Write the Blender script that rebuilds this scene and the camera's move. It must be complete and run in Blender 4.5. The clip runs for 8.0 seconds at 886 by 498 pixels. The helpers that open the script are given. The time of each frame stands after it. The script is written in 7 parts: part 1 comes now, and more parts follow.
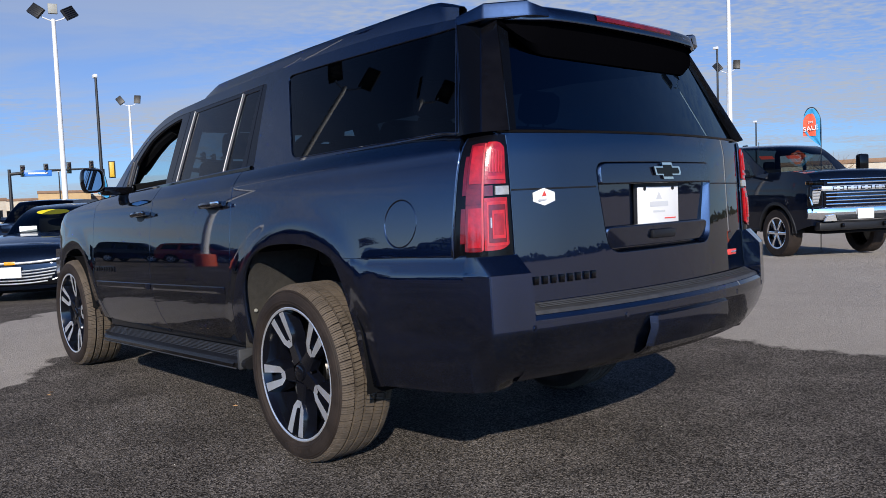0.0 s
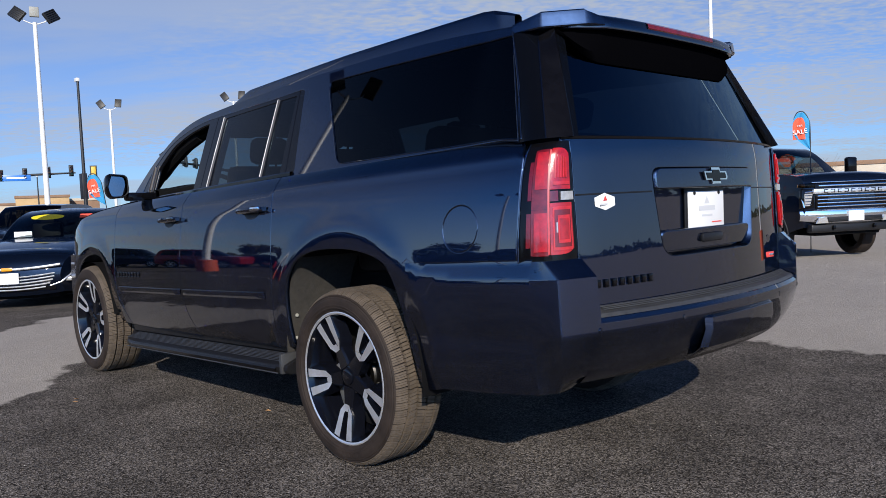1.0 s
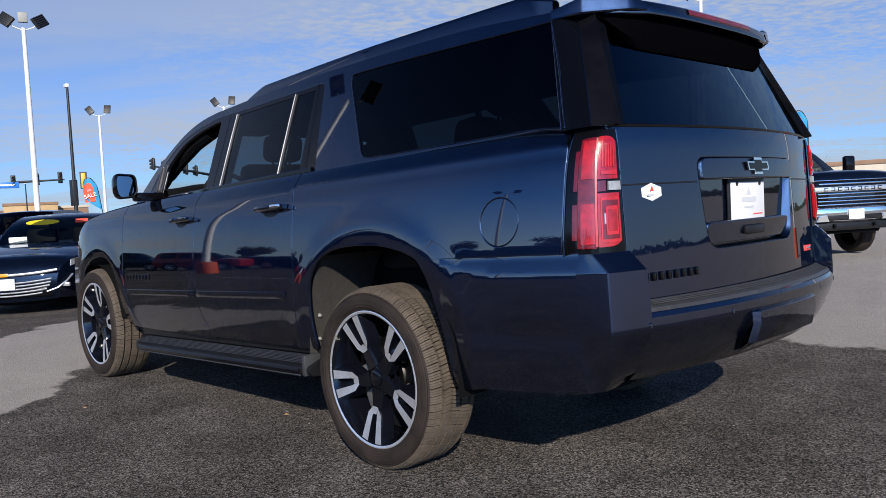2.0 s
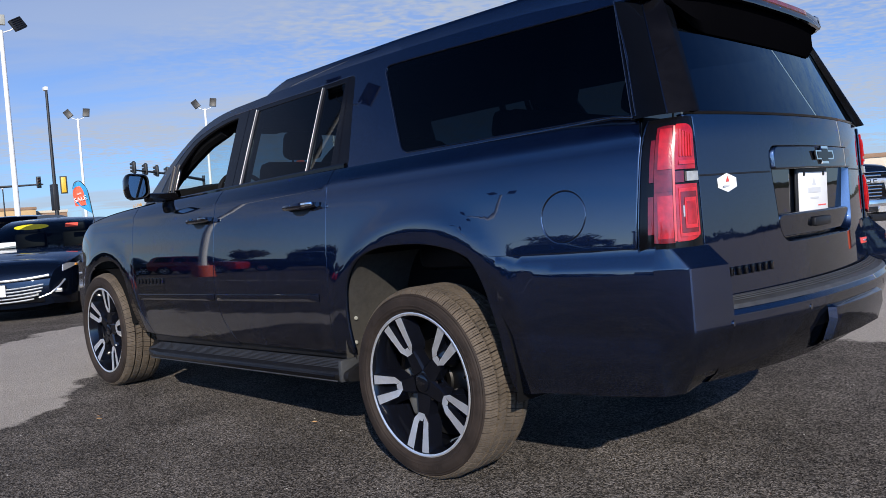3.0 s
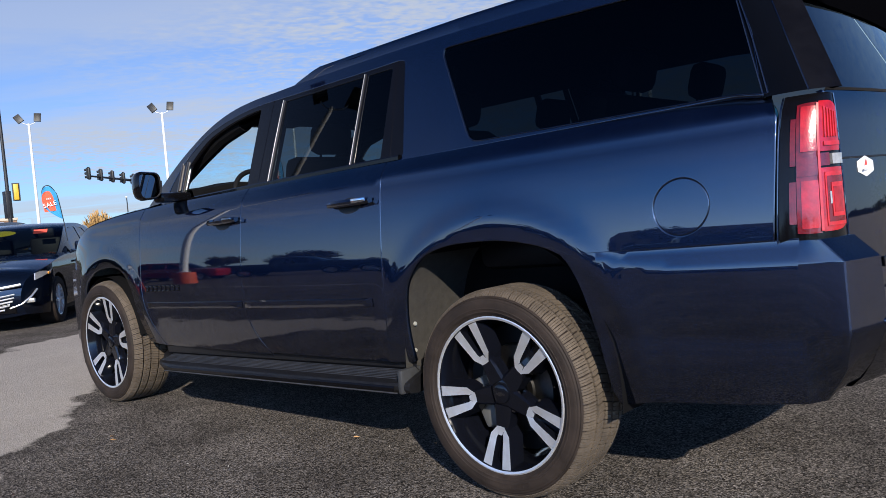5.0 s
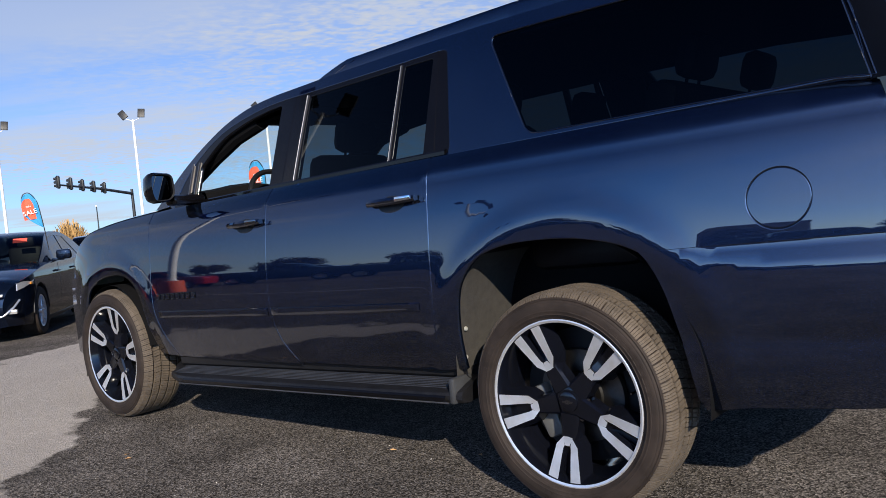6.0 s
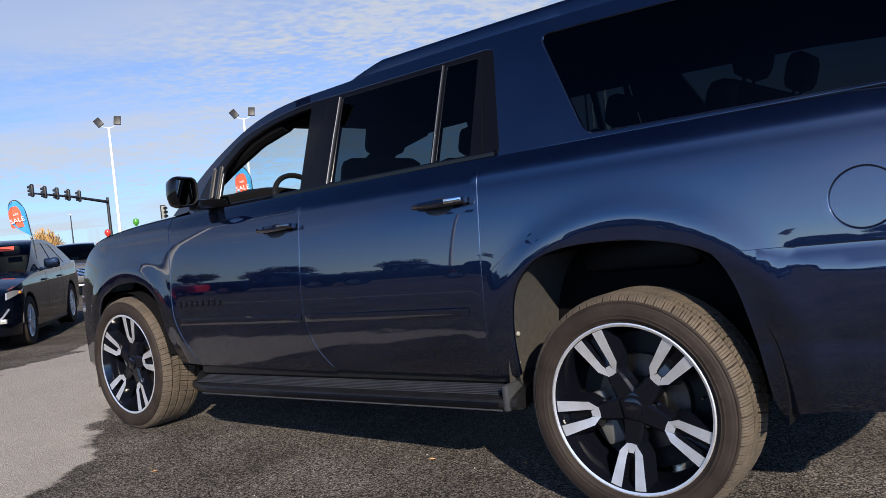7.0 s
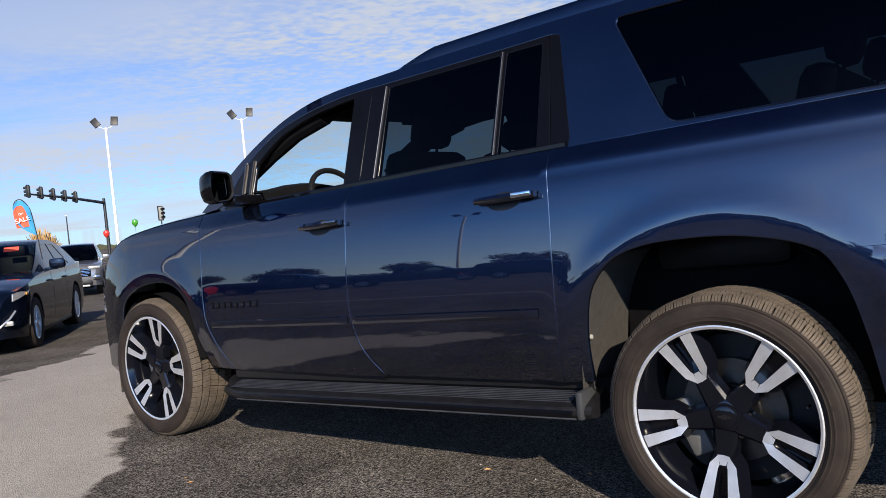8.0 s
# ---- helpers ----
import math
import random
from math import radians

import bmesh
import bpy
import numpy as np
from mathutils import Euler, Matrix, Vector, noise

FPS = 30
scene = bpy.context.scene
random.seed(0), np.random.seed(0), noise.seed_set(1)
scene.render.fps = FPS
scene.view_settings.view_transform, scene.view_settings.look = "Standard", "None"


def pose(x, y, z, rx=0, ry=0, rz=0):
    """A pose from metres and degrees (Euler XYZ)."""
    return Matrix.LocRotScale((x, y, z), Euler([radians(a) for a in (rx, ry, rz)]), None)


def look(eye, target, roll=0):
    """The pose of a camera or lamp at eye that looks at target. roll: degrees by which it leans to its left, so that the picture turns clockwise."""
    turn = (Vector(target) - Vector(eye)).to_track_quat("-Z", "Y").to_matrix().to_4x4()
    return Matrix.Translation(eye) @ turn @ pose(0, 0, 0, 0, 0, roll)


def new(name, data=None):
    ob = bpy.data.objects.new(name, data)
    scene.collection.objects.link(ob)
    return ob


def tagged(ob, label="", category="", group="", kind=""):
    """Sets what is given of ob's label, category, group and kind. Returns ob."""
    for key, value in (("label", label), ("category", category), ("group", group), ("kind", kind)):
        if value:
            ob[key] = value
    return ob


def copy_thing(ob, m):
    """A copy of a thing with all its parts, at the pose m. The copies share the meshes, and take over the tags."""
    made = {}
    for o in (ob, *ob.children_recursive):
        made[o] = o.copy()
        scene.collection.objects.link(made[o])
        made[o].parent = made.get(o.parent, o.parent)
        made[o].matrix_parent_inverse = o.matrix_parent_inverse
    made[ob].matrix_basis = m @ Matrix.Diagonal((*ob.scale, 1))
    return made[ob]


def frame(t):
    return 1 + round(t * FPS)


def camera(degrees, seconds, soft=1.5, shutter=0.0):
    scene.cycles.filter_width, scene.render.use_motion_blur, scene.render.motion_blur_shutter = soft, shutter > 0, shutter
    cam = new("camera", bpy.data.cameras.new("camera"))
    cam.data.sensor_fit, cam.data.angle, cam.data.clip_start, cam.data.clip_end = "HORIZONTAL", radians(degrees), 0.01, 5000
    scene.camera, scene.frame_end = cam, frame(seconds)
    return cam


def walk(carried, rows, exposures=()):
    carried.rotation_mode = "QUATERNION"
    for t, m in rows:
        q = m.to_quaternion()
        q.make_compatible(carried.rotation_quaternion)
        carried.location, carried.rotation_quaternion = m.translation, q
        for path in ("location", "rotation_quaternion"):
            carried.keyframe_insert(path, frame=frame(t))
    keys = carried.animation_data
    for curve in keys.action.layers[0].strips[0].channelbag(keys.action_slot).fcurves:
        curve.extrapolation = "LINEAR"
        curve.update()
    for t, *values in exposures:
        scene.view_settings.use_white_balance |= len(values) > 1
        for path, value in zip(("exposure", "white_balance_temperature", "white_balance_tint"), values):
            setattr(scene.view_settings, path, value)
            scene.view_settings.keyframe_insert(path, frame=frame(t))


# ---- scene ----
cam = camera(59.4, 8.0, soft=0.8)
PATH = [
    (0, (-3.034, 2.762, 1.159), (-1.536, 1.443, 1.033), -2.2),
    (0.5, (-2.95, 2.893, 1.178), (-1.469, 1.555, 1.053), -2.4),
    (1, (-2.865, 3.008, 1.177), (-1.399, 1.652, 1.058), -2.4),
    (1.5, (-2.78, 3.051, 1.158), (-1.318, 1.691, 1.043), -2.7),
    (2.8, (-2.423, 3.121, 1.137), (-1.002, 1.718, 1.031), -3.3),
    (3, (-2.357, 3.153, 1.139), (-0.94, 1.746, 1.028), -3.6),
    (3.5, (-2.198, 3.26, 1.152), (-0.819, 1.817, 1.035), -4.0),
    (4, (-2.08, 3.323, 1.138), (-0.72, 1.861, 1.021), -4.0),
    (5.5, (-1.648, 3.238, 1.134), (-0.323, 1.743, 1.026), -4.8),
    (6, (-1.452, 3.319, 1.13), (-0.162, 1.795, 1.026), -5.1),
    (6.5, (-1.291, 3.409, 1.142), (-0.045, 1.847, 1.043), -5.1),
    (7, (-1.177, 3.444, 1.136), (0.067, 1.881, 1.046), -5.3),
    (7.5, (-1.026, 3.454, 1.113), (0.214, 1.888, 1.025), -5.4),
    (8, (-0.844, 3.451, 1.137), (0.391, 1.881, 1.049), -5.3),
]
walk(cam, [(t, look(eye, target, roll)) for t, eye, target, roll in PATH], [(0, 0.35, 6250, 10), (3.5, 0.50, 6200, 10), (8, 0.77, 6750, 10)])

# ---- light ----
SUN_DIR = Vector((1.6, -1.3, -1.0)).normalized()      # the way the sunlight travels
SUN_ELEV = math.asin(-SUN_DIR.z)
SUN_AZ = math.atan2(-SUN_DIR.x, -SUN_DIR.y)

world = bpy.data.worlds.new("sky")
scene.world = world
world.use_nodes = True
wn, wl = world.node_tree.nodes, world.node_tree.links
wn.clear()
w_out = wn.new("ShaderNodeOutputWorld")
w_bg = wn.new("ShaderNodeBackground")
w_sky = wn.new("ShaderNodeTexSky")
w_sky.sky_type = "NISHITA"
w_sky.sun_disc = False
w_sky.sun_elevation = SUN_ELEV
w_sky.sun_rotation = SUN_AZ
w_sky.air_density = 0.8
w_sky.altitude = 1200
w_sky.dust_density = 0.25
w_sky.ozone_density = 4.0
# thin cirrus streaks and a band of small ripple clouds, laid on a high flat layer
w_co = wn.new("ShaderNodeTexCoord")
w_sep = wn.new("ShaderNodeSeparateXYZ")
wl.new(w_co.outputs["Generated"], w_sep.inputs[0])


def w_math(op, a, b=None, clamp=False):
    n = wn.new("ShaderNodeMath")
    n.operation = op
    n.use_clamp = clamp
    for k, v in enumerate((a, b)):
        if v is None:
            continue
        if isinstance(v, (int, float)):
            n.inputs[k].default_value = v
        else:
            wl.new(v, n.inputs[k])
    return n.outputs[0]


def w_noise(vec, scale, detail, rough, dist=0.0):
    n = wn.new("ShaderNodeTexNoise")
    n.inputs["Scale"].default_value = scale
    n.inputs["Detail"].default_value = detail
    n.inputs["Roughness"].default_value = rough
    n.inputs["Distortion"].default_value = dist
    wl.new(vec, n.inputs["Vector"])
    return n.outputs[0]


w_z = w_math("MAXIMUM", w_sep.outputs[2], 0.02)
w_h = w_math("ADD", w_z, 0.06)
w_u = w_math("DIVIDE", w_sep.outputs[0], w_h)
w_v = w_math("DIVIDE", w_sep.outputs[1], w_h)
# along and across the main cloud streets
CLOUD_TURN = radians(-35)
w_a = w_math("ADD", w_math("MULTIPLY", w_u, math.cos(CLOUD_TURN)), w_math("MULTIPLY", w_v, math.sin(CLOUD_TURN)))
w_c = w_math("SUBTRACT", w_math("MULTIPLY", w_v, math.cos(CLOUD_TURN)), w_math("MULTIPLY", w_u, math.sin(CLOUD_TURN)))
w_vec = wn.new("ShaderNodeCombineXYZ")
wl.new(w_a, w_vec.inputs[0])
wl.new(w_c, w_vec.inputs[1])
w_map = wn.new("ShaderNodeMapping")
w_map.inputs["Rotation"].default_value = (0, 0, radians(8))
w_map.inputs["Scale"].default_value = (1.0, 0.45, 1)
wl.new(w_vec.outputs[0], w_map.inputs[0])
w_map2 = wn.new("ShaderNodeMapping")
w_map2.inputs["Rotation"].default_value = (0, 0, radians(-20))
w_map2.inputs["Scale"].default_value = (1.0, 0.75, 1)
wl.new(w_vec.outputs[0], w_map2.inputs[0])
streak = w_noise(w_map.outputs[0], 0.55, 7, 0.58, 0.6)
veil = w_noise(w_vec.outputs[0], 0.28, 4, 0.5, 0.3)
ripple = w_math("ADD", w_math("MULTIPLY", w_noise(w_map2.outputs[0], 5.5, 4, 0.6, 0.4), 0.45), w_math("MULTIPLY", w_noise(w_map2.outputs[0], 21.0, 2, 0.5, 0.3), 0.55))
c1 = w_math("MULTIPLY", w_math("SUBTRACT", streak, 0.22), 3.2, True)
c2 = w_math("MULTIPLY", w_math("SUBTRACT", veil, 0.36), 2.8, True)
c3 = w_math("MULTIPLY", w_math("SUBTRACT", ripple, 0.40), 3.4, True)
rip_mask = w_math("MULTIPLY", w_math("SUBTRACT", w_noise(w_vec.outputs[0], 0.22, 2, 0.5), 0.43), 6.0, True)
cover = w_math("ADD", w_math("MULTIPLY", c1, w_math("ADD", w_math("MULTIPLY", c2, 0.55), 0.55)),
               w_math("MULTIPLY", w_math("MULTIPLY", c3, rip_mask), 0.45), True)
w_high = w_math("SUBTRACT", 1.0, w_math("MULTIPLY", w_math("SUBTRACT", w_sep.outputs[2], 0.24), 2.6, True))
# holes torn between the ripples
cover = w_math("SUBTRACT", cover, w_math("MULTIPLY", w_math("MULTIPLY", w_math("SUBTRACT", 1.0, c3), rip_mask), 0.38), True)
# the sheet of cloud hangs over one side of the sky; overhead and behind it thins out to wisps
w_dot = w_math("ADD", w_math("MULTIPLY", w_sep.outputs[0], 0.80), w_math("MULTIPLY", w_sep.outputs[1], -0.60))
w_sheet = w_math("MULTIPLY", w_math("SUBTRACT", w_dot, 0.05), 2.2, True)
w_wisp = w_math("MULTIPLY", w_math("SUBTRACT", streak, 0.36), 2.6, True)
w_fall = w_math("SUBTRACT", 1.0, w_math("MULTIPLY", w_math("SUBTRACT", w_sep.outputs[2], 0.35), 1.35, True))
w_side = w_math("MULTIPLY", w_math("ADD", w_math("MULTIPLY", w_sep.outputs[0], -0.50), w_math("MULTIPLY", w_sep.outputs[1], 0.87)), 1.2, True)
cover = w_math("ADD", w_math("MULTIPLY", w_math("MULTIPLY", cover, w_high), w_sheet), w_math("MULTIPLY", w_math("MULTIPLY", w_wisp, w_fall), w_math("ADD", w_math("MULTIPLY", w_math("POWER", w_side, 2.5), 0.6), 0.03)), True)
w_low = w_math("MULTIPLY", w_math("SUBTRACT", 0.20, w_sep.outputs[2]), 4.2, True)
cover = w_math("MAXIMUM", cover, w_math("MULTIPLY", w_low, 0.72))
cover = w_math("MAXIMUM", cover, w_math("MULTIPLY", w_math("MULTIPLY", w_sheet, w_high), w_math("ADD", w_math("MULTIPLY", veil, 0.9), -0.05)))
w_mix = wn.new("ShaderNodeMix")
w_mix.data_type = "RGBA"
w_tint = wn.new("ShaderNodeMix")
w_tint.data_type = "RGBA"
w_tint.blend_type = "MULTIPLY"
w_tint.inputs[0].default_value = 1.0
w_deep = wn.new("ShaderNodeMix")
w_deep.data_type = "RGBA"
w_deep.inputs[6].default_value = (0.90, 1.48, 2.05, 1)
w_deep.inputs[7].default_value = (0.22, 0.42, 0.88, 1)
wl.new(w_math("MULTIPLY", w_math("SUBTRACT", w_sep.outputs[2], 0.42), 2.2, True), w_deep.inputs[0])
wl.new(w_deep.outputs[2], w_tint.inputs[7])
wl.new(w_sky.outputs[0], w_tint.inputs[6])
wl.new(cover, w_mix.inputs[0])
wl.new(w_tint.outputs[2], w_mix.inputs[6])
w_mix.inputs[7].default_value = (7.2, 7.75, 8.8, 1)
# the sky is brighter toward the sun
w_glow = wn.new("ShaderNodeVectorMath")
w_glow.operation = "SCALE"
wl.new(w_mix.outputs[2], w_glow.inputs[0])
wl.new(w_math("ADD", w_math("MULTIPLY", w_math("MULTIPLY", w_side, w_math("SUBTRACT", 1.0, w_math("MULTIPLY", w_z, 1.2), True)), 2.1), 1.0), w_glow.inputs[3])
wl.new(w_glow.outputs[0], w_bg.inputs[0])
w_bg.inputs[1].default_value = 0.050
wl.new(w_bg.outputs[0], w_out.inputs[0])

sun_data = bpy.data.lights.new("sun", "SUN")
sun_data.energy = 5.0
sun_data.angle = radians(0.53)
sun_data.color = (1.0, 0.90, 0.76)
sun = new("sun", sun_data)
sun.matrix_world = look((0, 0, 0), SUN_DIR)

# ---- materials ----
def material(name, col, rough=0.5, metal=0.0, coat=0.0, coat_rough=0.03, spec=0.5, var=0.0, vscale=8.0, bump=0.0, bscale=60.0, emit=None, rvar=0.0):
    m = bpy.data.materials.new(name)
    m.use_nodes = True
    n, l = m.node_tree.nodes, m.node_tree.links
    p = n["Principled BSDF"]
    p.inputs["Base Color"].default_value = (*col, 1)
    p.inputs["Roughness"].default_value = rough
    p.inputs["Metallic"].default_value = metal
    p.inputs["Coat Weight"].default_value = coat
    p.inputs["Coat Roughness"].default_value = coat_rough
    p.inputs["Specular IOR Level"].default_value = spec
    if emit:
        p.inputs["Emission Color"].default_value = (*emit[:3], 1)
        p.inputs["Emission Strength"].default_value = emit[3]
    co = n.new("ShaderNodeTexCoord")
    if var or rvar:
        a = n.new("ShaderNodeTexNoise")
        a.inputs["Scale"].default_value = vscale
        a.inputs["Detail"].default_value = 8
        a.inputs["Roughness"].default_value = 0.65
        l.new(co.outputs["Object"], a.inputs["Vector"])
    if var:
        r = n.new("ShaderNodeMapRange")
        r.inputs["From Min"].default_value = 0.3
        r.inputs["From Max"].default_value = 0.7
        r.inputs["To Min"].default_value = 1 - var
        r.inputs["To Max"].default_value = 1 + var
        l.new(a.outputs[0], r.inputs[0])
        x = n.new("ShaderNodeMix")
        x.data_type, x.blend_type = "RGBA", "MULTIPLY"
        x.inputs[0].default_value = 1
        x.inputs[6].default_value = (*col, 1)
        l.new(r.outputs[0], x.inputs[7])
        l.new(x.outputs[2], p.inputs["Base Color"])
    if rvar:
        r = n.new("ShaderNodeMapRange")
        r.inputs["From Min"].default_value = 0.3
        r.inputs["From Max"].default_value = 0.7
        r.inputs["To Min"].default_value = max(rough - rvar, 0.0)
        r.inputs["To Max"].default_value = min(rough + rvar, 1.0)
        l.new(a.outputs[0], r.inputs[0])
        l.new(r.outputs[0], p.inputs["Roughness"])
    if bump:
        b = n.new("ShaderNodeTexNoise")
        b.inputs["Scale"].default_value = bscale
        b.inputs["Detail"].default_value = 5
        l.new(co.outputs["Object"], b.inputs["Vector"])
        k = n.new("ShaderNodeBump")
        k.inputs["Strength"].default_value = bump
        k.inputs["Distance"].default_value = 0.01
        l.new(b.outputs[0], k.inputs["Height"])
        l.new(k.outputs[0], p.inputs["Normal"])
    return m


def glass(name, tint, gloss=1.0, hue=(1, 1, 1)):
    """Thin tinted sheet: sees through by its tint, mirrors by Fresnel."""
    m = bpy.data.materials.new(name)
    m.use_nodes = True
    n, l = m.node_tree.nodes, m.node_tree.links
    n.clear()
    o = n.new("ShaderNodeOutputMaterial")
    mix = n.new("ShaderNodeMixShader")
    t = n.new("ShaderNodeBsdfTransparent")
    t.inputs[0].default_value = (*tint, 1)
    g = n.new("ShaderNodeBsdfGlossy")
    g.inputs["Roughness"].default_value = 0.0
    g.inputs["Color"].default_value = (*hue, 1)
    f = n.new("ShaderNodeLayerWeight")
    f.inputs["Blend"].default_value = 0.5
    q = n.new("ShaderNodeMath")
    q.operation = "POWER"
    q.inputs[1].default_value = 5.0
    l.new(f.outputs["Facing"], q.inputs[0])
    r = n.new("ShaderNodeMath")
    r.operation = "MULTIPLY_ADD"
    r.inputs[1].default_value = 0.92
    r.inputs[2].default_value = 0.016 * gloss
    l.new(q.outputs[0], r.inputs[0])
    l.new(r.outputs[0], mix.inputs[0])
    l.new(t.outputs[0], mix.inputs[1])
    l.new(g.outputs[0], mix.inputs[2])
    l.new(mix.outputs[0], o.inputs[0])
    return m


def flake_paint(name, col, metal=0.55, rough=0.38, coat_ior=1.5):
    """Metallic car paint under clear coat, with fine flakes and a faint dust film."""
    m = bpy.data.materials.new(name)
    m.use_nodes = True
    n, l = m.node_tree.nodes, m.node_tree.links
    p = n["Principled BSDF"]
    p.inputs["Metallic"].default_value = metal
    p.inputs["Specular IOR Level"].default_value = 0.1
    p.inputs["Specular Tint"].default_value = (0.06, 0.10, 0.20, 1)
    p.inputs["Coat Weight"].default_value = 1.0
    p.inputs["Coat Roughness"].default_value = 0.02
    p.inputs["Coat IOR"].default_value = coat_ior
    co = n.new("ShaderNodeTexCoord")
    v = n.new("ShaderNodeTexVoronoi")
    v.inputs["Scale"].default_value = 900
    l.new(co.outputs["Object"], v.inputs["Vector"])
    d = n.new("ShaderNodeTexNoise")
    d.inputs["Scale"].default_value = 3.0
    d.inputs["Detail"].default_value = 9
    d.inputs["Roughness"].default_value = 0.7
    l.new(co.outputs["Object"], d.inputs["Vector"])
    r = n.new("ShaderNodeMapRange")
    r.inputs["To Min"].default_value = 0.8
    r.inputs["To Max"].default_value = 1.25
    l.new(v.outputs["Color"], r.inputs[0])
    x = n.new("ShaderNodeMix")
    x.data_type, x.blend_type = "RGBA", "MULTIPLY"
    x.inputs[0].default_value = 1
    x.inputs[6].default_value = (*col, 1)
    l.new(r.outputs[0], x.inputs[7])
    l.new(x.outputs[2], p.inputs["Base Color"])
    q = n.new("ShaderNodeMapRange")
    q.inputs["From Min"].default_value = 0.3
    q.inputs["From Max"].default_value = 0.75
    q.inputs["To Min"].default_value = rough - 0.06
    q.inputs["To Max"].default_value = rough + 0.1
    l.new(d.outputs[0], q.inputs[0])
    l.new(q.outputs[0], p.inputs["Roughness"])
    return m


PAINT = flake_paint("slate_blue_paint", (0.0118, 0.0218, 0.053), 1.0, 0.42, 1.86)
BLACK_PAINT = flake_paint("black_paint", (0.004, 0.0075, 0.018), 0.6, 0.4, 1.40)
RED_PAINT = flake_paint("red_paint", (0.25, 0.012, 0.012), 0.2)
SILVER_PAINT = flake_paint("silver_paint", (0.24, 0.245, 0.26), 0.7, 0.3)
GLOSS_BLACK = material("gloss_black_trim", (0.003, 0.003, 0.004), 0.10, 0, 0.0, spec=0.22, var=0.1)
PILLAR_BLACK = material("dark_pillar_cover", (0.002, 0.0025, 0.004), 0.12, spec=0.16, var=0.1)
SATIN_BLACK = material("satin_black_plastic", (0.007, 0.007, 0.008), 0.45, spec=0.35, var=0.2, vscale=20, bump=0.04, bscale=400)
GRAIN_BLACK = material("grained_black_plastic", (0.025, 0.026, 0.028), 0.6, var=0.25, vscale=14, bump=0.15, bscale=350)
DUSTY_PLASTIC = material("dusty_step_plastic", (0.007, 0.007, 0.008), 0.42, spec=0.25, var=0.4, vscale=22, bump=0.1, bscale=250)
STEP_PAD = material("dusty_grey_step_plastic", (0.032, 0.033, 0.036), 0.45, var=0.35, vscale=18, bump=0.1, bscale=250)
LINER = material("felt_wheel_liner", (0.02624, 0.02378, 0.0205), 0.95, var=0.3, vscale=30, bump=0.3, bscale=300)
TRIM_AND_SHADE = material("dark_trim_and_shade", (0.004, 0.004, 0.0045), 0.8, spec=0.08, var=0.2)
SEAT = material("black_leather", (0.006, 0.006, 0.007), 0.5, spec=0.25, var=0.2, bump=0.1, bscale=200)
CHROME = material("chrome", (0.85, 0.86, 0.88), 0.06, 1.0, rvar=0.04)
BRIGHT_BAR = material("satin_bright_bar", (0.86, 0.87, 0.88), 0.30, 0.85, rvar=0.05)
UPRIGHT = material("dull_window_upright", (0.075, 0.075, 0.08), 0.35, 0.9, rvar=0.05)
# ribs lighter than the board: sun and sky sheen put into the colour
STEP_RIB = material("lit_step_rib", (0.018, 0.018, 0.020), 0.42, spec=0.35, var=0.5, vscale=14)
VENT_BAR = material("brushed_vent_bar", (0.17, 0.16, 0.155), 0.30, 0.9, rvar=0.05)
DARK_CHROME = material("dark_chrome", (0.2, 0.2, 0.21), 0.12, 1.0)
MACHINED = material("machined_alloy", (0.82, 0.81, 0.80), 0.42, 0.85, 0.4, var=0.05, vscale=40, rvar=0.05)
RIM_BLACK = material("gloss_black_alloy", (0.003, 0.0035, 0.006), 0.10, 0.0, 0.0, spec=0.45, rvar=0.03)
GLASS_RIM = material("dusty_black_glass_rim", (0.0035, 0.0035, 0.0045), 0.14, spec=0.30, var=0.5, vscale=6, rvar=0.08)
UNDER_BLACK = material("shaded_matt_black", (0.0015, 0.0015, 0.002), 0.7, spec=0.0)
STEEL = material("brake_steel", (0.13, 0.125, 0.12), 0.35, 1.0, var=0.2, vscale=30)
RUBBER = material("tyre_rubber", (0.0215, 0.0155, 0.0125), 0.75, spec=0.22, var=0.45, vscale=9, bump=0.08, bscale=300, rvar=0.08)
TREAD = material("dusty_tread_rubber", (0.073, 0.056, 0.040), 0.85, var=0.35, vscale=12, bump=0.2, bscale=250)
RED_LENS = material("red_lens", (0.29, 0.005, 0.008), 0.18, 0, 0.5, 0.02, var=0.45, vscale=26, bump=0.05, bscale=140)
RED_DEEP = material("deep_red_lens", (0.105, 0.0022, 0.0035), 0.15, 0, 0.5, 0.02, var=0.45, vscale=30, bump=0.05, bscale=140)
RED_BRIGHT = material("bright_red_reflector", (0.40, 0.010, 0.013), 0.3, 0.0, 0.5, 0.02, var=0.3, vscale=40)
CLEAR_LENS = material("reverse_lamp_lens", (0.36, 0.35, 0.34), 0.2, 0.3, 1.0, 0.02, var=0.2, vscale=60)
AMBER = material("amber_lens", (0.8, 0.3, 0.02), 0.2, 0, 1.0)
PAPER = material("white_plate", (0.6724, 0.6724, 0.6724), 0.4, var=0.03)
INK_GREY = material("grey_print", (0.50, 0.51, 0.53), 0.5)
INK_RED = material("red_print", (0.6, 0.06, 0.05), 0.5)
WHITE_METAL = material("white_pole_paint", (0.6396, 0.6396, 0.6314), 0.4, var=0.06, vscale=3)
DARK_METAL = material("dark_bronze_metal", (0.010, 0.0105, 0.012), 0.5, var=0.2)
LED_FACE = material("led_lens", (0.055, 0.055, 0.052), 0.35, var=0.3, vscale=30)
GREY_CAST = material("grey_cast_metal", (0.12, 0.12, 0.115), 0.5, 0.4, var=0.2)
GREY_PAD = material("light_housing_grey", (0.246, 0.246, 0.2214), 0.6)
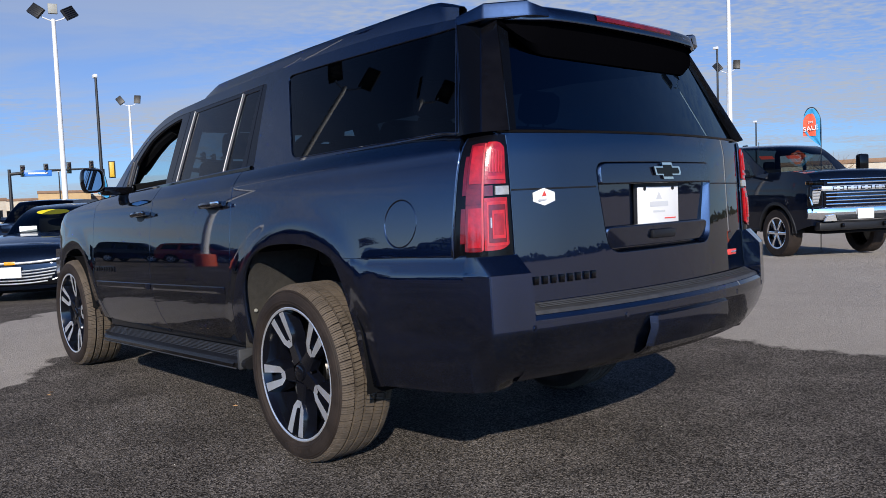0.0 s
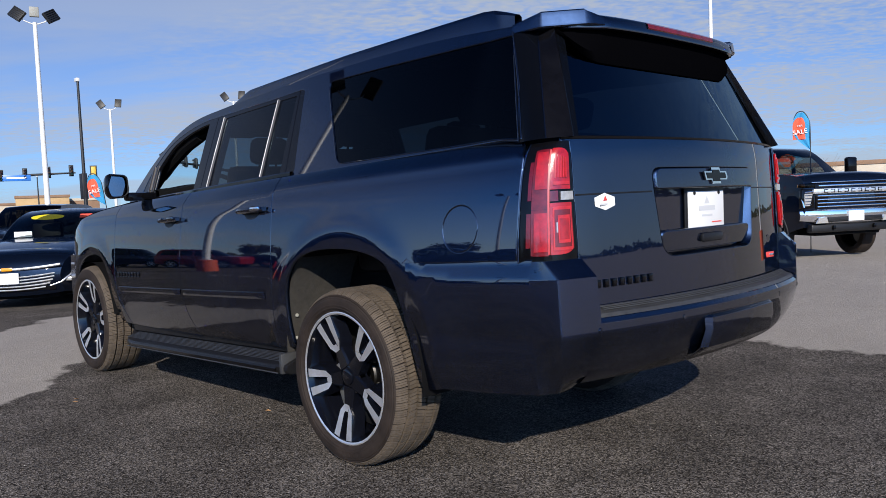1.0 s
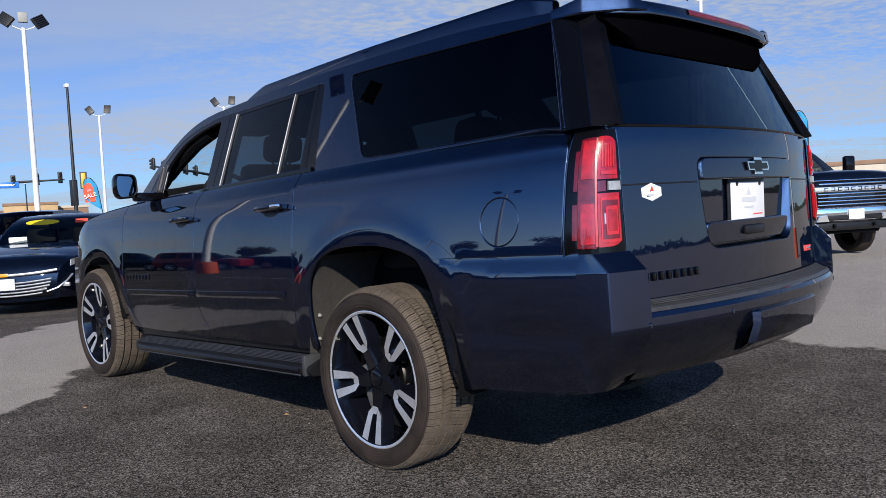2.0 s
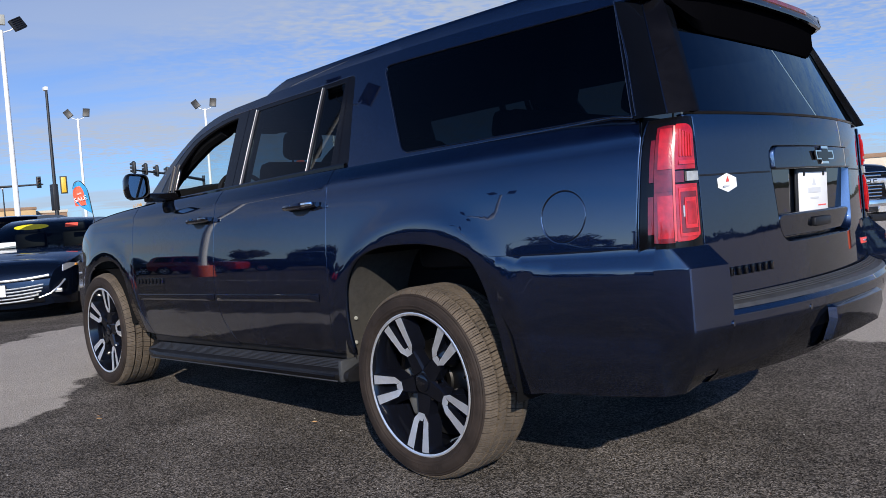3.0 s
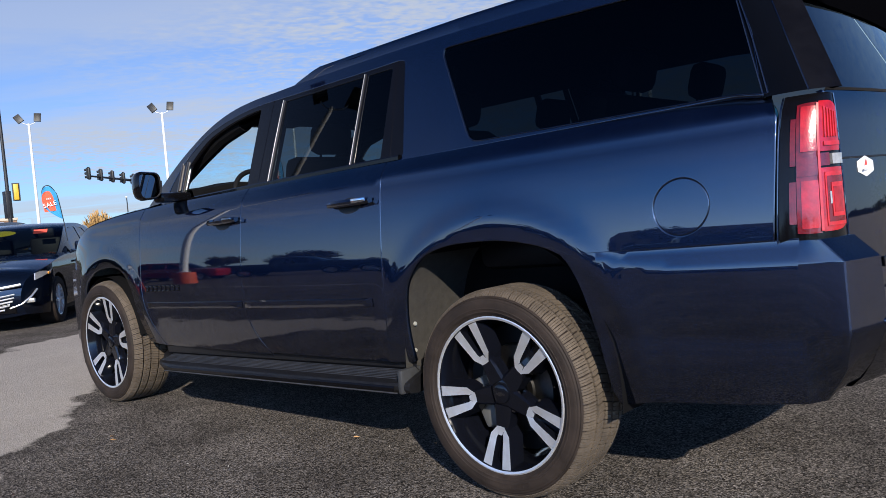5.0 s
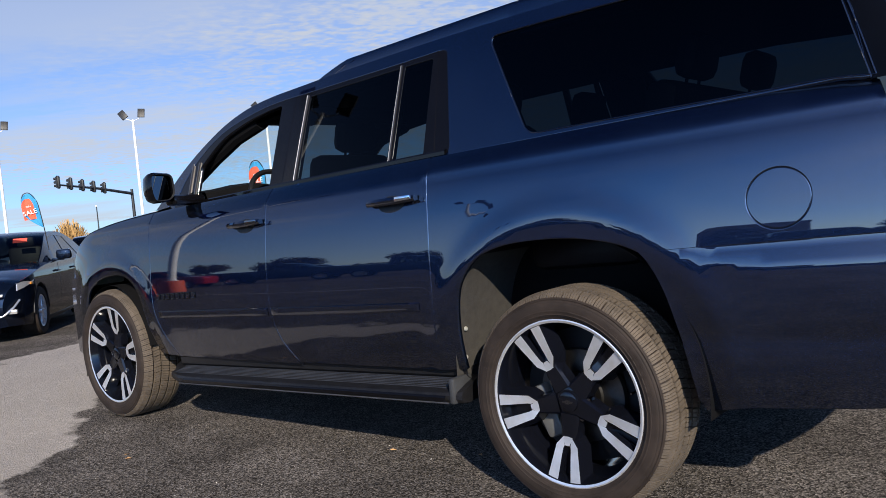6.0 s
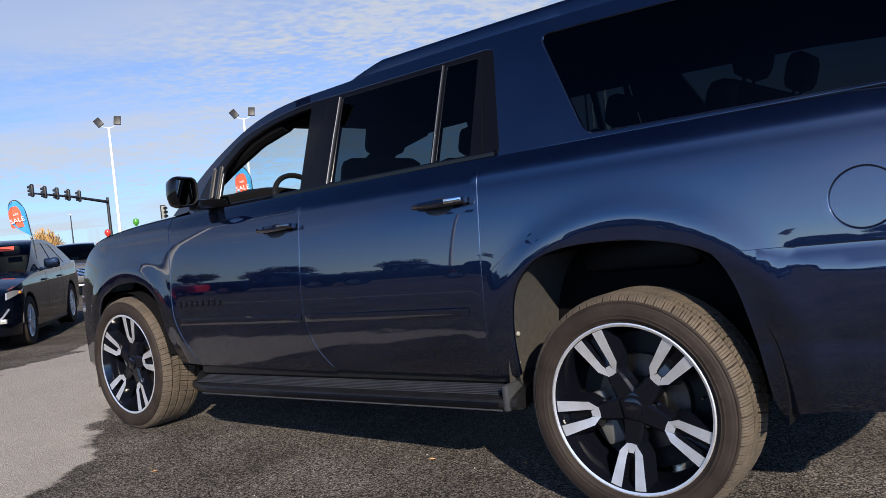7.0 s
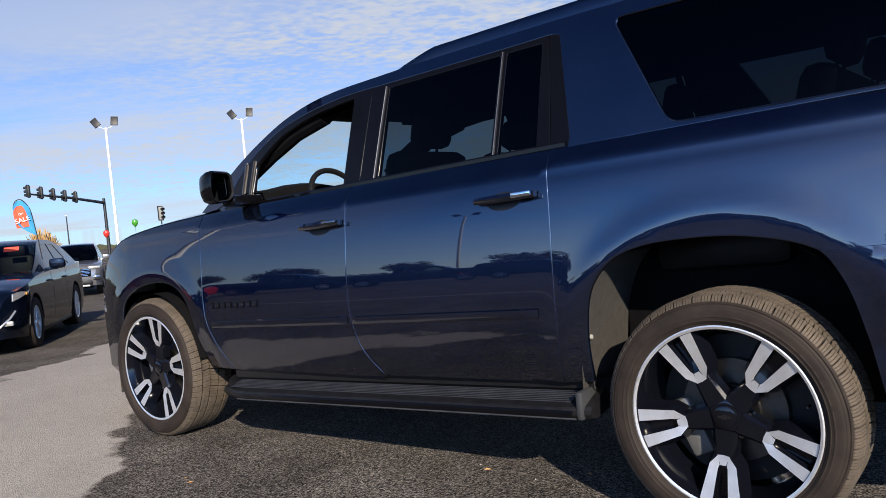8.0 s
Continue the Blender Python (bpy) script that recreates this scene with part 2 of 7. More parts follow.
CONCRETE = material("concrete", (0.328, 0.3116, 0.287), 0.9, var=0.2, vscale=3, bump=0.2)
ORANGE_CONC = material("orange_base_paint", (0.5084, 0.0738, 0.0246), 0.6, var=0.12, vscale=4)
TAN_WALL = material("tan_stucco", (0.41, 0.2788, 0.1394), 0.9, var=0.08, vscale=0.8)
BROWN_WALL = material("brown_brick", (0.2132, 0.1312, 0.082), 0.9, var=0.15, vscale=0.8)
PALE_WALL = material("pale_stucco", (0.451, 0.3936, 0.3116), 0.9, var=0.08, vscale=0.8)
FLAG_RED = material("orange_red_fabric", (0.656, 0.0902, 0.041), 0.8, var=0.08, vscale=5)
FLAG_BLUE = material("blue_fabric", (0.0246, 0.2214, 0.4264), 0.8, var=0.08, vscale=5)
FLAG_WHITE = material("white_print", (0.697, 0.697, 0.697), 0.8)
SIGN_BLUE = material("blue_street_sign", (0.03, 0.15, 0.5), 0.4)
SIG_YELLOW = material("yellow_signal_housing", (0.533, 0.328, 0.0164), 0.5)
BALLOON_RED = material("red_balloon", (0.533, 0.0328, 0.0246), 0.25)
BALLOON_GREEN = material("green_balloon", (0.0492, 0.246, 0.0246), 0.25)
TWIG = material("straw_twig", (0.3444, 0.205, 0.0738), 0.9, var=0.3, vscale=2)
LEAF = material("dark_foliage", (0.0451, 0.0451, 0.0246), 0.9, var=0.4, vscale=0.6)
BARK = material("bark", (0.10, 0.075, 0.055), 0.95, var=0.3, vscale=3)
YELLOW_TAG = material("yellow_price_sticker", (0.615, 0.5084, 0.0164), 0.5)
RED_TAG = material("red_price_sticker", (0.574, 0.0656, 0.041), 0.5)
DRY_LEAF = material("dry_leaf", (0.5, 0.28, 0.12), 0.8)
TINT = glass("privacy_glass", (0.085, 0.105, 0.12))
TINT_REAR = glass("rear_privacy_glass", (0.045, 0.055, 0.07), 5.0, (0.55, 0.8, 1.0))
CLEAR = glass("clear_glass", (0.72, 0.80, 0.78))
SHADE = glass("light_car_glass", (0.38, 0.42, 0.42))
DIM = glass("dark_car_glass", (0.10, 0.11, 0.12))
MIRROR = material("mirror_glass", (0.45, 0.48, 0.50), 0.0, 1.0)


def asphalt_material():
    """Old pale asphalt with a dark, still damp stretch that has a ragged rim."""
    m = bpy.data.materials.new("asphalt")
    m.use_nodes = True
    n, l = m.node_tree.nodes, m.node_tree.links
    p = n["Principled BSDF"]
    co = n.new("ShaderNodeTexCoord")
    obj = co.outputs["Object"]

    def math_node(op, a, b=None, clamp=False):
        q = n.new("ShaderNodeMath")
        q.operation, q.use_clamp = op, clamp
        for k, v in enumerate((a, b)):
            if v is None:
                continue
            if isinstance(v, (int, float)):
                q.inputs[k].default_value = v
            else:
                l.new(v, q.inputs[k])
        return q.outputs[0]

    def noise_node(scale, detail=4, rough=0.5):
        q = n.new("ShaderNodeTexNoise")
        q.inputs["Scale"].default_value = scale
        q.inputs["Detail"].default_value = detail
        q.inputs["Roughness"].default_value = rough
        l.new(obj, q.inputs["Vector"])
        return q.outputs[0]

    sep = n.new("ShaderNodeSeparateXYZ")
    l.new(obj, sep.inputs[0])
    X, Y = sep.outputs[0], sep.outputs[1]
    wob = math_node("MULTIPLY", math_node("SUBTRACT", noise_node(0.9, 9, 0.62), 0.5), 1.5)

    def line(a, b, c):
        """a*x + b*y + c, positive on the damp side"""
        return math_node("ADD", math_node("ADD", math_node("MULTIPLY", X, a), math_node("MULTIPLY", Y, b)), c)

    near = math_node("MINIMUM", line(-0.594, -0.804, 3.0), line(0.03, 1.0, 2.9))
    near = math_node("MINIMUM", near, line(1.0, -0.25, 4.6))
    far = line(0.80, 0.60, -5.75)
    # past x 11.5 the ground is darkened for what the sedan's side mirrors
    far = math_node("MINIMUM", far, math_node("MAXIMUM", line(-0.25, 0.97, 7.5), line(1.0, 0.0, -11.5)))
    # unseen ground on the near side, darkened so the SUV's flank mirrors it dark
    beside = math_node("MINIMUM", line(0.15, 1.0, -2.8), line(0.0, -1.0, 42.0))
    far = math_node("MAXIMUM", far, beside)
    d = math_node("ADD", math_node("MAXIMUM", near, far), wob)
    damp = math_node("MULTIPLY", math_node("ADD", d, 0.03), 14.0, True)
    # stones in the surface
    vor = n.new("ShaderNodeTexVoronoi")
    vor.inputs["Scale"].default_value = 150
    l.new(obj, vor.inputs["Vector"])
    fine = noise_node(330, 2)
    blot = noise_node(1.4, 8, 0.65)
    stone = math_node("ADD", math_node("MULTIPLY", vor.outputs["Color"], 0.9), math_node("MULTIPLY", fine, 0.5))
    stone = math_node("MULTIPLY", stone, math_node("ADD", math_node("MULTIPLY", blot, 0.8), 0.6))
    dry = n.new("ShaderNodeMix")
    dry.data_type = "RGBA"
    dry.inputs[6].default_value = (0.178, 0.163, 0.148, 1)
    dry.inputs[7].default_value = (0.432, 0.398, 0.365, 1)
    l.new(math_node("MULTIPLY", stone, 0.8, True), dry.inputs[0])
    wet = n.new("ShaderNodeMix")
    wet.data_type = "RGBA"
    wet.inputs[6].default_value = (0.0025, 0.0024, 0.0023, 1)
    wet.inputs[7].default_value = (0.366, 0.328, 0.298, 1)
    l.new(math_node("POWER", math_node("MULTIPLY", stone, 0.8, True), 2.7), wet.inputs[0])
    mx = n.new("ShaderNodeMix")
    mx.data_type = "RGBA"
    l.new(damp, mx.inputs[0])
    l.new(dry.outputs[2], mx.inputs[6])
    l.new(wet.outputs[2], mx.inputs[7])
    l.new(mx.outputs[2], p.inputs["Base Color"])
    gl = n.new("ShaderNodeMapRange")
    gl.inputs["To Min"].default_value = 0.03
    gl.inputs["To Max"].default_value = 0.02
    l.new(damp, gl.inputs[0])
    l.new(gl.outputs[0], p.inputs["Specular IOR Level"])
    rr = n.new("ShaderNodeMapRange")
    rr.inputs["To Min"].default_value = 0.92
    rr.inputs["To Max"].default_value = 0.75
    l.new(damp, rr.inputs[0])
    l.new(rr.outputs[0], p.inputs["Roughness"])
    bump = n.new("ShaderNodeBump")
    bump.inputs["Strength"].default_value = 0.7
    bump.inputs["Distance"].default_value = 0.006
    l.new(math_node("ADD", vor.outputs["Distance"], math_node("MULTIPLY", fine, 0.6)), bump.inputs["Height"])
    l.new(bump.outputs[0], p.inputs["Normal"])
    return m


ASPHALT = asphalt_material()

# ---- tools ----
from mathutils.geometry import delaunay_2d_cdt


def part(name, geo, mat, parent, label="", sharp=35):
    """geo: a Geo, or (verts, faces[, normals]). One mesh object under its thing."""
    verts, faces, normals = geo if isinstance(geo, tuple) and len(geo) == 3 else (geo.v, geo.f, None)
    me = bpy.data.meshes.new(name)
    me.from_pydata([tuple(v) for v in verts], [], faces)
    me.materials.append(mat)
    me.polygons.foreach_set("use_smooth", [True] * len(me.polygons))
    me.update()
    if normals is not None:
        me.normals_split_custom_set_from_vertices([tuple(k) for k in normals])
    elif sharp:
        me.set_sharp_from_angle(angle=radians(sharp))
    ob = new(name, me)
    if parent is not None:
        ob.parent = parent
    if label:
        ob["label"] = label
    return ob


def thing(name, label, category, group="", at=(0, 0, 0), turn=0.0):
    ob = new(name)
    ob.empty_display_size = 0.2
    ob.matrix_basis = pose(*at, 0, 0, turn)
    return tagged(ob, label, category, group)


class Geo:
    """Gathers vertices and faces of one mesh."""

    def __init__(self):
        self.v, self.f = [], []

    def add(self, verts, faces, m=None):
        k = len(self.v)
        self.v += [m @ Vector(v) if m else Vector(v) for v in verts]
        self.f += [[i + k for i in f] for f in faces]
        return self

    def box(self, c, s, bevel=0.0, m=None, seg=2):
        bm = bmesh.new()
        bmesh.ops.create_cube(bm, size=1)
        for v in bm.verts:
            v.co = Vector((v.co.x * s[0], v.co.y * s[1], v.co.z * s[2]))
        if bevel:
            bmesh.ops.bevel(bm, geom=bm.edges[:], offset=bevel, segments=seg, profile=0.5, affect="EDGES")
        t = Matrix.Translation(c)
        if m:
            t = m @ t
        bm.verts.index_update()
        self.add([v.co.copy() for v in bm.verts], [[v.index for v in f.verts] for f in bm.faces], t)
        bm.free()
        return self

    def grid(self, rows, close_u=False, close_v=False, flip=False):
        """rows: lists of points of one length, skinned with quads."""
        k, nv = len(self.v), len(rows[0])
        for r in rows:
            self.v += [Vector(p) for p in r]
        nr = len(rows)
        for i in range(nr if close_u else nr - 1):
            for j in range(nv if close_v else nv - 1):
                a, b = k + i * nv + j, k + i * nv + (j + 1) % nv
                c, d = k + ((i + 1) % nr) * nv + (j + 1) % nv, k + ((i + 1) % nr) * nv + j
                self.f.append([d, c, b, a] if flip else [a, b, c, d])
        return self

    def lathe(self, profile, seg=32, m=None, start=0.0, end=360.0):
        """profile: (radius, height) pairs, turned about z."""
        full = abs(end - start) > 359.9
        rows = []
        for i in range(seg if full else seg + 1):
            a = radians(start + (end - start) * i / seg)
            r = [Vector((q * math.cos(a), q * math.sin(a), h)) for q, h in profile]
            rows.append([m @ p for p in r] if m else r)
        return self.grid(rows, close_u=full)

    def tube(self, path, radius, seg=10, closed=False):
        """radius: one number or one for each point."""
        path = [Vector(p) for p in path]
        n = len(path)
        rows = []
        up = Vector((0, 0, 1))
        for i, p in enumerate(path):
            a = path[(i - 1) % n] if closed else path[max(i - 1, 0)]
            b = path[(i + 1) % n] if closed else path[min(i + 1, n - 1)]
            t = (b - a).normalized()
            ref = up if abs(t.z) < 0.95 else Vector((1, 0, 0))
            s = t.cross(ref).normalized()
            q = s.cross(t)
            r = radius[i] if isinstance(radius, (list, tuple)) else radius
            rows.append([p + (s * math.cos(2 * math.pi * k / seg) + q * math.sin(2 * math.pi * k / seg)) * r for k in range(seg)])
        k0 = len(self.v)
        self.grid(rows, close_u=closed, close_v=True)
        if not closed:
            self.f.append([k0 + j for j in range(seg)])
            self.f.append([k0 + (n - 1) * seg + j for j in reversed(range(seg))])
        return self

    def prism(self, poly, h0, h1, m=None):
        """A flat outline (x, y) drawn up from h0 to h1."""
        n = len(poly)
        vs = [Vector((x, y, h0)) for x, y in poly] + [Vector((x, y, h1)) for x, y in poly]
        fs = [[i, (i + 1) % n, n + (i + 1) % n, n + i] for i in range(n)] + [list(range(n))[::-1], list(range(n, 2 * n))]
        return self.add(vs, fs, m)

    def moved(self, fn):
        self.v = [Vector(fn(p)) for p in self.v]
        return self


def spline(pts, n=6):
    """Catmull-Rom through pts (any dimension)."""
    pts = [Vector(p) for p in pts]
    out = []
    for i in range(len(pts) - 1):
        p0, p1, p2, p3 = pts[max(i - 1, 0)], pts[i], pts[i + 1], pts[min(i + 2, len(pts) - 1)]
        for k in range(n):
            t = k / n
            out.append(0.5 * ((2 * p1) + (p2 - p0) * t + (2 * p0 - 5 * p1 + 4 * p2 - p3) * t * t + (3 * p1 - p0 - 3 * p2 + p3) * t ** 3))
    return out + [pts[-1]]


def rounded(poly, r, n=5):
    """Rounds the corners of a closed 2D outline."""
    out = []
    m = len(poly)
    for i in range(m):
        a, b, c = Vector(poly[i - 1]), Vector(poly[i]), Vector(poly[(i + 1) % m])
        ri = r[i] if isinstance(r, (list, tuple)) else r
        u, v = (a - b), (c - b)
        d = min(ri, u.length * 0.45, v.length * 0.45)
        if d < 1e-4:
            out.append(b)
            continue
        p, q = b + u.normalized() * d, b + v.normalized() * d
        for k in range(n + 1):
            t = k / n
            out.append(p * (1 - t) ** 2 + b * 2 * t * (1 - t) + q * t * t)
    return out


def dense(poly, step):
    out = []
    m = len(poly)
    for i in range(m):
        a, b = Vector(poly[i]), Vector(poly[(i + 1) % m])
        k = max(1, int(math.ceil((b - a).length / step)))
        out += [a.lerp(b, j / k) for j in range(k)]
    return out


def inside(pts, poly):
    """numpy point-in-outline test."""
    x, y = pts[:, 0], pts[:, 1]
    res = np.zeros(len(pts), bool)
    p = np.array([tuple(q) for q in poly])
    x0, y0 = p[:, 0], p[:, 1]
    x1, y1 = np.roll(x0, -1), np.roll(y0, -1)
    for a, b, c, d in zip(x0, y0, x1, y1):
        if b == d:
            continue
        hit = ((b > y) != (d > y)) & (x < (c - a) * (y - b) / (d - b) + a)
        res ^= hit
    return res


def area(poly):
    return 0.5 * sum(poly[i - 1][0] * poly[i][1] - poly[i][0] * poly[i - 1][1] for i in range(len(poly)))


def sheet(outline, fmap, out, holes=(), step=0.05, gap=0.0038, lip=0.02, rim=0.0036):
    """A curved panel: a flat outline (u, v) with holes, laid on the surface fmap(u, v), with rolled edges of depth lip.
    out: a rough outward direction. gap: by how much every edge stands back from its outline."""
    loops = []
    for k, poly in enumerate((outline, *holes)):
        poly = [Vector(p) for p in poly]
        if (area(poly) < 0) != (k > 0):
            poly.reverse()
        poly = dense(poly, step)
        m = len(poly)
        moved = []
        for i in range(m):
            t = (poly[(i + 1) % m] - poly[i - 1])
            nrm = Vector((t.y, -t.x)).normalized()
            moved.append((poly[i] - nrm * gap, nrm))
        loops.append(moved)
    out = Vector(out)
    pts2, edges = [], []
    for lp in loops:
        k = len(pts2)
        pts2 += [p for p, _ in lp]
        edges += [(k + i, k + (i + 1) % len(lp)) for i in range(len(lp))]
    nb = len(pts2)
    P = np.array([tuple(p) for p in pts2])
    lo, hi = P.min(0), P.max(0)
    gx, gy = np.meshgrid(np.arange(lo[0] + step / 2, hi[0], step), np.arange(lo[1] + step / 2, hi[1], step))
    G = np.stack([gx.ravel(), gy.ravel()], 1)
    ok = inside(G, [p for p, _ in loops[0]])
    for lp in loops[1:]:
        ok &= ~inside(G, [p for p, _ in lp])
    G = G[ok]
    if len(G):
        d = np.sqrt(((G[:, None, :] - P[None, :, :]) ** 2).sum(2)).min(1)
        G = G[d > step * 0.45]
    allp = pts2 + [Vector(g) for g in G]
    vs, _, fs, orig, _, _ = delaunay_2d_cdt(allp, edges, [], 0, 1e-6)
    V = np.array([tuple(p) for p in vs])
    C = np.array([V[list(f)].mean(0) for f in fs])
    ok = inside(C, [p for p, _ in loops[0]])
    for lp in loops[1:]:
        ok &= ~inside(C, [p for p, _ in lp])
    e = 1e-3

    def nor(p):
        a = Vector(fmap(p[0] + e, p[1])) - Vector(fmap(p[0] - e, p[1]))
        b = Vector(fmap(p[0], p[1] + e)) - Vector(fmap(p[0], p[1] - e))
        k = a.cross(b).normalized()
        return k if k.dot(out) > 0 else -k

    verts = [Vector(fmap(*p)) for p in vs]
    norms = [nor(p) for p in vs]
    faces = []
    for f, good in zip(fs, ok):
        if not good:
            continue
        a, b, c = (verts[i] for i in f)
        faces.append(list(f) if (b - a).cross(c - a).dot(norms[f[0]]) > 0 else list(f)[::-1])
    # rolled edge
    for lp in loops:
        m = len(lp)
        base = len(verts)
        for p, t in lp:
            n3 = nor(p)
            q = Vector(fmap(*p))
            o = (Vector(fmap(p[0] + t[0] * e, p[1] + t[1] * e)) - q).normalized()
            verts += [q, q + o * rim - n3 * rim, q + o * rim - n3 * lip]
            norms += [n3, (n3 + o).normalized(), o]
        for i in range(m):
            a, b = base + 3 * i, base + 3 * ((i + 1) % m)
            for k in (0, 1):
                q = [a + k, b + k, b + k + 1, a + k + 1]
                p0, p1, p2 = verts[q[0]], verts[q[1]], verts[q[3]]
                if (p1 - p0).cross(p2 - p0).dot(norms[q[0]] + norms[q[3]]) < 0:
                    q.reverse()
                faces.append(q)
    return verts, faces, norms


def mirrored(geo):
    """The same piece on the other side of the car."""
    if isinstance(geo, tuple):
        v, f, n = geo
        return [(p[0], -p[1], p[2]) for p in v], [list(q)[::-1] for q in f], [(p[0], -p[1], p[2]) for p in n]
    g = Geo()
    g.v = [Vector((p.x, -p.y, p.z)) for p in geo.v]
    g.f = [list(q)[::-1] for q in geo.f]
    return g


def words(name, text, size, mat, parent, m, label="", depth=0.002):
    cu = bpy.data.curves.new(name, "FONT")
    cu.body = text
    cu.size = size
    cu.align_x, cu.align_y = "CENTER", "CENTER"
    cu.extrude = depth
    cu.materials.append(mat)
    ob = new(name, cu)
    ob.parent = parent
    ob.matrix_local = m
    if label:
        ob["label"] = label
    return ob

# ---- the lot ----
LOT_FALL = 0.40          # the lot drains away from the parked vehicle


def ease(t):
    t = min(max(t, 0.0), 1.0)
    return t * t * (3 - 2 * t)


def lot_z(x, y):
    d = math.hypot(x - 1.0, y - 0.5)
    return -0.15 * ease((d - 4.5) / 6.0) - 0.25 * ease((d - 10.0) / 16.0)


cells = [-900, -400, -160, -60, -40] + [-30 + 1.0 * k for k in range(61)] + [40, 60, 160, 400, 900]
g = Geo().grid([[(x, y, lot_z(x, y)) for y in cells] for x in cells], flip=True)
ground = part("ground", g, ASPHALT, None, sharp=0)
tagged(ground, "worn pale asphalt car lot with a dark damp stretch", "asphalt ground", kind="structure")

# ---- the large sport utility vehicle ----
RAKE = 0.0365            # the body stands nose down on its wheels
suv = thing("suv", "dark slate blue full-size sport utility vehicle, driver window open", "car")


def bpart(name, geo, mat, parent=None, label="", sharp=35):
    """A part of the raked body."""
    if isinstance(geo, tuple):
        geo = ([(p[0], p[1], p[2] - RAKE * p[0]) for p in geo[0]], geo[1], geo[2])
    else:
        geo.moved(lambda p: (p.x, p.y, p.z - RAKE * p.x))
    return part(name, geo, mat, parent or suv, label, sharp)


# half width of the flank over height, as one smooth curve
SIDE_Z = np.array([0.34, 0.42, 0.50, 0.60, 0.72, 0.85, 0.95, 1.05, 1.15, 1.22, 1.28, 1.33, 1.37])
SIDE_Y = np.array([0.893, 0.925, 0.953, 0.979, 0.995, 1.002, 1.000, 0.994, 0.983, 0.971, 0.952, 0.923, 0.880])
SIDE_FIT = np.polyfit(SIDE_Z - 0.85, SIDE_Y, 7)


def bell(d, w):
    return math.exp(-(d / w) ** 2)


def flank(x, z):
    y = float(np.polyval(SIDE_FIT, min(max(z, 0.33), 1.38) - 0.85))
    y -= (x - 1.25) ** 2 / 105.0
    if x > 3.55:
        y -= 0.30 * (x - 3.55) ** 2
    # soft line under the windows, flares over the wheels
    y += 0.0055 * bell(z - 1.290, 0.016)
    for cx, r0, rz in ((0.015, 0.60, 0.46), (3.30, 0.60, 0.47)):
        d = math.hypot(x - cx, (z - rz) * 0.98)
        y += 0.0085 * bell(d - r0, 0.062) * (1 if z < 1.15 else bell(z - 1.15, 0.08))
    return y


def side_map(x, z):
    return (x, flank(x, z), z)


def cabin_y(x, z):
    y = 0.868 - 0.325 * (z - 1.365) - 0.03 * (z - 1.365) ** 2
    y -= (x - 0.15) ** 2 / 72.0
    if x < -0.7:
        y += 0.08 * (-0.7 - x)
    return y


def cabin_map(x, z):
    return (x, cabin_y(x, z), z)


def sunk(fmap, d):
    return lambda u, v: (fmap(u, v)[0], fmap(u, v)[1] - d, fmap(u, v)[2])


BELT = 1.368
REAR_ARCH = spline([(0.485, 0.50), (0.480, 0.665), (0.455, 0.806), (0.414, 0.885), (0.344, 0.948), (0.238, 0.980), (0.10, 0.990),
                    (-0.062, 0.984), (-0.206, 0.957), (-0.296, 0.921), (-0.337, 0.878), (-0.378, 0.79), (-0.410, 0.67), (-0.434, 0.55), (-0.452, 0.44)], 4)
FRONT_ARCH = spline([(3.725, 0.60), (3.715, 0.71), (3.676, 0.845), (3.589, 0.942), (3.418, 1.002), (3.176, 1.012), (3.014, 0.964),
                     (2.924, 0.866), (2.876, 0.70), (2.80, 0.53)], 4)
FENDER_CUT = spline([(2.845, 1.362), (2.815, 1.30), (2.79, 1.20), (2.775, 1.059), (2.765, 0.814), (2.701, 0.66), (2.601, 0.513)], 5)
DOOR_CUT = spline([(1.674, BELT), (1.664, 1.309), (1.650, 1.188), (1.648, 1.011), (1.650, 0.80), (1.61, 0.637), (1.505, 0.505)], 5)
REAR_CUT = spline([(0.628, BELT), (0.612, 1.307), (0.594, 1.12), (0.592, 0.813), (0.600, 0.541), (0.605, 0.50)], 5)
SILL = 0.495
HOODLINE = spline([(2.845, 1.362), (3.2, 1.349), (3.45, 1.330), (3.65, 1.302), (3.83, 1.235), (3.93, 1.15), (3.985, 1.0)], 4)


def on(pts):
    return [Vector((p[0], p[1])) for p in pts]


quarter = on(REAR_ARCH)
# the quarter panel: over the arch, down to the bumper seam, back to the lamp, up to the belt
arch_upper = [p for p in on(REAR_ARCH) if not (p.x < -0.2 and p.y < 0.926)] + on([(-0.3035, 0.9185)])
quarter = on([(0.605, SILL)]) + arch_upper + on([(-0.70, 0.9195), (-1.022, 0.9215), (-1.030, 1.148), (-1.030, 1.28), (-1.005, 1.345), (-0.985, 1.355), (-0.9, BELT), (0.628, BELT)]) + on(REAR_CUT)[1:-1]
door_r = on(DOOR_CUT) + on([(0.605, SILL)]) + on(REAR_CUT)[::-1][1:]
door_f = on(FENDER_CUT) + on([(1.505, SILL)]) + on(DOOR_CUT)[::-1][1:] + on([(2.60, BELT)])
fender = on(FRONT_ARCH) + on([(2.601, 0.513)]) + on(FENDER_CUT)[::-1][1:] + on([(p[0], p[1]) for p in HOODLINE[1:]]) + on([(3.99, 0.85), (3.95, 0.70), (3.90, 0.62)])
FUEL = [(-0.742 + 0.0915 * math.cos(a * math.pi / 24), 1.047 + 0.0895 * math.sin(a * math.pi / 24)) for a in range(48)]

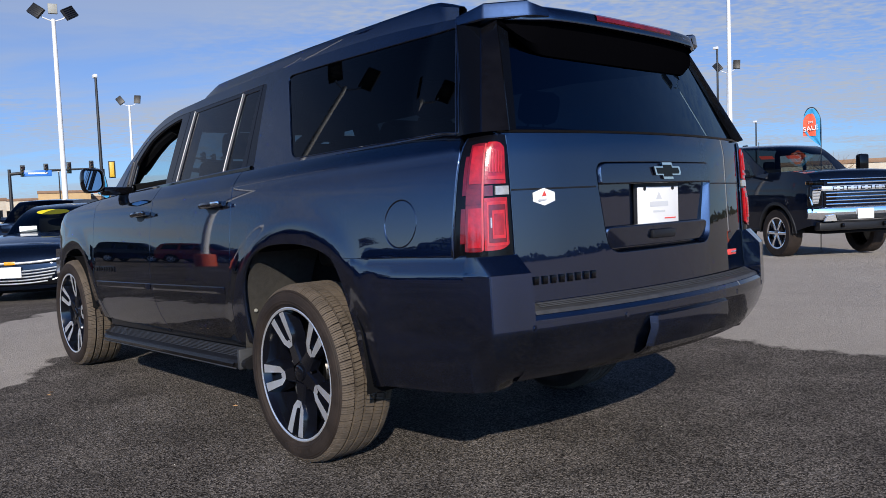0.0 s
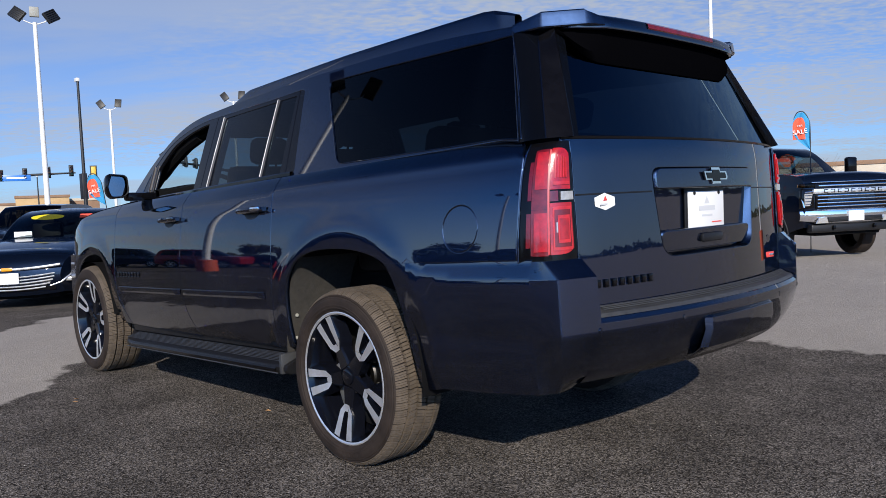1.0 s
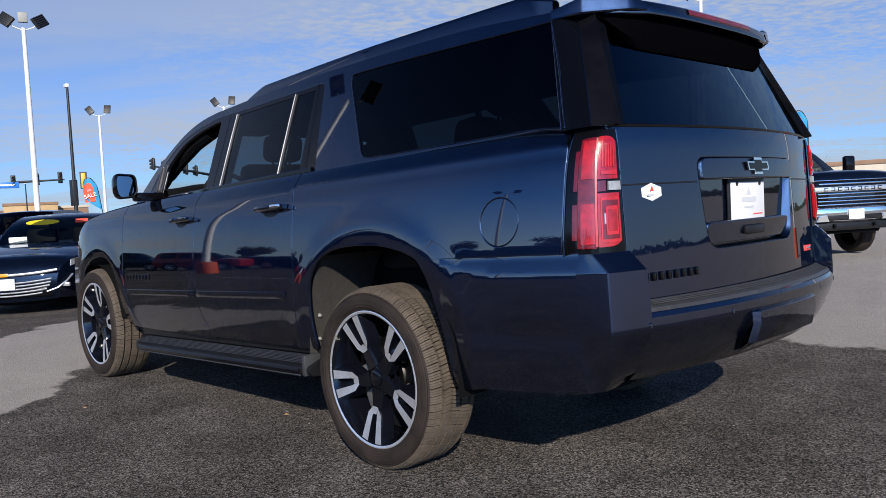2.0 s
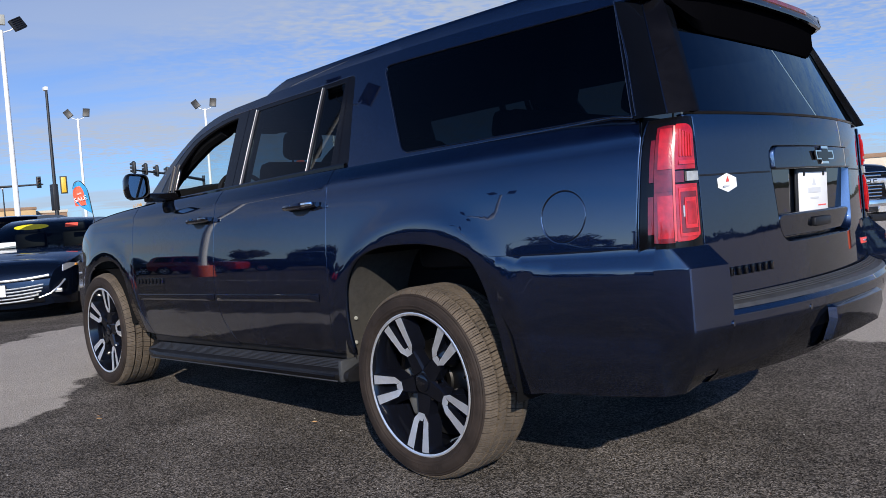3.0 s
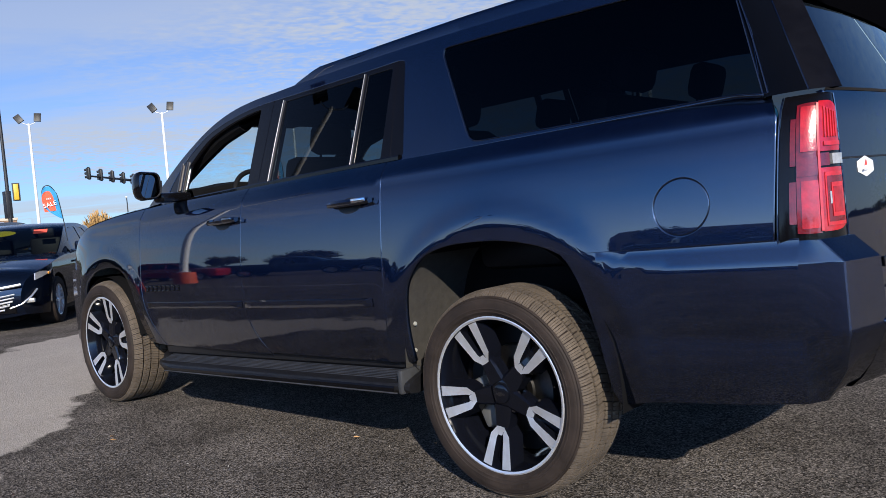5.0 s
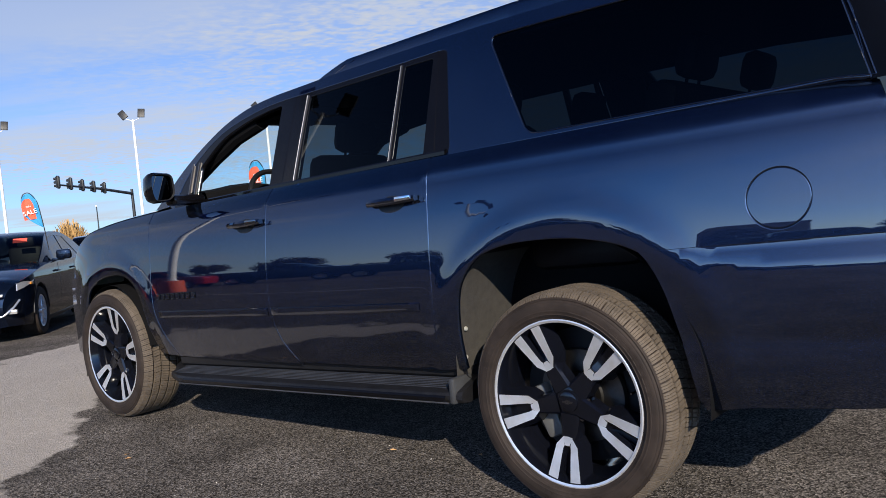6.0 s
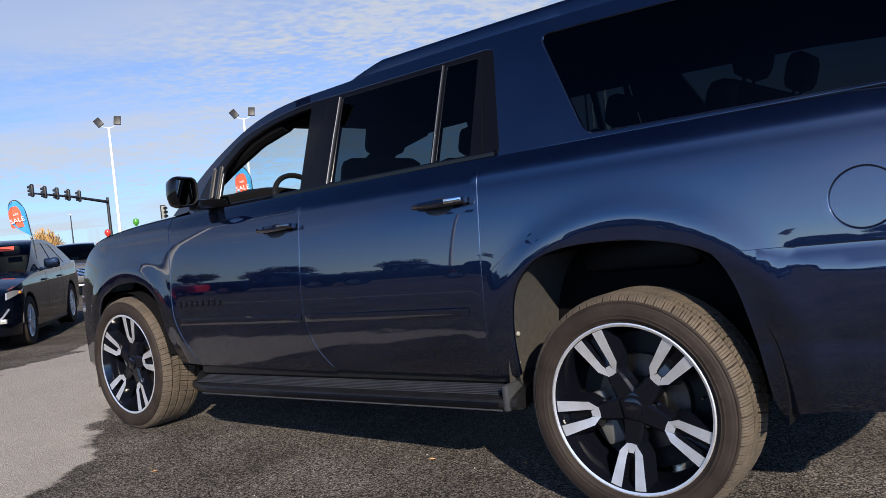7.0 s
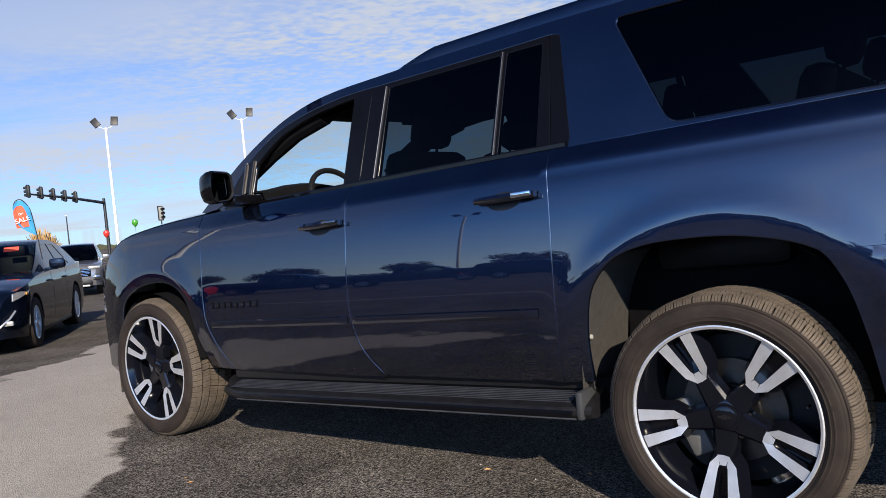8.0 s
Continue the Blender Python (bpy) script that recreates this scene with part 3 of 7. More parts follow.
# near-black sheet added behind the skin to block light and darken the shut lines
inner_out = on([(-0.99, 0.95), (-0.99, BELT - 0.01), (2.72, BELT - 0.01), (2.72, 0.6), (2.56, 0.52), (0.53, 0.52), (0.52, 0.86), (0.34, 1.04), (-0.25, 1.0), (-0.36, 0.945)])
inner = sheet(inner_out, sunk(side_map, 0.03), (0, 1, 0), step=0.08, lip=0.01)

for side in (1, -1):
    def both(geo):
        return geo if side > 0 else mirrored(geo)

    bpart("inner_side", both(inner), TRIM_AND_SHADE, label="black sheet that darkens the shut lines from behind")
    bpart("quarter_panel", both(sheet(quarter, side_map, (0, 1, 0), [FUEL] if side > 0 else [], 0.032)), PAINT)
    rd = bpart("rear_door", both(sheet(door_r, side_map, (0, 1, 0), step=0.034)), PAINT)
    fd = bpart("front_door", both(sheet(door_f, side_map, (0, 1, 0), step=0.034)), PAINT)
    bpart("front_fender", both(sheet(fender, side_map, (0, 1, 0), step=0.034)), PAINT)
    if side > 0:
        bpart("fuel_door", sheet(FUEL, sunk(side_map, 0.0015), (0, 1, 0), step=0.03, gap=0.004), PAINT, label="round fuel filler flap")

    # roof side, pillars and window frames
    DLO = on([(2.80, 1.376), (1.60, 1.368), (0.565, 1.371), (0.55, 1.392), (0.635, 1.822), (0.675, 1.832), (0.903, 1.829), (1.546, 1.831), (1.769, 1.835), (1.913, 1.832), (2.128, 1.810), (2.354, 1.764), (2.490, 1.704), (2.630, 1.613), (2.735, 1.500)])
    DLO = rounded(DLO, [0.01, 0, 0.03, 0.03, 0.03, 0.03, 0.2, 0.2, 0.2, 0.2, 0.2, 0.2, 0.2, 0.1, 0.1])
    # the dark surround in three: front door frame, rear door frame, fixed strip behind it
    TRIM_F = on([(2.797, 1.378), (1.684, 1.371), (1.678, 1.834)]) + [p for p in DLO if p.x > 1.72 and p.y > 1.40]
    TRIM_R = rounded(on([(1.678, 1.371), (0.640, 1.373), (0.690, 1.830), (0.903, 1.829), (1.546, 1.831), (1.672, 1.833)]), [0, 0.01, 0.02, 0.1, 0.1, 0])
    TRIM_B = rounded(on([(0.632, 1.373), (0.566, 1.373), (0.552, 1.392), (0.636, 1.821), (0.650, 1.830), (0.682, 1.830)]), [0.005, 0.02, 0.03, 0.01, 0.01, 0.005])
    QW = rounded(on([(0.168, 1.384), (-0.88, 1.372), (-1.000, 1.357), (-0.935, 1.56), (-0.848, 1.778), (-0.6, 1.79), (0.1, 1.815), (0.41, 1.822)]), [0.05, 0.1, 0.004, 0.1, 0.01, 0.2, 0.2, 0.05])
    TOP = [(3.06, 1.366), (2.90, 1.490), (2.74, 1.607), (2.58, 1.700), (2.37, 1.795), (2.15, 1.852), (1.93, 1.874), (1.685, 1.879), (1.3, 1.884), (0.5, 1.882), (-0.3, 1.862), (-0.75, 1.822), (-0.842, 1.806)]
    top_s = on(spline(TOP, 4))
    
    body_frame = on([(3.06, BELT - 0.003)]) + top_s[1:] + on([(-0.842, 1.784), (-0.935, 1.56), (-0.982, 1.356), (-0.9, BELT - 0.001)])
    bpart("roof_side", both(sheet(body_frame, cabin_map, (0, 1, 0.3), [DLO, QW], 0.05, gap=0.001)), PAINT, label="painted roof side and pillars")
    qw = bpart("quarter_window", both(sheet(QW, sunk(cabin_map, 0.003), (0, 1, 0.3), step=0.08, gap=0.003, lip=0.004)), TINT, label="dark privacy glass")
    bpart("window_edge", both(Geo().tube([(p[0], cabin_y(p[0], p[1]) + 0.0008, p[1]) for p in dense(QW, 0.04)], 0.0026, 8, closed=True)), PAINT, qw, "rounded body edge round the pane")
    # the band behind the rear door glass
    # door window openings
    WF = on([(2.545, 1.388), (1.790, 1.384), (1.798, 1.810), (1.909, 1.806), (2.122, 1.784), (2.346, 1.730), (2.470, 1.655), (2.552, 1.590)])
    WF = rounded(WF, [0.01, 0.01, 0.02, 0.05, 0.1, 0.1, 0.1, 0.02])
    WR = rounded(on([(1.560, 1.386), (0.918, 1.386), (0.918, 1.806), (1.560, 1.808)]), 0.012)
    WS = rounded(on([(0.888, 1.386), (0.70, 1.387), (0.715, 1.806), (0.888, 1.807)]), 0.012)
    bpart("window_trim", both(sheet(TRIM_F, sunk(cabin_map, 0.004), (0, 1, 0.3), [WF], 0.05, gap=0.0015, lip=0.025)), GLOSS_BLACK, fd, "gloss black window surround")
    bpart("window_trim", both(sheet(TRIM_R, sunk(cabin_map, 0.004), (0, 1, 0.3), [WR, WS], 0.05, gap=0.0015, lip=0.025)), GLOSS_BLACK, rd, "gloss black window surround")
    bpart("window_trim", both(sheet(TRIM_B, sunk(cabin_map, 0.002), (0, 1, 0.3), (), 0.04, gap=0.002, lip=0.020)), GLOSS_BLACK, label="fixed black strip behind the door")
    rw = bpart("window_glass", both(sheet(WR, sunk(cabin_map, 0.010), (0, 1, 0.3), step=0.08, gap=-0.004, lip=0.003)), TINT, rd, "dark privacy glass")
    bpart("small_window", both(sheet(WS, sunk(cabin_map, 0.010), (0, 1, 0.3), step=0.08, gap=-0.004, lip=0.003)), TINT, rd, "dark privacy glass")
    if side < 0:
        bpart("window_glass", both(sheet(WF, sunk(cabin_map, 0.010), (0, 1, 0.3), step=0.08, gap=-0.004, lip=0.003)), CLEAR, fd, "clear side glass")
    # bright uprights between the panes
    for x0, x1, owner in ((1.578, 1.574, rd), (0.903, 0.905, rd)):
        rows = []
        for k in range(9):
            z = 1.383 + (1.815 - 1.383) * k / 8
            x = x0 + (x1 - x0) * k / 8
            rows.append([(x + dx, cabin_y(x, z) + dy, z) for dx, dy in ((0.0045, -0.004), (0.0038, 0.003), (0.0014, 0.006), (-0.0014, 0.006), (-0.0038, 0.003), (-0.0045, -0.004))])
        bpart("chrome_strip", both(Geo().grid(rows, flip=True)), UPRIGHT, owner, "bright metal window upright")
    # mirror sail with two bright uprights at the front of the open window
    for xl, xt, w in ((2.622, 2.640, 0.0055), (2.556, 2.566, 0.005)):
        rows = []
        for k in range(9):
            z = 1.38 + (1.618 - 1.38) * k / 8
            x = xl + (xt - xl) * k / 8
            rows.append([(x + dx, cabin_y(x, z) + dy, z) for dx, dy in ((w, -0.004), (w * 0.8, 0.005), (-w * 0.8, 0.006), (-w, -0.004))])
        bpart("vent_strip", both(Geo().grid(rows, flip=True)), VENT_BAR, fd, "bright metal strip by the mirror")
    # belt moulding
    rows = []
    for k in range(60):
        x = 2.62 + (0.565 - 2.62) * k / 59
        y = cabin_y(x, 1.375)
        rows.append([(x, y - 0.01, 1.388), (x, y + 0.006, 1.389), (x, y + 0.012, 1.383), (x, y + 0.012, 1.368), (x, y + 0.004, 1.362), (x, y - 0.01, 1.362)])
    bpart("belt_moulding", both(Geo().grid(rows)), GLOSS_BLACK, label="black belt moulding")
    # low door moulding
    for xa, xb, owner in ((2.712, 1.668, fd), (1.640, 0.667, rd)):
        rows = []
        for k in range(25):
            x = xa + (xb - xa) * k / 24
            e = 1.0 if 0 < k < 24 else 0.2
            rows.append([(x, flank(x, z) + o * e, z) for z, o in ((0.744, -0.002), (0.747, 0.010), (0.765, 0.013), (0.779, 0.012), (0.784, -0.002))])
        bpart("door_moulding", both(Geo().grid(rows)), PAINT, owner, "body-coloured door moulding")
    # handles
    for xa, xb, owner in ((1.935, 1.664, fd), (0.912, 0.642, rd)):
        z0 = 1.203
        xm = (xa + xb) / 2 + 0.015
        poly = [(xm + 0.075 * math.cos(t * math.pi / 12), z0 - 0.008 + 0.034 * math.sin(t * math.pi / 12)) for t in range(24)]
        bpart("handle_cup", both(sheet(poly, lambda u, v: (u, flank(u, v) + 0.001, v), (0, 1, 0), step=0.03, gap=0, lip=0.002, rim=0.001)), SATIN_BLACK, owner, "dark recess behind the handle")
        rows = []
        for k in range(15):
            t = k / 14
            x = xa + (xb - xa) * t
            out = 0.030 + 0.016 * math.sin(math.pi * min(max((t - 0.03) / 0.94, 0), 1)) ** 0.6
            h = 0.016 * (0.55 + 0.45 * math.sin(math.pi * (0.08 + 0.84 * t)) ** 0.5)
            y = flank(x, z0)
            base = 0.004 if t < 0.12 or t > 0.86 else out - 0.02
            rows.append([(x, y + o, z0 + 0.004 + dz * h) for o, dz in ((base, -0.8), (out - 0.006, -1.0), (out, -0.5), (out + 0.002, 0.2), (out - 0.004, 0.9), (base, 0.9))])
        hg = Geo().grid(rows, close_v=True)
        hg.f.append(list(range(6)))
        hg.f.append([len(hg.v) - 6 + i for i in range(6)][::-1])
        hd = bpart("door_handle", both(hg), PAINT, owner, "body-coloured pull handle")
        # bright tip toward the rear
        tip = Geo().box(((xb + 0.045), flank(xb, z0) + 0.046, z0 + 0.008), (0.085, 0.012, 0.020), 0.004)
        bpart("handle_tip", both(tip), CHROME if owner is rd else DARK_CHROME, owner, "bright handle insert")

    # roof rails
    rows = []
    for k in range(41):
        t = k / 40
        x = 1.60 - 2.42 * t
        base = 1.888 if x < 1.3 else 1.888 - 0.06 * (x - 1.3)
        if x < 0.3:
            base = 1.888 - 0.016 * (0.3 - x)
        lift = 0.054 * min(1.0, t * 8.5) ** 0.8 * min(1.0, (1 - t) * 16 + 0.05) ** 0.9
        foot = -0.075 if x < 0.3 else -0.01
        y0 = cabin_y(min(x, 1.6), 1.83) - 0.045
        rows.append([(x, y0 + dy, base - 0.01 + dz) for dy, dz in ((-0.022, foot), (-0.020, lift * 0.8), (-0.008, lift + 0.008), (0.010, lift + 0.006), (0.021, lift * 0.75), (0.024, foot))])
    bpart("roof_rail", both(Geo().grid(rows)), PAINT, label="low roof rail")

    # running board
    rows = []
    for k in range(37):
        t = k / 36
        x = 2.72 - 2.24 * t
        o = 0.985 + 0.045 * min(1, 6 * t + 0.15) * min(1, (1 - t) * 12 + 0.35)
        if t < 0.08:
            o -= 0.05 * (1 - t / 0.08)
        rows.append([(x, 0.86, 0.475), (x, 0.90, 0.455), (x, o - 0.03, 0.428), (x, o - 0.008, 0.420), (x, o, 0.408), (x, o, 0.392), (x, o - 0.010, 0.378), (x, o - 0.05, 0.370), (x, 0.86, 0.385)])
    rb = Geo().grid(rows, flip=True)
    k0 = len(rb.v)
    rb.f.append(list(range(9)))
    rb.f.append([k0 - 9 + i for i in range(9)][::-1])
    board = bpart("running_board", both(rb), DUSTY_PLASTIC, label="dusty black running board", sharp=25)
    for q in range(7):
        rows = []
        for k in range(30):
            x = 2.60 - 2.03 * k / 29
            y = 0.905 + 0.013 * q
            z = 0.4555 - (y - 0.90) * 0.027 / 0.095
            rows.append([(x, y - 0.003, z), (x, y - 0.002, z + 0.004), (x, y + 0.002, z + 0.003), (x, y + 0.003, z - 0.001)])
        bpart("tread_rib", both(Geo().grid(rows, flip=True)), STEP_RIB, board)
    bpart("board_trim", both(Geo().grid([[(2.45 - 1.91 * k / 30, 1.0295 + dy, 0.40 + dz) for dy, dz in ((0, -0.012), (0.004, -0.010), (0.005, 0.004), (0.0, 0.012))] for k in range(31)])), GLOSS_BLACK, board, "glossy edge strip")
    # paler than the board: the sunlit line on its lower edge, as colour
    bpart("edge_bead", both(Geo().tube([(2.50 - 1.97 * k / 30, 1.0265, 0.3815) for k in range(31)], 0.0035, 8)), STEP_PAD, board, "pale bead for the sunlit lower edge")
    # bracket closing the board toward the rear wheel
    br = Geo().box((0.520, 0.955, 0.425), (0.028, 0.125, 0.105), 0.010)
    bpart("board_end_cap", both(br), GRAIN_BLACK, label="dark plastic end cap of the running board")
    # rocker below the doors
    rows = [[(2.62 - 2.12 * k / 20, 0.93, 0.51), (2.62 - 2.12 * k / 20, 0.925, 0.47), (2.62 - 2.12 * k / 20, 0.86, 0.42)] for k in range(21)]
    bpart("rocker", both(Geo().grid(rows, flip=True)), SATIN_BLACK, label="black sill under the doors")

    # wheel houses
    for cx, r, hz in ((0.01, 0.552, 0.44), (3.302, 0.47, 0.47)):
        # past the felt, liner and inner wall are near-black: arch shade as colour
        for a0, a1, mt, lab in ((0.0, 0.36, LINER, "dusty grey felt arch liner"), (0.358, 1.04 if cx < 1 else 0.93, TRIM_AND_SHADE, "rest of the arch liner, its shade put in as black")):
            rows = []
            for k in range(25):
                a = math.pi * (a0 + (a1 - a0) * k / 24)
                ca = math.cos(a)
                x, z = cx + r * (ca ** 0.4 if 0 < ca and cx < 1 else ca) * 0.93, hz + r * math.sin(a) * 1.03
                rows.append([(x, q, z) for q in (0.58, 0.66, 0.74, 0.82, 0.90, 0.968)])
            low = [(rows[0][0][0], q[1], 0.36) for q in rows[0]]
            if a0 == 0.0:
                rows = [low] + rows
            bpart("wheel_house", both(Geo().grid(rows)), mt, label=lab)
        bpart("wheel_house_wall", both(Geo().box((cx, 0.585, 0.70), (0.98, 0.02, 0.66), 0.01)), TRIM_AND_SHADE, label="inner wall of the wheel arch, blackened for its shade")
    for zz, xx in ((0.545, 0.512), (0.66, 0.502)):
        clip = Geo().lathe([(0.0, 0.008), (0.008, 0.006), (0.010, 0.0)], 10, pose(xx, 0.915, zz, 0, -90, 0))
        bpart("liner_clip", both(clip), GREY_PAD, label="push clip in the arch liner")

# roof skin
rows = []
for p in spline([q for q in TOP if q[0] < 2.16], 4):
    x, ze = p[0], p[1] - 0.001
    ye = cabin_y(x, ze)
    cr = 0.050 + 0.036 * min(1.0, max(0.0, (0.6 - x) / 1.2))
    rows.append([(x, ye * t, ze + cr * (1 - abs(t) ** 3.6)) for t in [i / 12 for i in range(-12, 13)]])
bpart("roof", Geo().grid(rows), PAINT, label="painted roof panel")
head = [[(p[0] - 0.01, p[1], p[2] - 0.035) for p in r] for r in rows]
bpart("headliner", Geo().grid(head, flip=True), TRIM_AND_SHADE, label="dark roof lining")
# windscreen
rows = []
for p in spline([(3.06, 1.36), (2.90, 1.485), (2.74, 1.602), (2.58, 1.695), (2.37, 1.790), (2.15, 1.847)], 4):
    x, z = p
    ye = cabin_y(x, z) - 0.015
    rows.append([(x + 0.20 * (1 - t * t) * (0.3 + 0.7 * (x - 2.15) / 0.91), ye * t, z + 0.05 * (1 - abs(t) ** 2.4)) for t in [i / 10 for i in range(-10, 11)]])
bpart("windscreen", Geo().grid(rows), CLEAR, label="clear windscreen")

# bonnet with rounded shoulders
rows = []
for p in HOODLINE:
    x, zt = p
    ye = flank(min(x, 3.99), zt) - 0.004
    row = []
    for i in range(-16, 17):
        t = i / 16
        a = abs(t)
        row.append((x + 0.14 * (1 - t * t) * max(0, (x - 3.4) / 0.6) ** 2, ye * t, zt + 0.004 + 0.050 * (1 - a ** 5) * (1 if x < 3.6 else 0.8) - 0.010 * bell(a - 0.72, 0.05)))
    rows.append(row)
bpart("bonnet", Geo().grid(rows), PAINT, label="long bonnet")
# nose: grille and bumper in front of the fenders
nose = Geo()
rows = []
for x, ys, zt, zb in ((3.70, 0.93, 1.02, 0.40), (3.92, 0.915, 1.02, 0.42), (4.08, 0.82, 1.0, 0.45), (4.2, 0.62, 0.97, 0.47), (4.26, 0.3, 0.95, 0.48), (4.28, 0.0, 0.95, 0.48)):
    rows.append([(x, ys, zt), (x + 0.01, ys + 0.004, (zt + zb) / 2 + 0.1), (x, ys, zb + 0.1), (x - 0.05, ys - 0.06, zb)])
rows += [[(p[0], -p[1], p[2]) for p in r] for r in reversed(rows[:-1])]
fbumper = bpart("front_bumper", Geo().grid(rows, flip=True), PAINT, label="front bumper")
for sgn in (1, -1):
    flap = Geo().box((3.76, 0.90 * sgn, 0.50), (0.06, 0.07, 0.27), 0.015)
    bpart("air_dam", flap, SATIN_BLACK, label="black air deflector ahead of the wheel")
    hl = Geo().box((4.02, 0.66 * sgn, 1.03), (0.12, 0.30, 0.17), 0.03)
    bpart("headlight", hl, CLEAR_LENS, label="clear headlight unit")
bpart("grille", Geo().box((4.12, 0, 0.98), (0.06, 1.4, 0.36), 0.02), GLOSS_BLACK, label="black grille")
bpart("cowl", Geo().box((2.95, 0, 1.355), (0.30, 1.4, 0.03), 0.01), SATIN_BLACK, label="black cowl panel")

# ---- tail ----
def rear_x(y, z):
    x = -1.275 + 0.10 * (y / 0.79) ** 2 + 0.05 * (z - 0.95)
    if z > 1.26:
        x += 0.5 * (z - 1.26) ** 2
    return x


def rear_map(y, z):
    return (rear_x(y, z), y, z)


# the recess round the plate
RECESS = rounded(on([(-0.405, 1.232), (0.405, 1.232), (0.395, 1.13), (0.362, 0.888), (-0.362, 0.888), (-0.395, 1.13)]), [0.07, 0.07, 0.02, 0.07, 0.07, 0.02])
gate_low = on([(-0.795, 0.735), (0.795, 0.735), (0.800, 0.92), (0.802, 1.14), (0.803, 1.322), (0.84, 1.343), (-0.84, 1.343), (-0.803, 1.322), (-0.802, 1.14), (-0.800, 0.92)])
gate_skin = sheet(gate_low, rear_map, (-1, 0, 0), [RECESS], 0.045, gap=0.003)
gate = bpart("tailgate", gate_skin, PAINT, label="rear liftgate")


bpart("plate_recess", sheet(on([(p[0], p[1]) for p in dense(RECESS, 0.02)]), lambda y, z: (rear_x(0.0, 1.05) + 0.05, y, z), (-1, 0, 0), step=0.05, gap=0, lip=0.002), PAINT, gate, "hollow for the number plate")
# walls of the recess
rw_ = []
for p in dense(RECESS, 0.02) + [dense(RECESS, 0.02)[0]]:
    y, z = p
    rw_.append([(rear_x(y, z), y, z), (rear_x(y, z) + 0.006, y * 0.992, 1.06 + (z - 1.06) * 0.985), (rear_x(0, 1.05) + 0.052, y * 0.94, 1.06 + (z - 1.06) * 0.93)])
bpart("recess_wall", Geo().grid(rw_), PAINT, gate, "rounded wall of the plate hollow")
# upper garnish across the recess with the shut line below it
bar = sheet(rounded(on([(-0.395, 1.228), (0.395, 1.228), (0.392, 1.150), (-0.392, 1.150)]), [0.06, 0.06, 0.01, 0.01]), lambda y, z: (rear_x(y, z) - 0.012 + 0.25 * (z - 1.19) ** 2, y, z), (-1, 0, 0), step=0.04, lip=0.04)
bpart("gate_garnish", bar, PAINT, gate, "painted bar over the plate")
ledge = sheet(rounded(on([(-0.36, 0.985), (0.36, 0.985), (0.345, 0.905), (-0.345, 0.905)]), 0.03), lambda y, z: (rear_x(y, z) + 0.004 + 0.18 * (0.985 - z), y, z), (-1, 0, 0), step=0.04, lip=0.04)
bpart("gate_handle_bar", ledge, PAINT, gate, "grip bar under the plate")
bpart("grip", Geo().box((-1.27, 0.02, 0.945), (0.02, 0.16, 0.035), 0.008), SATIN_BLACK, gate, "dark grip opening")
# crease line over the gate
for zz in (1.142,):
    for ya, yb_ in ((0.80, 0.41), (-0.41, -0.80)):
        rows = []
        for k in range(13):
            y = ya + (yb_ - ya) * k / 12
            rows.append([(rear_x(y, z) - o, y, z) for z, o in ((zz + 0.003, 0.0), (zz + 0.0015, 0.0012), (zz - 0.0015, 0.0012), (zz - 0.003, 0.0))])
        bpart("shut_line", Geo().grid(rows), SATIN_BLACK, gate, "thin dark seam")

# rear window and its frame
def glass_map(y, z):
    return (-1.226 + 0.075 * (y / 0.8) ** 2 + 0.46 * (z - 1.345), y, z)


RG = rounded(on([(-0.798, 1.350), (0.798, 1.350), (0.645, 1.785), (-0.645, 1.785)]), 0.02)
bpart("rear_window", sheet(RG, glass_map, (-1, 0, 0), step=0.08, gap=0.001, lip=0.003), TINT_REAR, gate, "dark tinted rear window")
for sgn in (1, -1):
    side_rows, edge_rows = [], []
    for k in range(13):
        u = k / 12
        z = 1.346 + 0.445 * u
        S = Vector((-0.986 + 0.146 * u, cabin_y(-0.986 + 0.146 * u, z) - 0.002))
        F = Vector((-1.112 + 0.20 * u, 0.876 - 0.215 * u))
        G = Vector((glass_map(0.80 - 0.155 * u, z)[0], 0.80 - 0.155 * u))
        side_rows.append([((S * (1 - t) + F * t).x - 0.006 * math.sin(math.pi * t), ((S * (1 - t) + F * t).y + 0.010 * math.sin(math.pi * t)) * sgn, z) for t in [q / 5 for q in range(6)]])
        apex = Vector((G.x - 0.034 * (1 - 0.5 * u), G.y + 0.012))
        edge_rows.append([(p.x, p.y * sgn, z) for p in (F, F * 0.66 + apex * 0.34 - Vector((0.006, 0)), F * 0.33 + apex * 0.67 - Vector((0.005, 0)), apex, apex + Vector((0.004, -0.009)), G - Vector((0, 0.006)))])
    bpart("rear_pillar_trim", Geo().grid(side_rows, flip=sgn < 0), PILLAR_BLACK, gate, "gloss black pillar cover")
    bpart("gate_pillar", Geo().grid(edge_rows, flip=sgn < 0), GLASS_RIM, gate, "dusty black glass rim")
    bpart("seam_edge", Geo().tube([(r[-1][0] - 0.001, r[-1][1], r[-1][2]) for r in side_rows], 0.0022, 8), PAINT, gate, "fine bright seam")
bpart("gate_seal", Geo().grid([[(rear_x(y, 1.345) - 0.001, y, 1.342), (rear_x(y, 1.345) - 0.003, y, 1.350), (glass_map(y, 1.355)[0] + 0.004, y, 1.357)] for y in [-0.83 + 1.66 * i / 24 for i in range(25)]]), GLOSS_BLACK, gate, "black seal under the rear window")

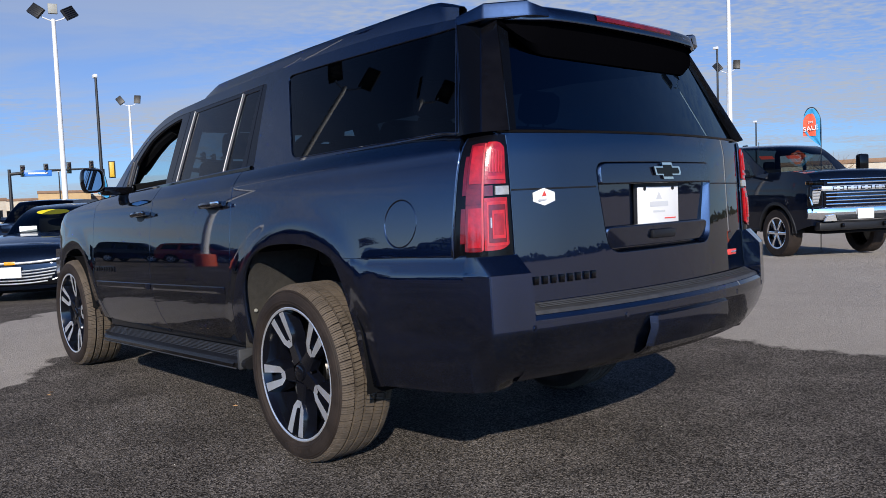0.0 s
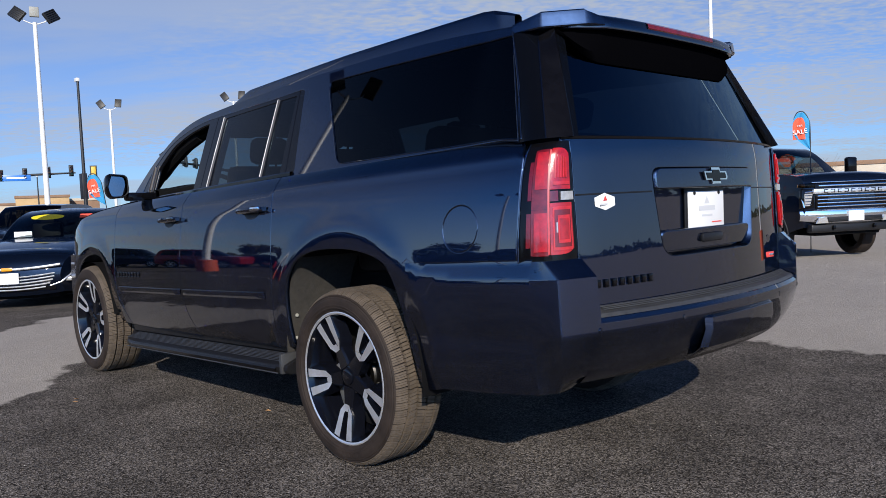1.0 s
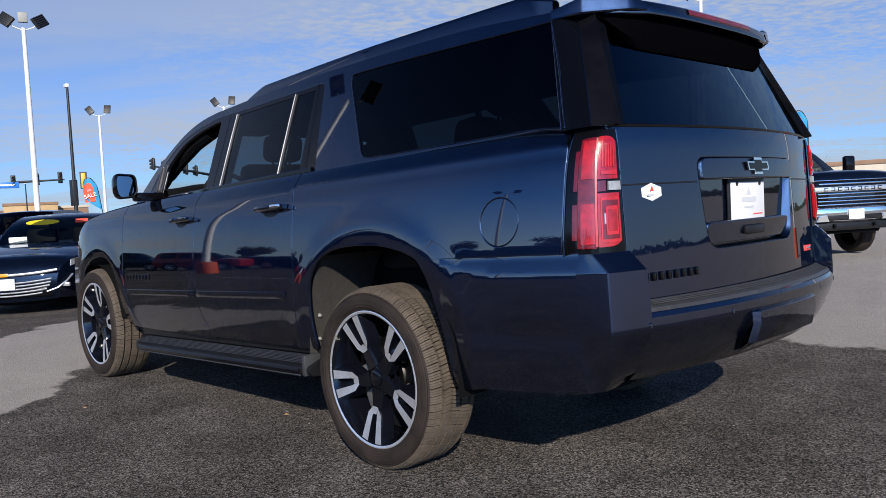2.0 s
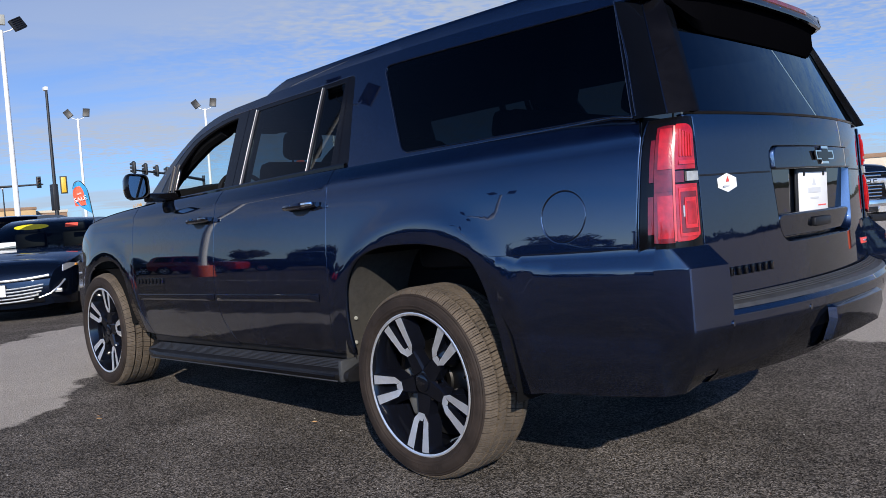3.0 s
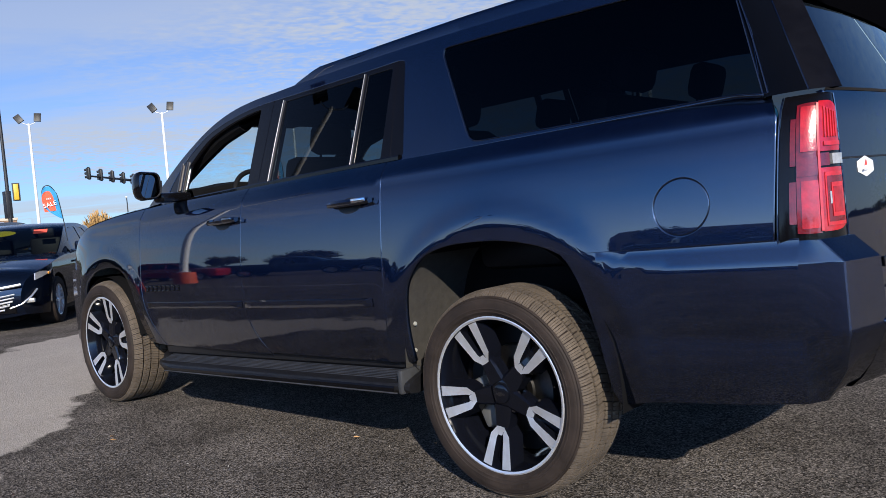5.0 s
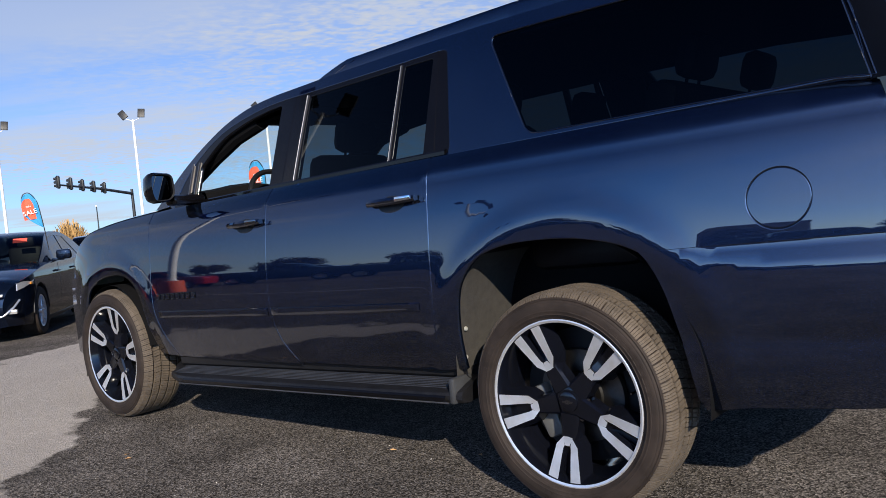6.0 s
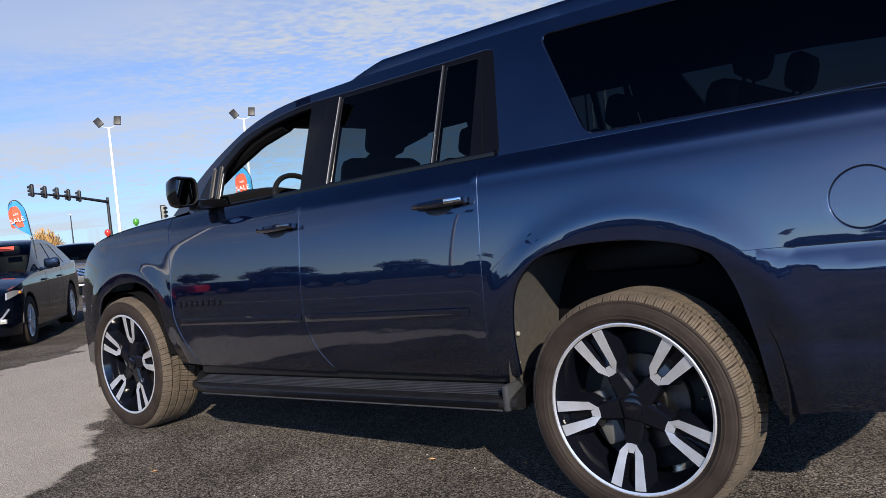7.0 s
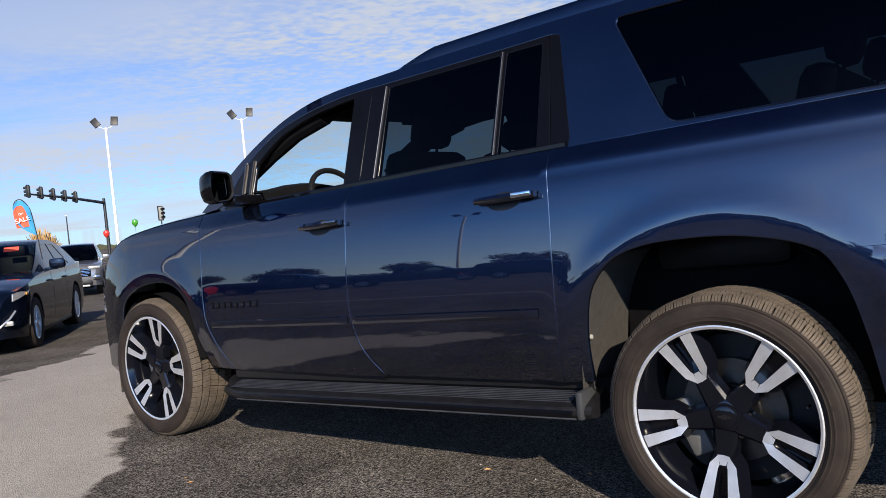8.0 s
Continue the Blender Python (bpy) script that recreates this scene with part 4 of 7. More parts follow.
for sgn in (1, -1):
    rows = []
    for k in range(13):
        u = k / 12
        z = 1.352 + 0.43 * u
        y1 = 0.799 - 0.154 * u
        rows.append([(glass_map(y, z)[0] - 0.0025, y * sgn, z) for y in (y1, y1 - 0.025, y1 - 0.050)])
    bpart("glass_edge", Geo().grid(rows, flip=sgn < 0), PILLAR_BLACK, gate, "black edge band of the rear window")
    # rounded panel edge along the shut line of the gate
    bpart("seam_edge", Geo().tube([(-0.988 + 0.145 * u, (cabin_y(-0.988 + 0.145 * u, 1.35 + 0.44 * u) + 0.0005) * sgn, 1.35 + 0.44 * u) for u in [k / 14 for k in range(15)]], 0.0028, 8), PAINT, label="rounded panel edge at the gate")

# roof spoiler with the high brake light
SPOIL = 0.70


def spoil_reach(a):
    return 0.30 - 0.08 * a ** 3 - 0.062 * max(0.0, (a - 0.70) / 0.30) - 0.14 * max(0.0, (a - 0.86) / 0.14) ** 1.3


rows, under = [], []
for i in range(-24, 25):
    a = abs(math.sin(math.pi / 2 * i / 24)) ** 0.85
    y = SPOIL * a * (1 if i > 0 else -1)
    ov = spoil_reach(a)
    zf = 1.893 - 0.083 * a ** 6
    zb = 1.822 - 0.010 * a ** 4
    zl = 1.772 + 0.026 * max(0.0, (a - 0.8) / 0.2) ** 2
    xf = -0.842
    rows.append([(xf, y, zf), (xf - 0.3 * ov, y, zf * 0.8 + zb * 0.2), (xf - 0.55 * ov, y, zf * 0.5 + zb * 0.5 + 0.004), (xf - 0.8 * ov, y, zf * 0.18 + zb * 0.82 + 0.005), (xf - 0.93 * ov, y, zb + 0.002), (xf - 0.975 * ov, y, zb - 0.010),
                 (xf - ov, y, zl + 0.008), (xf - ov + 0.002, y, zl), (xf - ov + 0.014, y, zl - 0.003)])
    q = rows[-1][-1]
    zu = min(zl - 0.01, 1.642 + 0.018 * a ** 2 + 0.13 * max(0.0, (a - 0.76) / 0.24) ** 2)
    yg = y * (0.93 - 0.05 * a)
    gx = glass_map(yg, zu)[0] - 0.006
    under.append([q, (q[0] + 0.020, y * 0.995, q[2] + 0.006), (q[0] * 0.5 + gx * 0.5 + 0.006, y * 0.985, q[2] * 0.72 + zu * 0.28), (gx - 0.008, (y + yg) / 2, q[2] * 0.3 + zu * 0.7), (gx, yg, zu), (gx + 0.008, yg, zu - 0.001)])
sp = bpart("roof_spoiler", Geo().grid(rows, flip=True), PAINT, label="painted roof spoiler", sharp=38)
# underside carried down to the glass, pure black for the hollow's shade
bpart("spoiler_underside", Geo().grid(under, flip=True), UNDER_BLACK, sp, "black underside, its hollow's shade put into the colour")
for sgn in (1, -1):
    # the painted end: a short side, a crisp slanting facet, then round to the trailing edge
    path = [(-0.834, 0.722), (-0.90, 0.714), (-0.958, 0.705), (-0.964, 0.703), (-0.970, 0.698), (-1.008, 0.660), (-1.046, 0.622), (-1.082, 0.585), (-1.090, 0.575), (-1.100, 0.552), (-1.112, 0.50)]
    rows = []
    for i, (x, y) in enumerate(path):
        p0, p1 = path[max(i - 1, 0)], path[min(i + 1, len(path) - 1)]
        t2 = Vector((p1[0] - p0[0], p1[1] - p0[1])).normalized()
        inn = Vector((-t2.y, t2.x))
        inn = inn if inn.y < 0 else -inn
        k = (0.55, 0.8, 1.0)[min(i, 2)] if i < 8 else (0.9, 0.75, 0.45)[i - 8]
        rows.append([(x + inn.x * d, (y + inn.y * d) * sgn, z) for d, z in ((0.07, 1.772), (0.004, 1.781), (0.0, 1.786), (0.002, 1.795), (0.005, 1.795 + 0.028 * k), (0.009, 1.795 + 0.044 * k), (0.020, 1.795 + 0.051 * k), (0.06, 1.795 + 0.050 * k), (0.12, 1.79))])
    bpart("spoiler_end", Geo().grid(rows, flip=sgn < 0), PAINT, sp, "painted end of the spoiler", sharp=24)
bl = []
for i in range(13):
    y = 0.245 - 0.52 * i / 12
    ov = spoil_reach(abs(y) / SPOIL)
    zb = 1.822
    bl.append([(-0.842 - ov * 0.935 - 0.002, y, zb + 0.001), (-0.842 - ov * 0.975 - 0.004, y, zb - 0.009), (-0.842 - ov * 0.99 - 0.004, y, zb - 0.026), (-0.842 - ov * 0.99, y, zb - 0.030)])
bpart("brake_light", Geo().grid(bl), RED_DEEP, sp, "red high-level brake light")

# tail lamps
for sgn in (1, -1):
    def lamp_pt(s, z, off=0.0):
        """s from 0 (flank) to 1 (gate)."""
        S = Vector((-1.036 - 0.008 * (z - 0.95) / 0.37, flank(-1.03, z) - 0.002))
        R = Vector((rear_x(0.80, z) - 0.004, 0.803))
        C = Vector((R.x - 0.004, S.y - 0.010))
        p = S * (1 - s) ** 2 + C * 2 * s * (1 - s) + R * s * s
        tng = (C - S) * (1 - s) + (R - C) * s
        nrm = Vector((tng.y, -tng.x)).normalized()
        nrm = nrm if nrm.y - nrm.x > 0 else -nrm
        p = p + nrm * off
        return (p.x, p.y * sgn, z)

    def patch(s0, s1, z0, z1, off, ns=8, nz=8, edge=0.012, cut=(0.0, 0.0)):
        """cut: how far the top and the bottom edge fall away toward the outer corners of the lamp."""
        def height(u, s):
            k = abs(2 * s - 1) ** 5
            return (z0 + cut[1] * k) + ((z1 - cut[0] * k) - (z0 + cut[1] * k)) * u
        rows = []
        for i in range(nz + 1):
            rows.append([lamp_pt(s0 + (s1 - s0) * j / ns, height(i / nz, s0 + (s1 - s0) * j / ns), off) for j in range(ns + 1)])
        low = [lamp_pt(s0 + (s1 - s0) * j / ns, height(0, s0 + (s1 - s0) * j / ns), off - edge) for j in range(ns + 1)]
        top = [lamp_pt(s0 + (s1 - s0) * j / ns, height(1, s0 + (s1 - s0) * j / ns), off - edge) for j in range(ns + 1)]
        g = Geo().grid([low] + rows + [top], flip=sgn > 0)
        for s in (s0, s1):
            g.grid([[lamp_pt(s, height(i / nz, s), off), lamp_pt(s, height(i / nz, s), off - edge)] for i in range(nz + 1)], flip=(s == s0) == (sgn > 0))
        return g

    for s_at, o_ in ((-0.015, 0.001), (1.02, 0.002)):
        bpart("seam_edge", Geo().tube([lamp_pt(s_at, 0.912 + 0.42 * k / 14, o_) for k in range(15)], 0.0028, 8), PAINT, label="rounded panel edge at the lamp")
    lamp = bpart("tail_light", patch(0.0, 1.0, 0.908, 1.335, 0.0, 14, 12, 0.03), GLOSS_BLACK, label="red tail light in a black surround")
    bpart("side_lens", patch(0.185, 0.47, 0.935, 1.308, 0.006, 8, 10, cut=(0.05, 0.03)), RED_DEEP, lamp, "deep red side lens")
    bpart("side_block", patch(0.115, 0.178, 1.13, 1.265, 0.005, 3, 4), RED_DEEP, lamp)
    bpart("side_block", patch(0.105, 0.178, 0.965, 1.085, 0.005, 3, 4), RED_DEEP, lamp)
    bpart("side_glow", patch(0.235, 0.45, 1.168, 1.298, 0.009, 5, 6, 0.005), RED_LENS, lamp)
    bpart("side_glow", patch(0.235, 0.45, 0.950, 1.085, 0.009, 5, 6, 0.005), RED_LENS, lamp)
    bpart("side_glow", patch(0.19, 0.45, 1.098, 1.152, 0.009, 5, 3, 0.005), RED_DEEP, lamp)
    # brighter strip: the highlight on the lens corner, put in as colour
    bpart("corner_highlight", patch(0.455, 0.490, 0.940, 1.305, 0.011, 3, 10, 0.006), RED_BRIGHT, lamp, "bright red strip for the corner's highlight")
    bpart("upper_lens", patch(0.50, 0.905, 1.165, 1.310, 0.007, 8, 8, cut=(0.06, 0.0)), RED_LENS, lamp, "red upper lens")
    for q in range(5):
        bpart("lens_fin", patch(0.575 + 0.056 * q, 0.600 + 0.056 * q, 1.205, 1.292 - 0.004 * q, 0.011, 2, 4, 0.006), RED_BRIGHT, lamp)
    bpart("lens_bar", patch(0.56, 0.88, 1.180, 1.192, 0.011, 6, 2, 0.006), RED_BRIGHT, lamp)
    bpart("lower_lens", patch(0.50, 0.915, 0.938, 1.118, 0.007, 8, 8, cut=(0.0, 0.05)), RED_LENS, lamp, "red lower lens")
    bpart("reverse_lens", patch(0.70, 0.955, 1.127, 1.157, 0.009, 6, 3), CLEAR_LENS, lamp, "clear reversing lens")
    bpart("reverse_back", patch(0.50, 0.65, 1.124, 1.160, 0.008, 4, 3), RED_DEEP, lamp)
    # nested frames in the lower lens
    for a, b, c, d, o, mt in ((0.55, 0.885, 0.953, 1.105, 0.0095, RED_BRIGHT), (0.572, 0.865, 0.964, 1.094, 0.0105, RED_DEEP), (0.63, 0.84, 0.978, 1.075, 0.0125, RED_BRIGHT), (0.655, 0.815, 0.990, 1.063, 0.0135, RED_LENS)):
        bpart("lens_frame", patch(a, b, c, d, o, 5, 5, 0.004), mt, lamp)
    # small pale patch: a glint drawn on the lens
    bpart("glint", patch(0.60, 0.625, 1.015, 1.05, 0.0125, 2, 2, 0.003), CLEAR_LENS, lamp)

# rear bumper
def bump_out(y):
    return -1.385 + 0.122 * (abs(y) / 0.82) ** 2.2


def chamfer_z(x):
    """Lower edge of the bevel along the top of the bumper's flank."""
    return float(np.interp(x, [-1.1, -0.70, -0.58, -0.48, -0.44], [0.854, 0.856, 0.872, 0.905, 0.919]))


def bump_side(x, z):
    """The bumper's flank, with a chamfer that widens toward the rear."""
    h = 0.919 - chamfer_z(x)
    t = min(max((0.919 - z) / max(h, 1e-4), 0), 1)
    y = flank(x, max(z, 0.62)) + h * (0.27 * t - 0.06)
    if z < 0.62:
        y -= 0.55 * (0.62 - z) ** 2
    return (x, y, z)


def along(table, z):
    """Reads x and y off a short table by height."""
    zs = [r[0] for r in table]
    return Vector((float(np.interp(z, zs, [r[1] for r in table])), float(np.interp(z, zs, [r[2] for r in table]))))


CREASE = [(0.44, -1.125, 0.862), (0.50, -1.165, 0.898), (0.55, -1.190, 0.925), (0.60, -1.204, 0.941), (0.655, -1.214, 0.950), (0.854, -1.207, 0.951), (0.918, -1.145, 0.952)]
INNER = [(0.44, -1.11, 0.78), (0.50, -1.200, 0.795), (0.55, -1.229, 0.80), (0.60, -1.250, 0.80), (0.655, -1.2695, 0.80), (0.72, -1.2695, 0.80), (0.854, -1.262, 0.806), (0.918, -1.196, 0.803)]


def corner_rows():
    """From the flank over a crisp crease to the step, as rows from the top down."""
    rows = []
    for z in (0.918, 0.895, 0.870, 0.858, 0.854, 0.849, 0.80, 0.74, 0.70, 0.665, 0.655, 0.645, 0.60, 0.55, 0.50, 0.455, 0.440):
        S = Vector(bump_side(-1.085, z)[:2])
        C, I = along(CREASE, z), along(INNER, z)
        u, v = (S - C).normalized() * 0.011, (I - C).normalized() * 0.011
        pts = [S, S.lerp(C, 0.3), S.lerp(C, 0.6), C + u, C + u * 0.4 + v * 0.08, C + u * 0.08 + v * 0.4, C + v, C.lerp(I, 0.4), C.lerp(I, 0.7), I]
        rows.append([(p.x, p.y, z) for p in pts])
    return rows


BEVEL = [(-1.087, 0.854), (-0.90, 0.855), (-0.70, 0.856), (-0.64, 0.864), (-0.58, 0.872), (-0.53, 0.8885), (-0.48, 0.905), (-0.445, 0.918)]
bump_flank = on([p for p in REAR_ARCH if p[0] < -0.2 and p[1] < 0.918]) + on([(-0.475, 0.392), (-0.60, 0.412), (-0.90, 0.425), (-1.087, 0.440)]) + on(BEVEL) + on([(-0.44, 0.9205), (-0.305, 0.9205)])
bump_bevel = on(BEVEL) + on([(-0.44, 0.9205), (-0.70, 0.9215), (-1.087, 0.9245)])
rows = []
for y in [0.80 - 1.60 * i / 32 for i in range(33)]:
    o, r = bump_out(y), rear_x(y, 0.74)
    rows.append([(r + 0.012, y, 0.742), (r - 0.004, y, 0.735), (o + 0.035, y, 0.716), (o + 0.010, y, 0.706), (o + 0.001, y, 0.69), (o, y, 0.665), (o, y, 0.655), (o + 0.003, y, 0.645), (o + 0.019, y, 0.60), (o + 0.040, y, 0.55), (o + 0.069, y, 0.50), (o + 0.10, y, 0.47), (o + 0.16, y, 0.462)])
bumper = bpart("rear_bumper", Geo().grid(rows, flip=True), PAINT, label="painted rear bumper", sharp=26)
for sgn in (1, -1):
    fx = (lambda q: q) if sgn > 0 else mirrored
    bpart("bumper_flank", fx(sheet(bump_flank, bump_side, (0, 1, 0), step=0.03, gap=0.0, rim=0.0006, lip=0.006)), PAINT, bumper)
    bpart("bumper_bevel", fx(sheet(bump_bevel, bump_side, (0, 1, 0), step=0.03, gap=0.0, rim=0.0006, lip=0.006)), PAINT, bumper, "bevelled upper edge of the bumper")
    bpart("bumper_corner", fx(Geo().grid(corner_rows(), flip=False)), PAINT, bumper, "raised bumper corner", sharp=24)
    wall = Geo().grid([[(c[-1][0], c[-1][1], c[-1][2]), (rear_x(0.80, 0.8) + 0.02, 0.80, c[-1][2])] for c in corner_rows() if c[-1][2] > 0.69])
    bpart("corner_wall", fx(wall), PAINT, bumper)
    top = Geo().grid([[p, (p[0] + 0.06, p[1] - 0.05, p[2] + 0.002)] for p in corner_rows()[0]])
    bpart("corner_top", fx(top), PAINT, bumper)
rows = []
for i in range(25):
    y = 0.785 - 1.57 * i / 24
    o, r = bump_out(y), rear_x(y, 0.74)
    rows.append([(r - 0.008, y, 0.737), (r - 0.010, y, 0.742), (o + 0.045, y, 0.7245), (o + 0.025, y, 0.720), (o + 0.014, y, 0.708), (o + 0.006, y, 0.690), (o + 0.0, y, 0.688)])
pad = bpart("step_pad", Geo().grid(rows, flip=True), STEP_PAD, bumper, "dusty grey ribbed step pad", sharp=20)
for q in range(3):
    rows = []
    for i in range(25):
        y = 0.74 - 1.48 * i / 24
        o, r = bump_out(y), rear_x(y, 0.74)
        t = 0.25 + 0.25 * q
        x = (r - 0.01) * (1 - t) + (o + 0.045) * t
        z = 0.742 * (1 - t) + 0.7245 * t
        rows.append([(x + 0.006, y, z), (x + 0.004, y, z + 0.003), (x - 0.004, y, z + 0.003), (x - 0.006, y, z)])
    bpart("pad_rib", Geo().grid(rows, flip=True), GRAIN_BLACK, pad)
for y in (0.80, 0.40, -0.40, -0.80):
    o = bump_out(y)
    m = Matrix.Translation((o + 0.002, y, 0.665)) @ Matrix.Rotation(radians(-90), 4, "Y")
    bpart("parking_sensor", Geo().lathe([(0, 0.003), (0.009, 0.003), (0.0105, 0.0), (0.012, 0.0015), (0.0125, -0.004)], 16, m), PAINT, bumper)
cov = Geo()
rows = []
for y, d in ((0.275, -0.004), (0.258, 0.018), (0.24, 0.020), (0.0, 0.022), (-0.24, 0.020), (-0.258, 0.018), (-0.275, -0.004)):
    o = bump_out(y)
    rows.append([(o + 0.01, y * 0.98, 0.66), (o - d, y, 0.645), (o - d - 0.003, y * 1.0, 0.60), (o - d + 0.018, y * 1.02, 0.53), (o + 0.07, y * 1.02, 0.49)])
bpart("hitch_cover", cov.grid(rows, flip=True), PAINT, bumper, "panel over the tow hitch", sharp=22)
bpart("spare_wheel", Geo().lathe([(0.0, 0.06), (0.2, 0.07), (0.3, 0.10), (0.36, 0.06), (0.37, 0.0), (0.34, -0.08), (0.0, -0.08)], 32, pose(-0.72, 0, 0.50)), SATIN_BLACK, label="spare wheel under the tail")

# plate with its holder, emblem, badges
pl = bpart("number_plate", Geo().box((-1.236, 0, 1.055), (0.008, 0.288, 0.160), 0.002), PAPER, gate, "white dealer plate")
bpart("plate_holder", Geo().box((-1.229, 0, 1.055), (0.012, 0.315, 0.205), 0.006), SATIN_BLACK, gate, "black plate holder")
bpart("holder_text", Geo().box((-1.241, 0, 0.966), (0.003, 0.30, 0.016)), PAPER, gate, "pale lower rim of the holder")
bpart("plate_bar", Geo().box((-1.2405, 0, 1.065), (0.002, 0.13, 0.020)), INK_GREY, pl)
bpart("plate_bar", Geo().box((-1.2405, 0, 1.035), (0.002, 0.085, 0.008)), INK_GREY, pl)
bpart("plate_bar", Geo().box((-1.2405, -0.08, 1.005), (0.002, 0.08, 0.005)), INK_RED, pl)
bpart("plate_bar", Geo().box((-1.2435, 0, 0.966), (0.002, 0.16, 0.010)), INK_GREY, pl)
bpart("plate_mark", Geo().prism([(-0.022, 1.083), (0.022, 1.083), (0.0, 1.115)], -1.2405, -1.2385).moved(lambda p: (p.z, p.x, p.y)), INK_GREY, pl)
for y in (0.10, -0.10):
    bpart("plate_screw", Geo().lathe([(0, 0.004), (0.008, 0.003), (0.009, 0)], 12, pose(-1.240, y, 1.128, 0, -90, 0)), SATIN_BLACK, pl)
cross = [(-0.096, -0.006), (-0.084, 0.017), (-0.034, 0.017), (-0.027, 0.033), (0.042, 0.033), (0.035, 0.017), (0.096, 0.017), (0.082, -0.017), (0.034, -0.017), (0.027, -0.033), (-0.042, -0.033), (-0.035, -0.017), (-0.092, -0.017)]
em = Geo().prism([(a, b) for a, b in cross], 0.0, 0.007)
em.moved(lambda p: (-1.2775 - p.z, p.x, 1.195 + p.y))
bpart("emblem", em, CHROME, gate, "chrome-edged cross emblem")
em = Geo().prism([(a * 0.86, b * 0.72) for a, b in cross], 0.0, 0.0085)
em.moved(lambda p: (-1.2775 - p.z, p.x, 1.195 + p.y))
bpart("emblem_face", em, GLOSS_BLACK, gate, "black emblem face")
hx = [(0.658 + a, 1.113 + b) for a, b in ((0.047, 0.015), (0.0, 0.031), (-0.047, 0.015), (-0.047, -0.015), (0.0, -0.031), (0.047, -0.015))]
st = bpart("dealer_sticker", sheet(hx, lambda y, z: (rear_x(y, z) - 0.002, y, z), (-1, 0, 0), step=0.03, gap=0, lip=0.001, rim=0.0005), PAPER, gate, "white six-sided sticker")
bpart("sticker_mark", Geo().prism([(0.646, 1.116), (0.670, 1.116), (0.658, 1.134)], rear_x(0.658, 1.12) - 0.0042, rear_x(0.658, 1.12) - 0.003).moved(lambda p: (p.z, p.x, p.y)), INK_RED, st)
bpart("sticker_bar", Geo().box((rear_x(0.658, 1.10) - 0.0036, 0.658, 1.103), (0.001, 0.062, 0.007)), INK_GREY, st)
for i in range(8):          # a row of black letter blocks
    y = 0.716 - 0.0375 * i
    x = rear_x(y, 0.82)
    bl = Geo().box((x - 0.004, y, 0.8175), (0.005, 0.023, 0.030), 0.0015)
    bpart("badge_block", bl, GLOSS_BLACK, gate, "black badge block")
bpart("trim_badge", Geo().box((rear_x(0.6, 0.82) - 0.004, -0.60, 0.825), (0.006, 0.085, 0.026), 0.002), INK_RED, gate, "small red badge")
bpart("trim_badge_edge", Geo().box((rear_x(0.6, 0.82) - 0.006, -0.618, 0.825), (0.006, 0.045, 0.010), 0.002), CHROME, gate)
bpart("side_emblem", Geo().lathe([(0, 0.005), (0.018, 0.004), (0.021, -0.004)], 20, pose(rear_x(0.6, 0.9) + 0.001, -0.60, 0.900, 0, -90, 0)), DARK_CHROME, gate, "small round badge")
for i in range(8):
    x = 2.695 - 0.054 * i
    bg = Geo()
    for dz in (0.014, -0.014):
        bg.box((x, flank(x, 0.865) + 0.003, 0.865 + dz), (0.034, 0.006, 0.007), 0.0015)
    bg.box((x - 0.013, flank(x, 0.865) + 0.003, 0.865), (0.007, 0.006, 0.03), 0.0015)
    bpart("badge_block", bg, GLOSS_BLACK, label="black badge block")
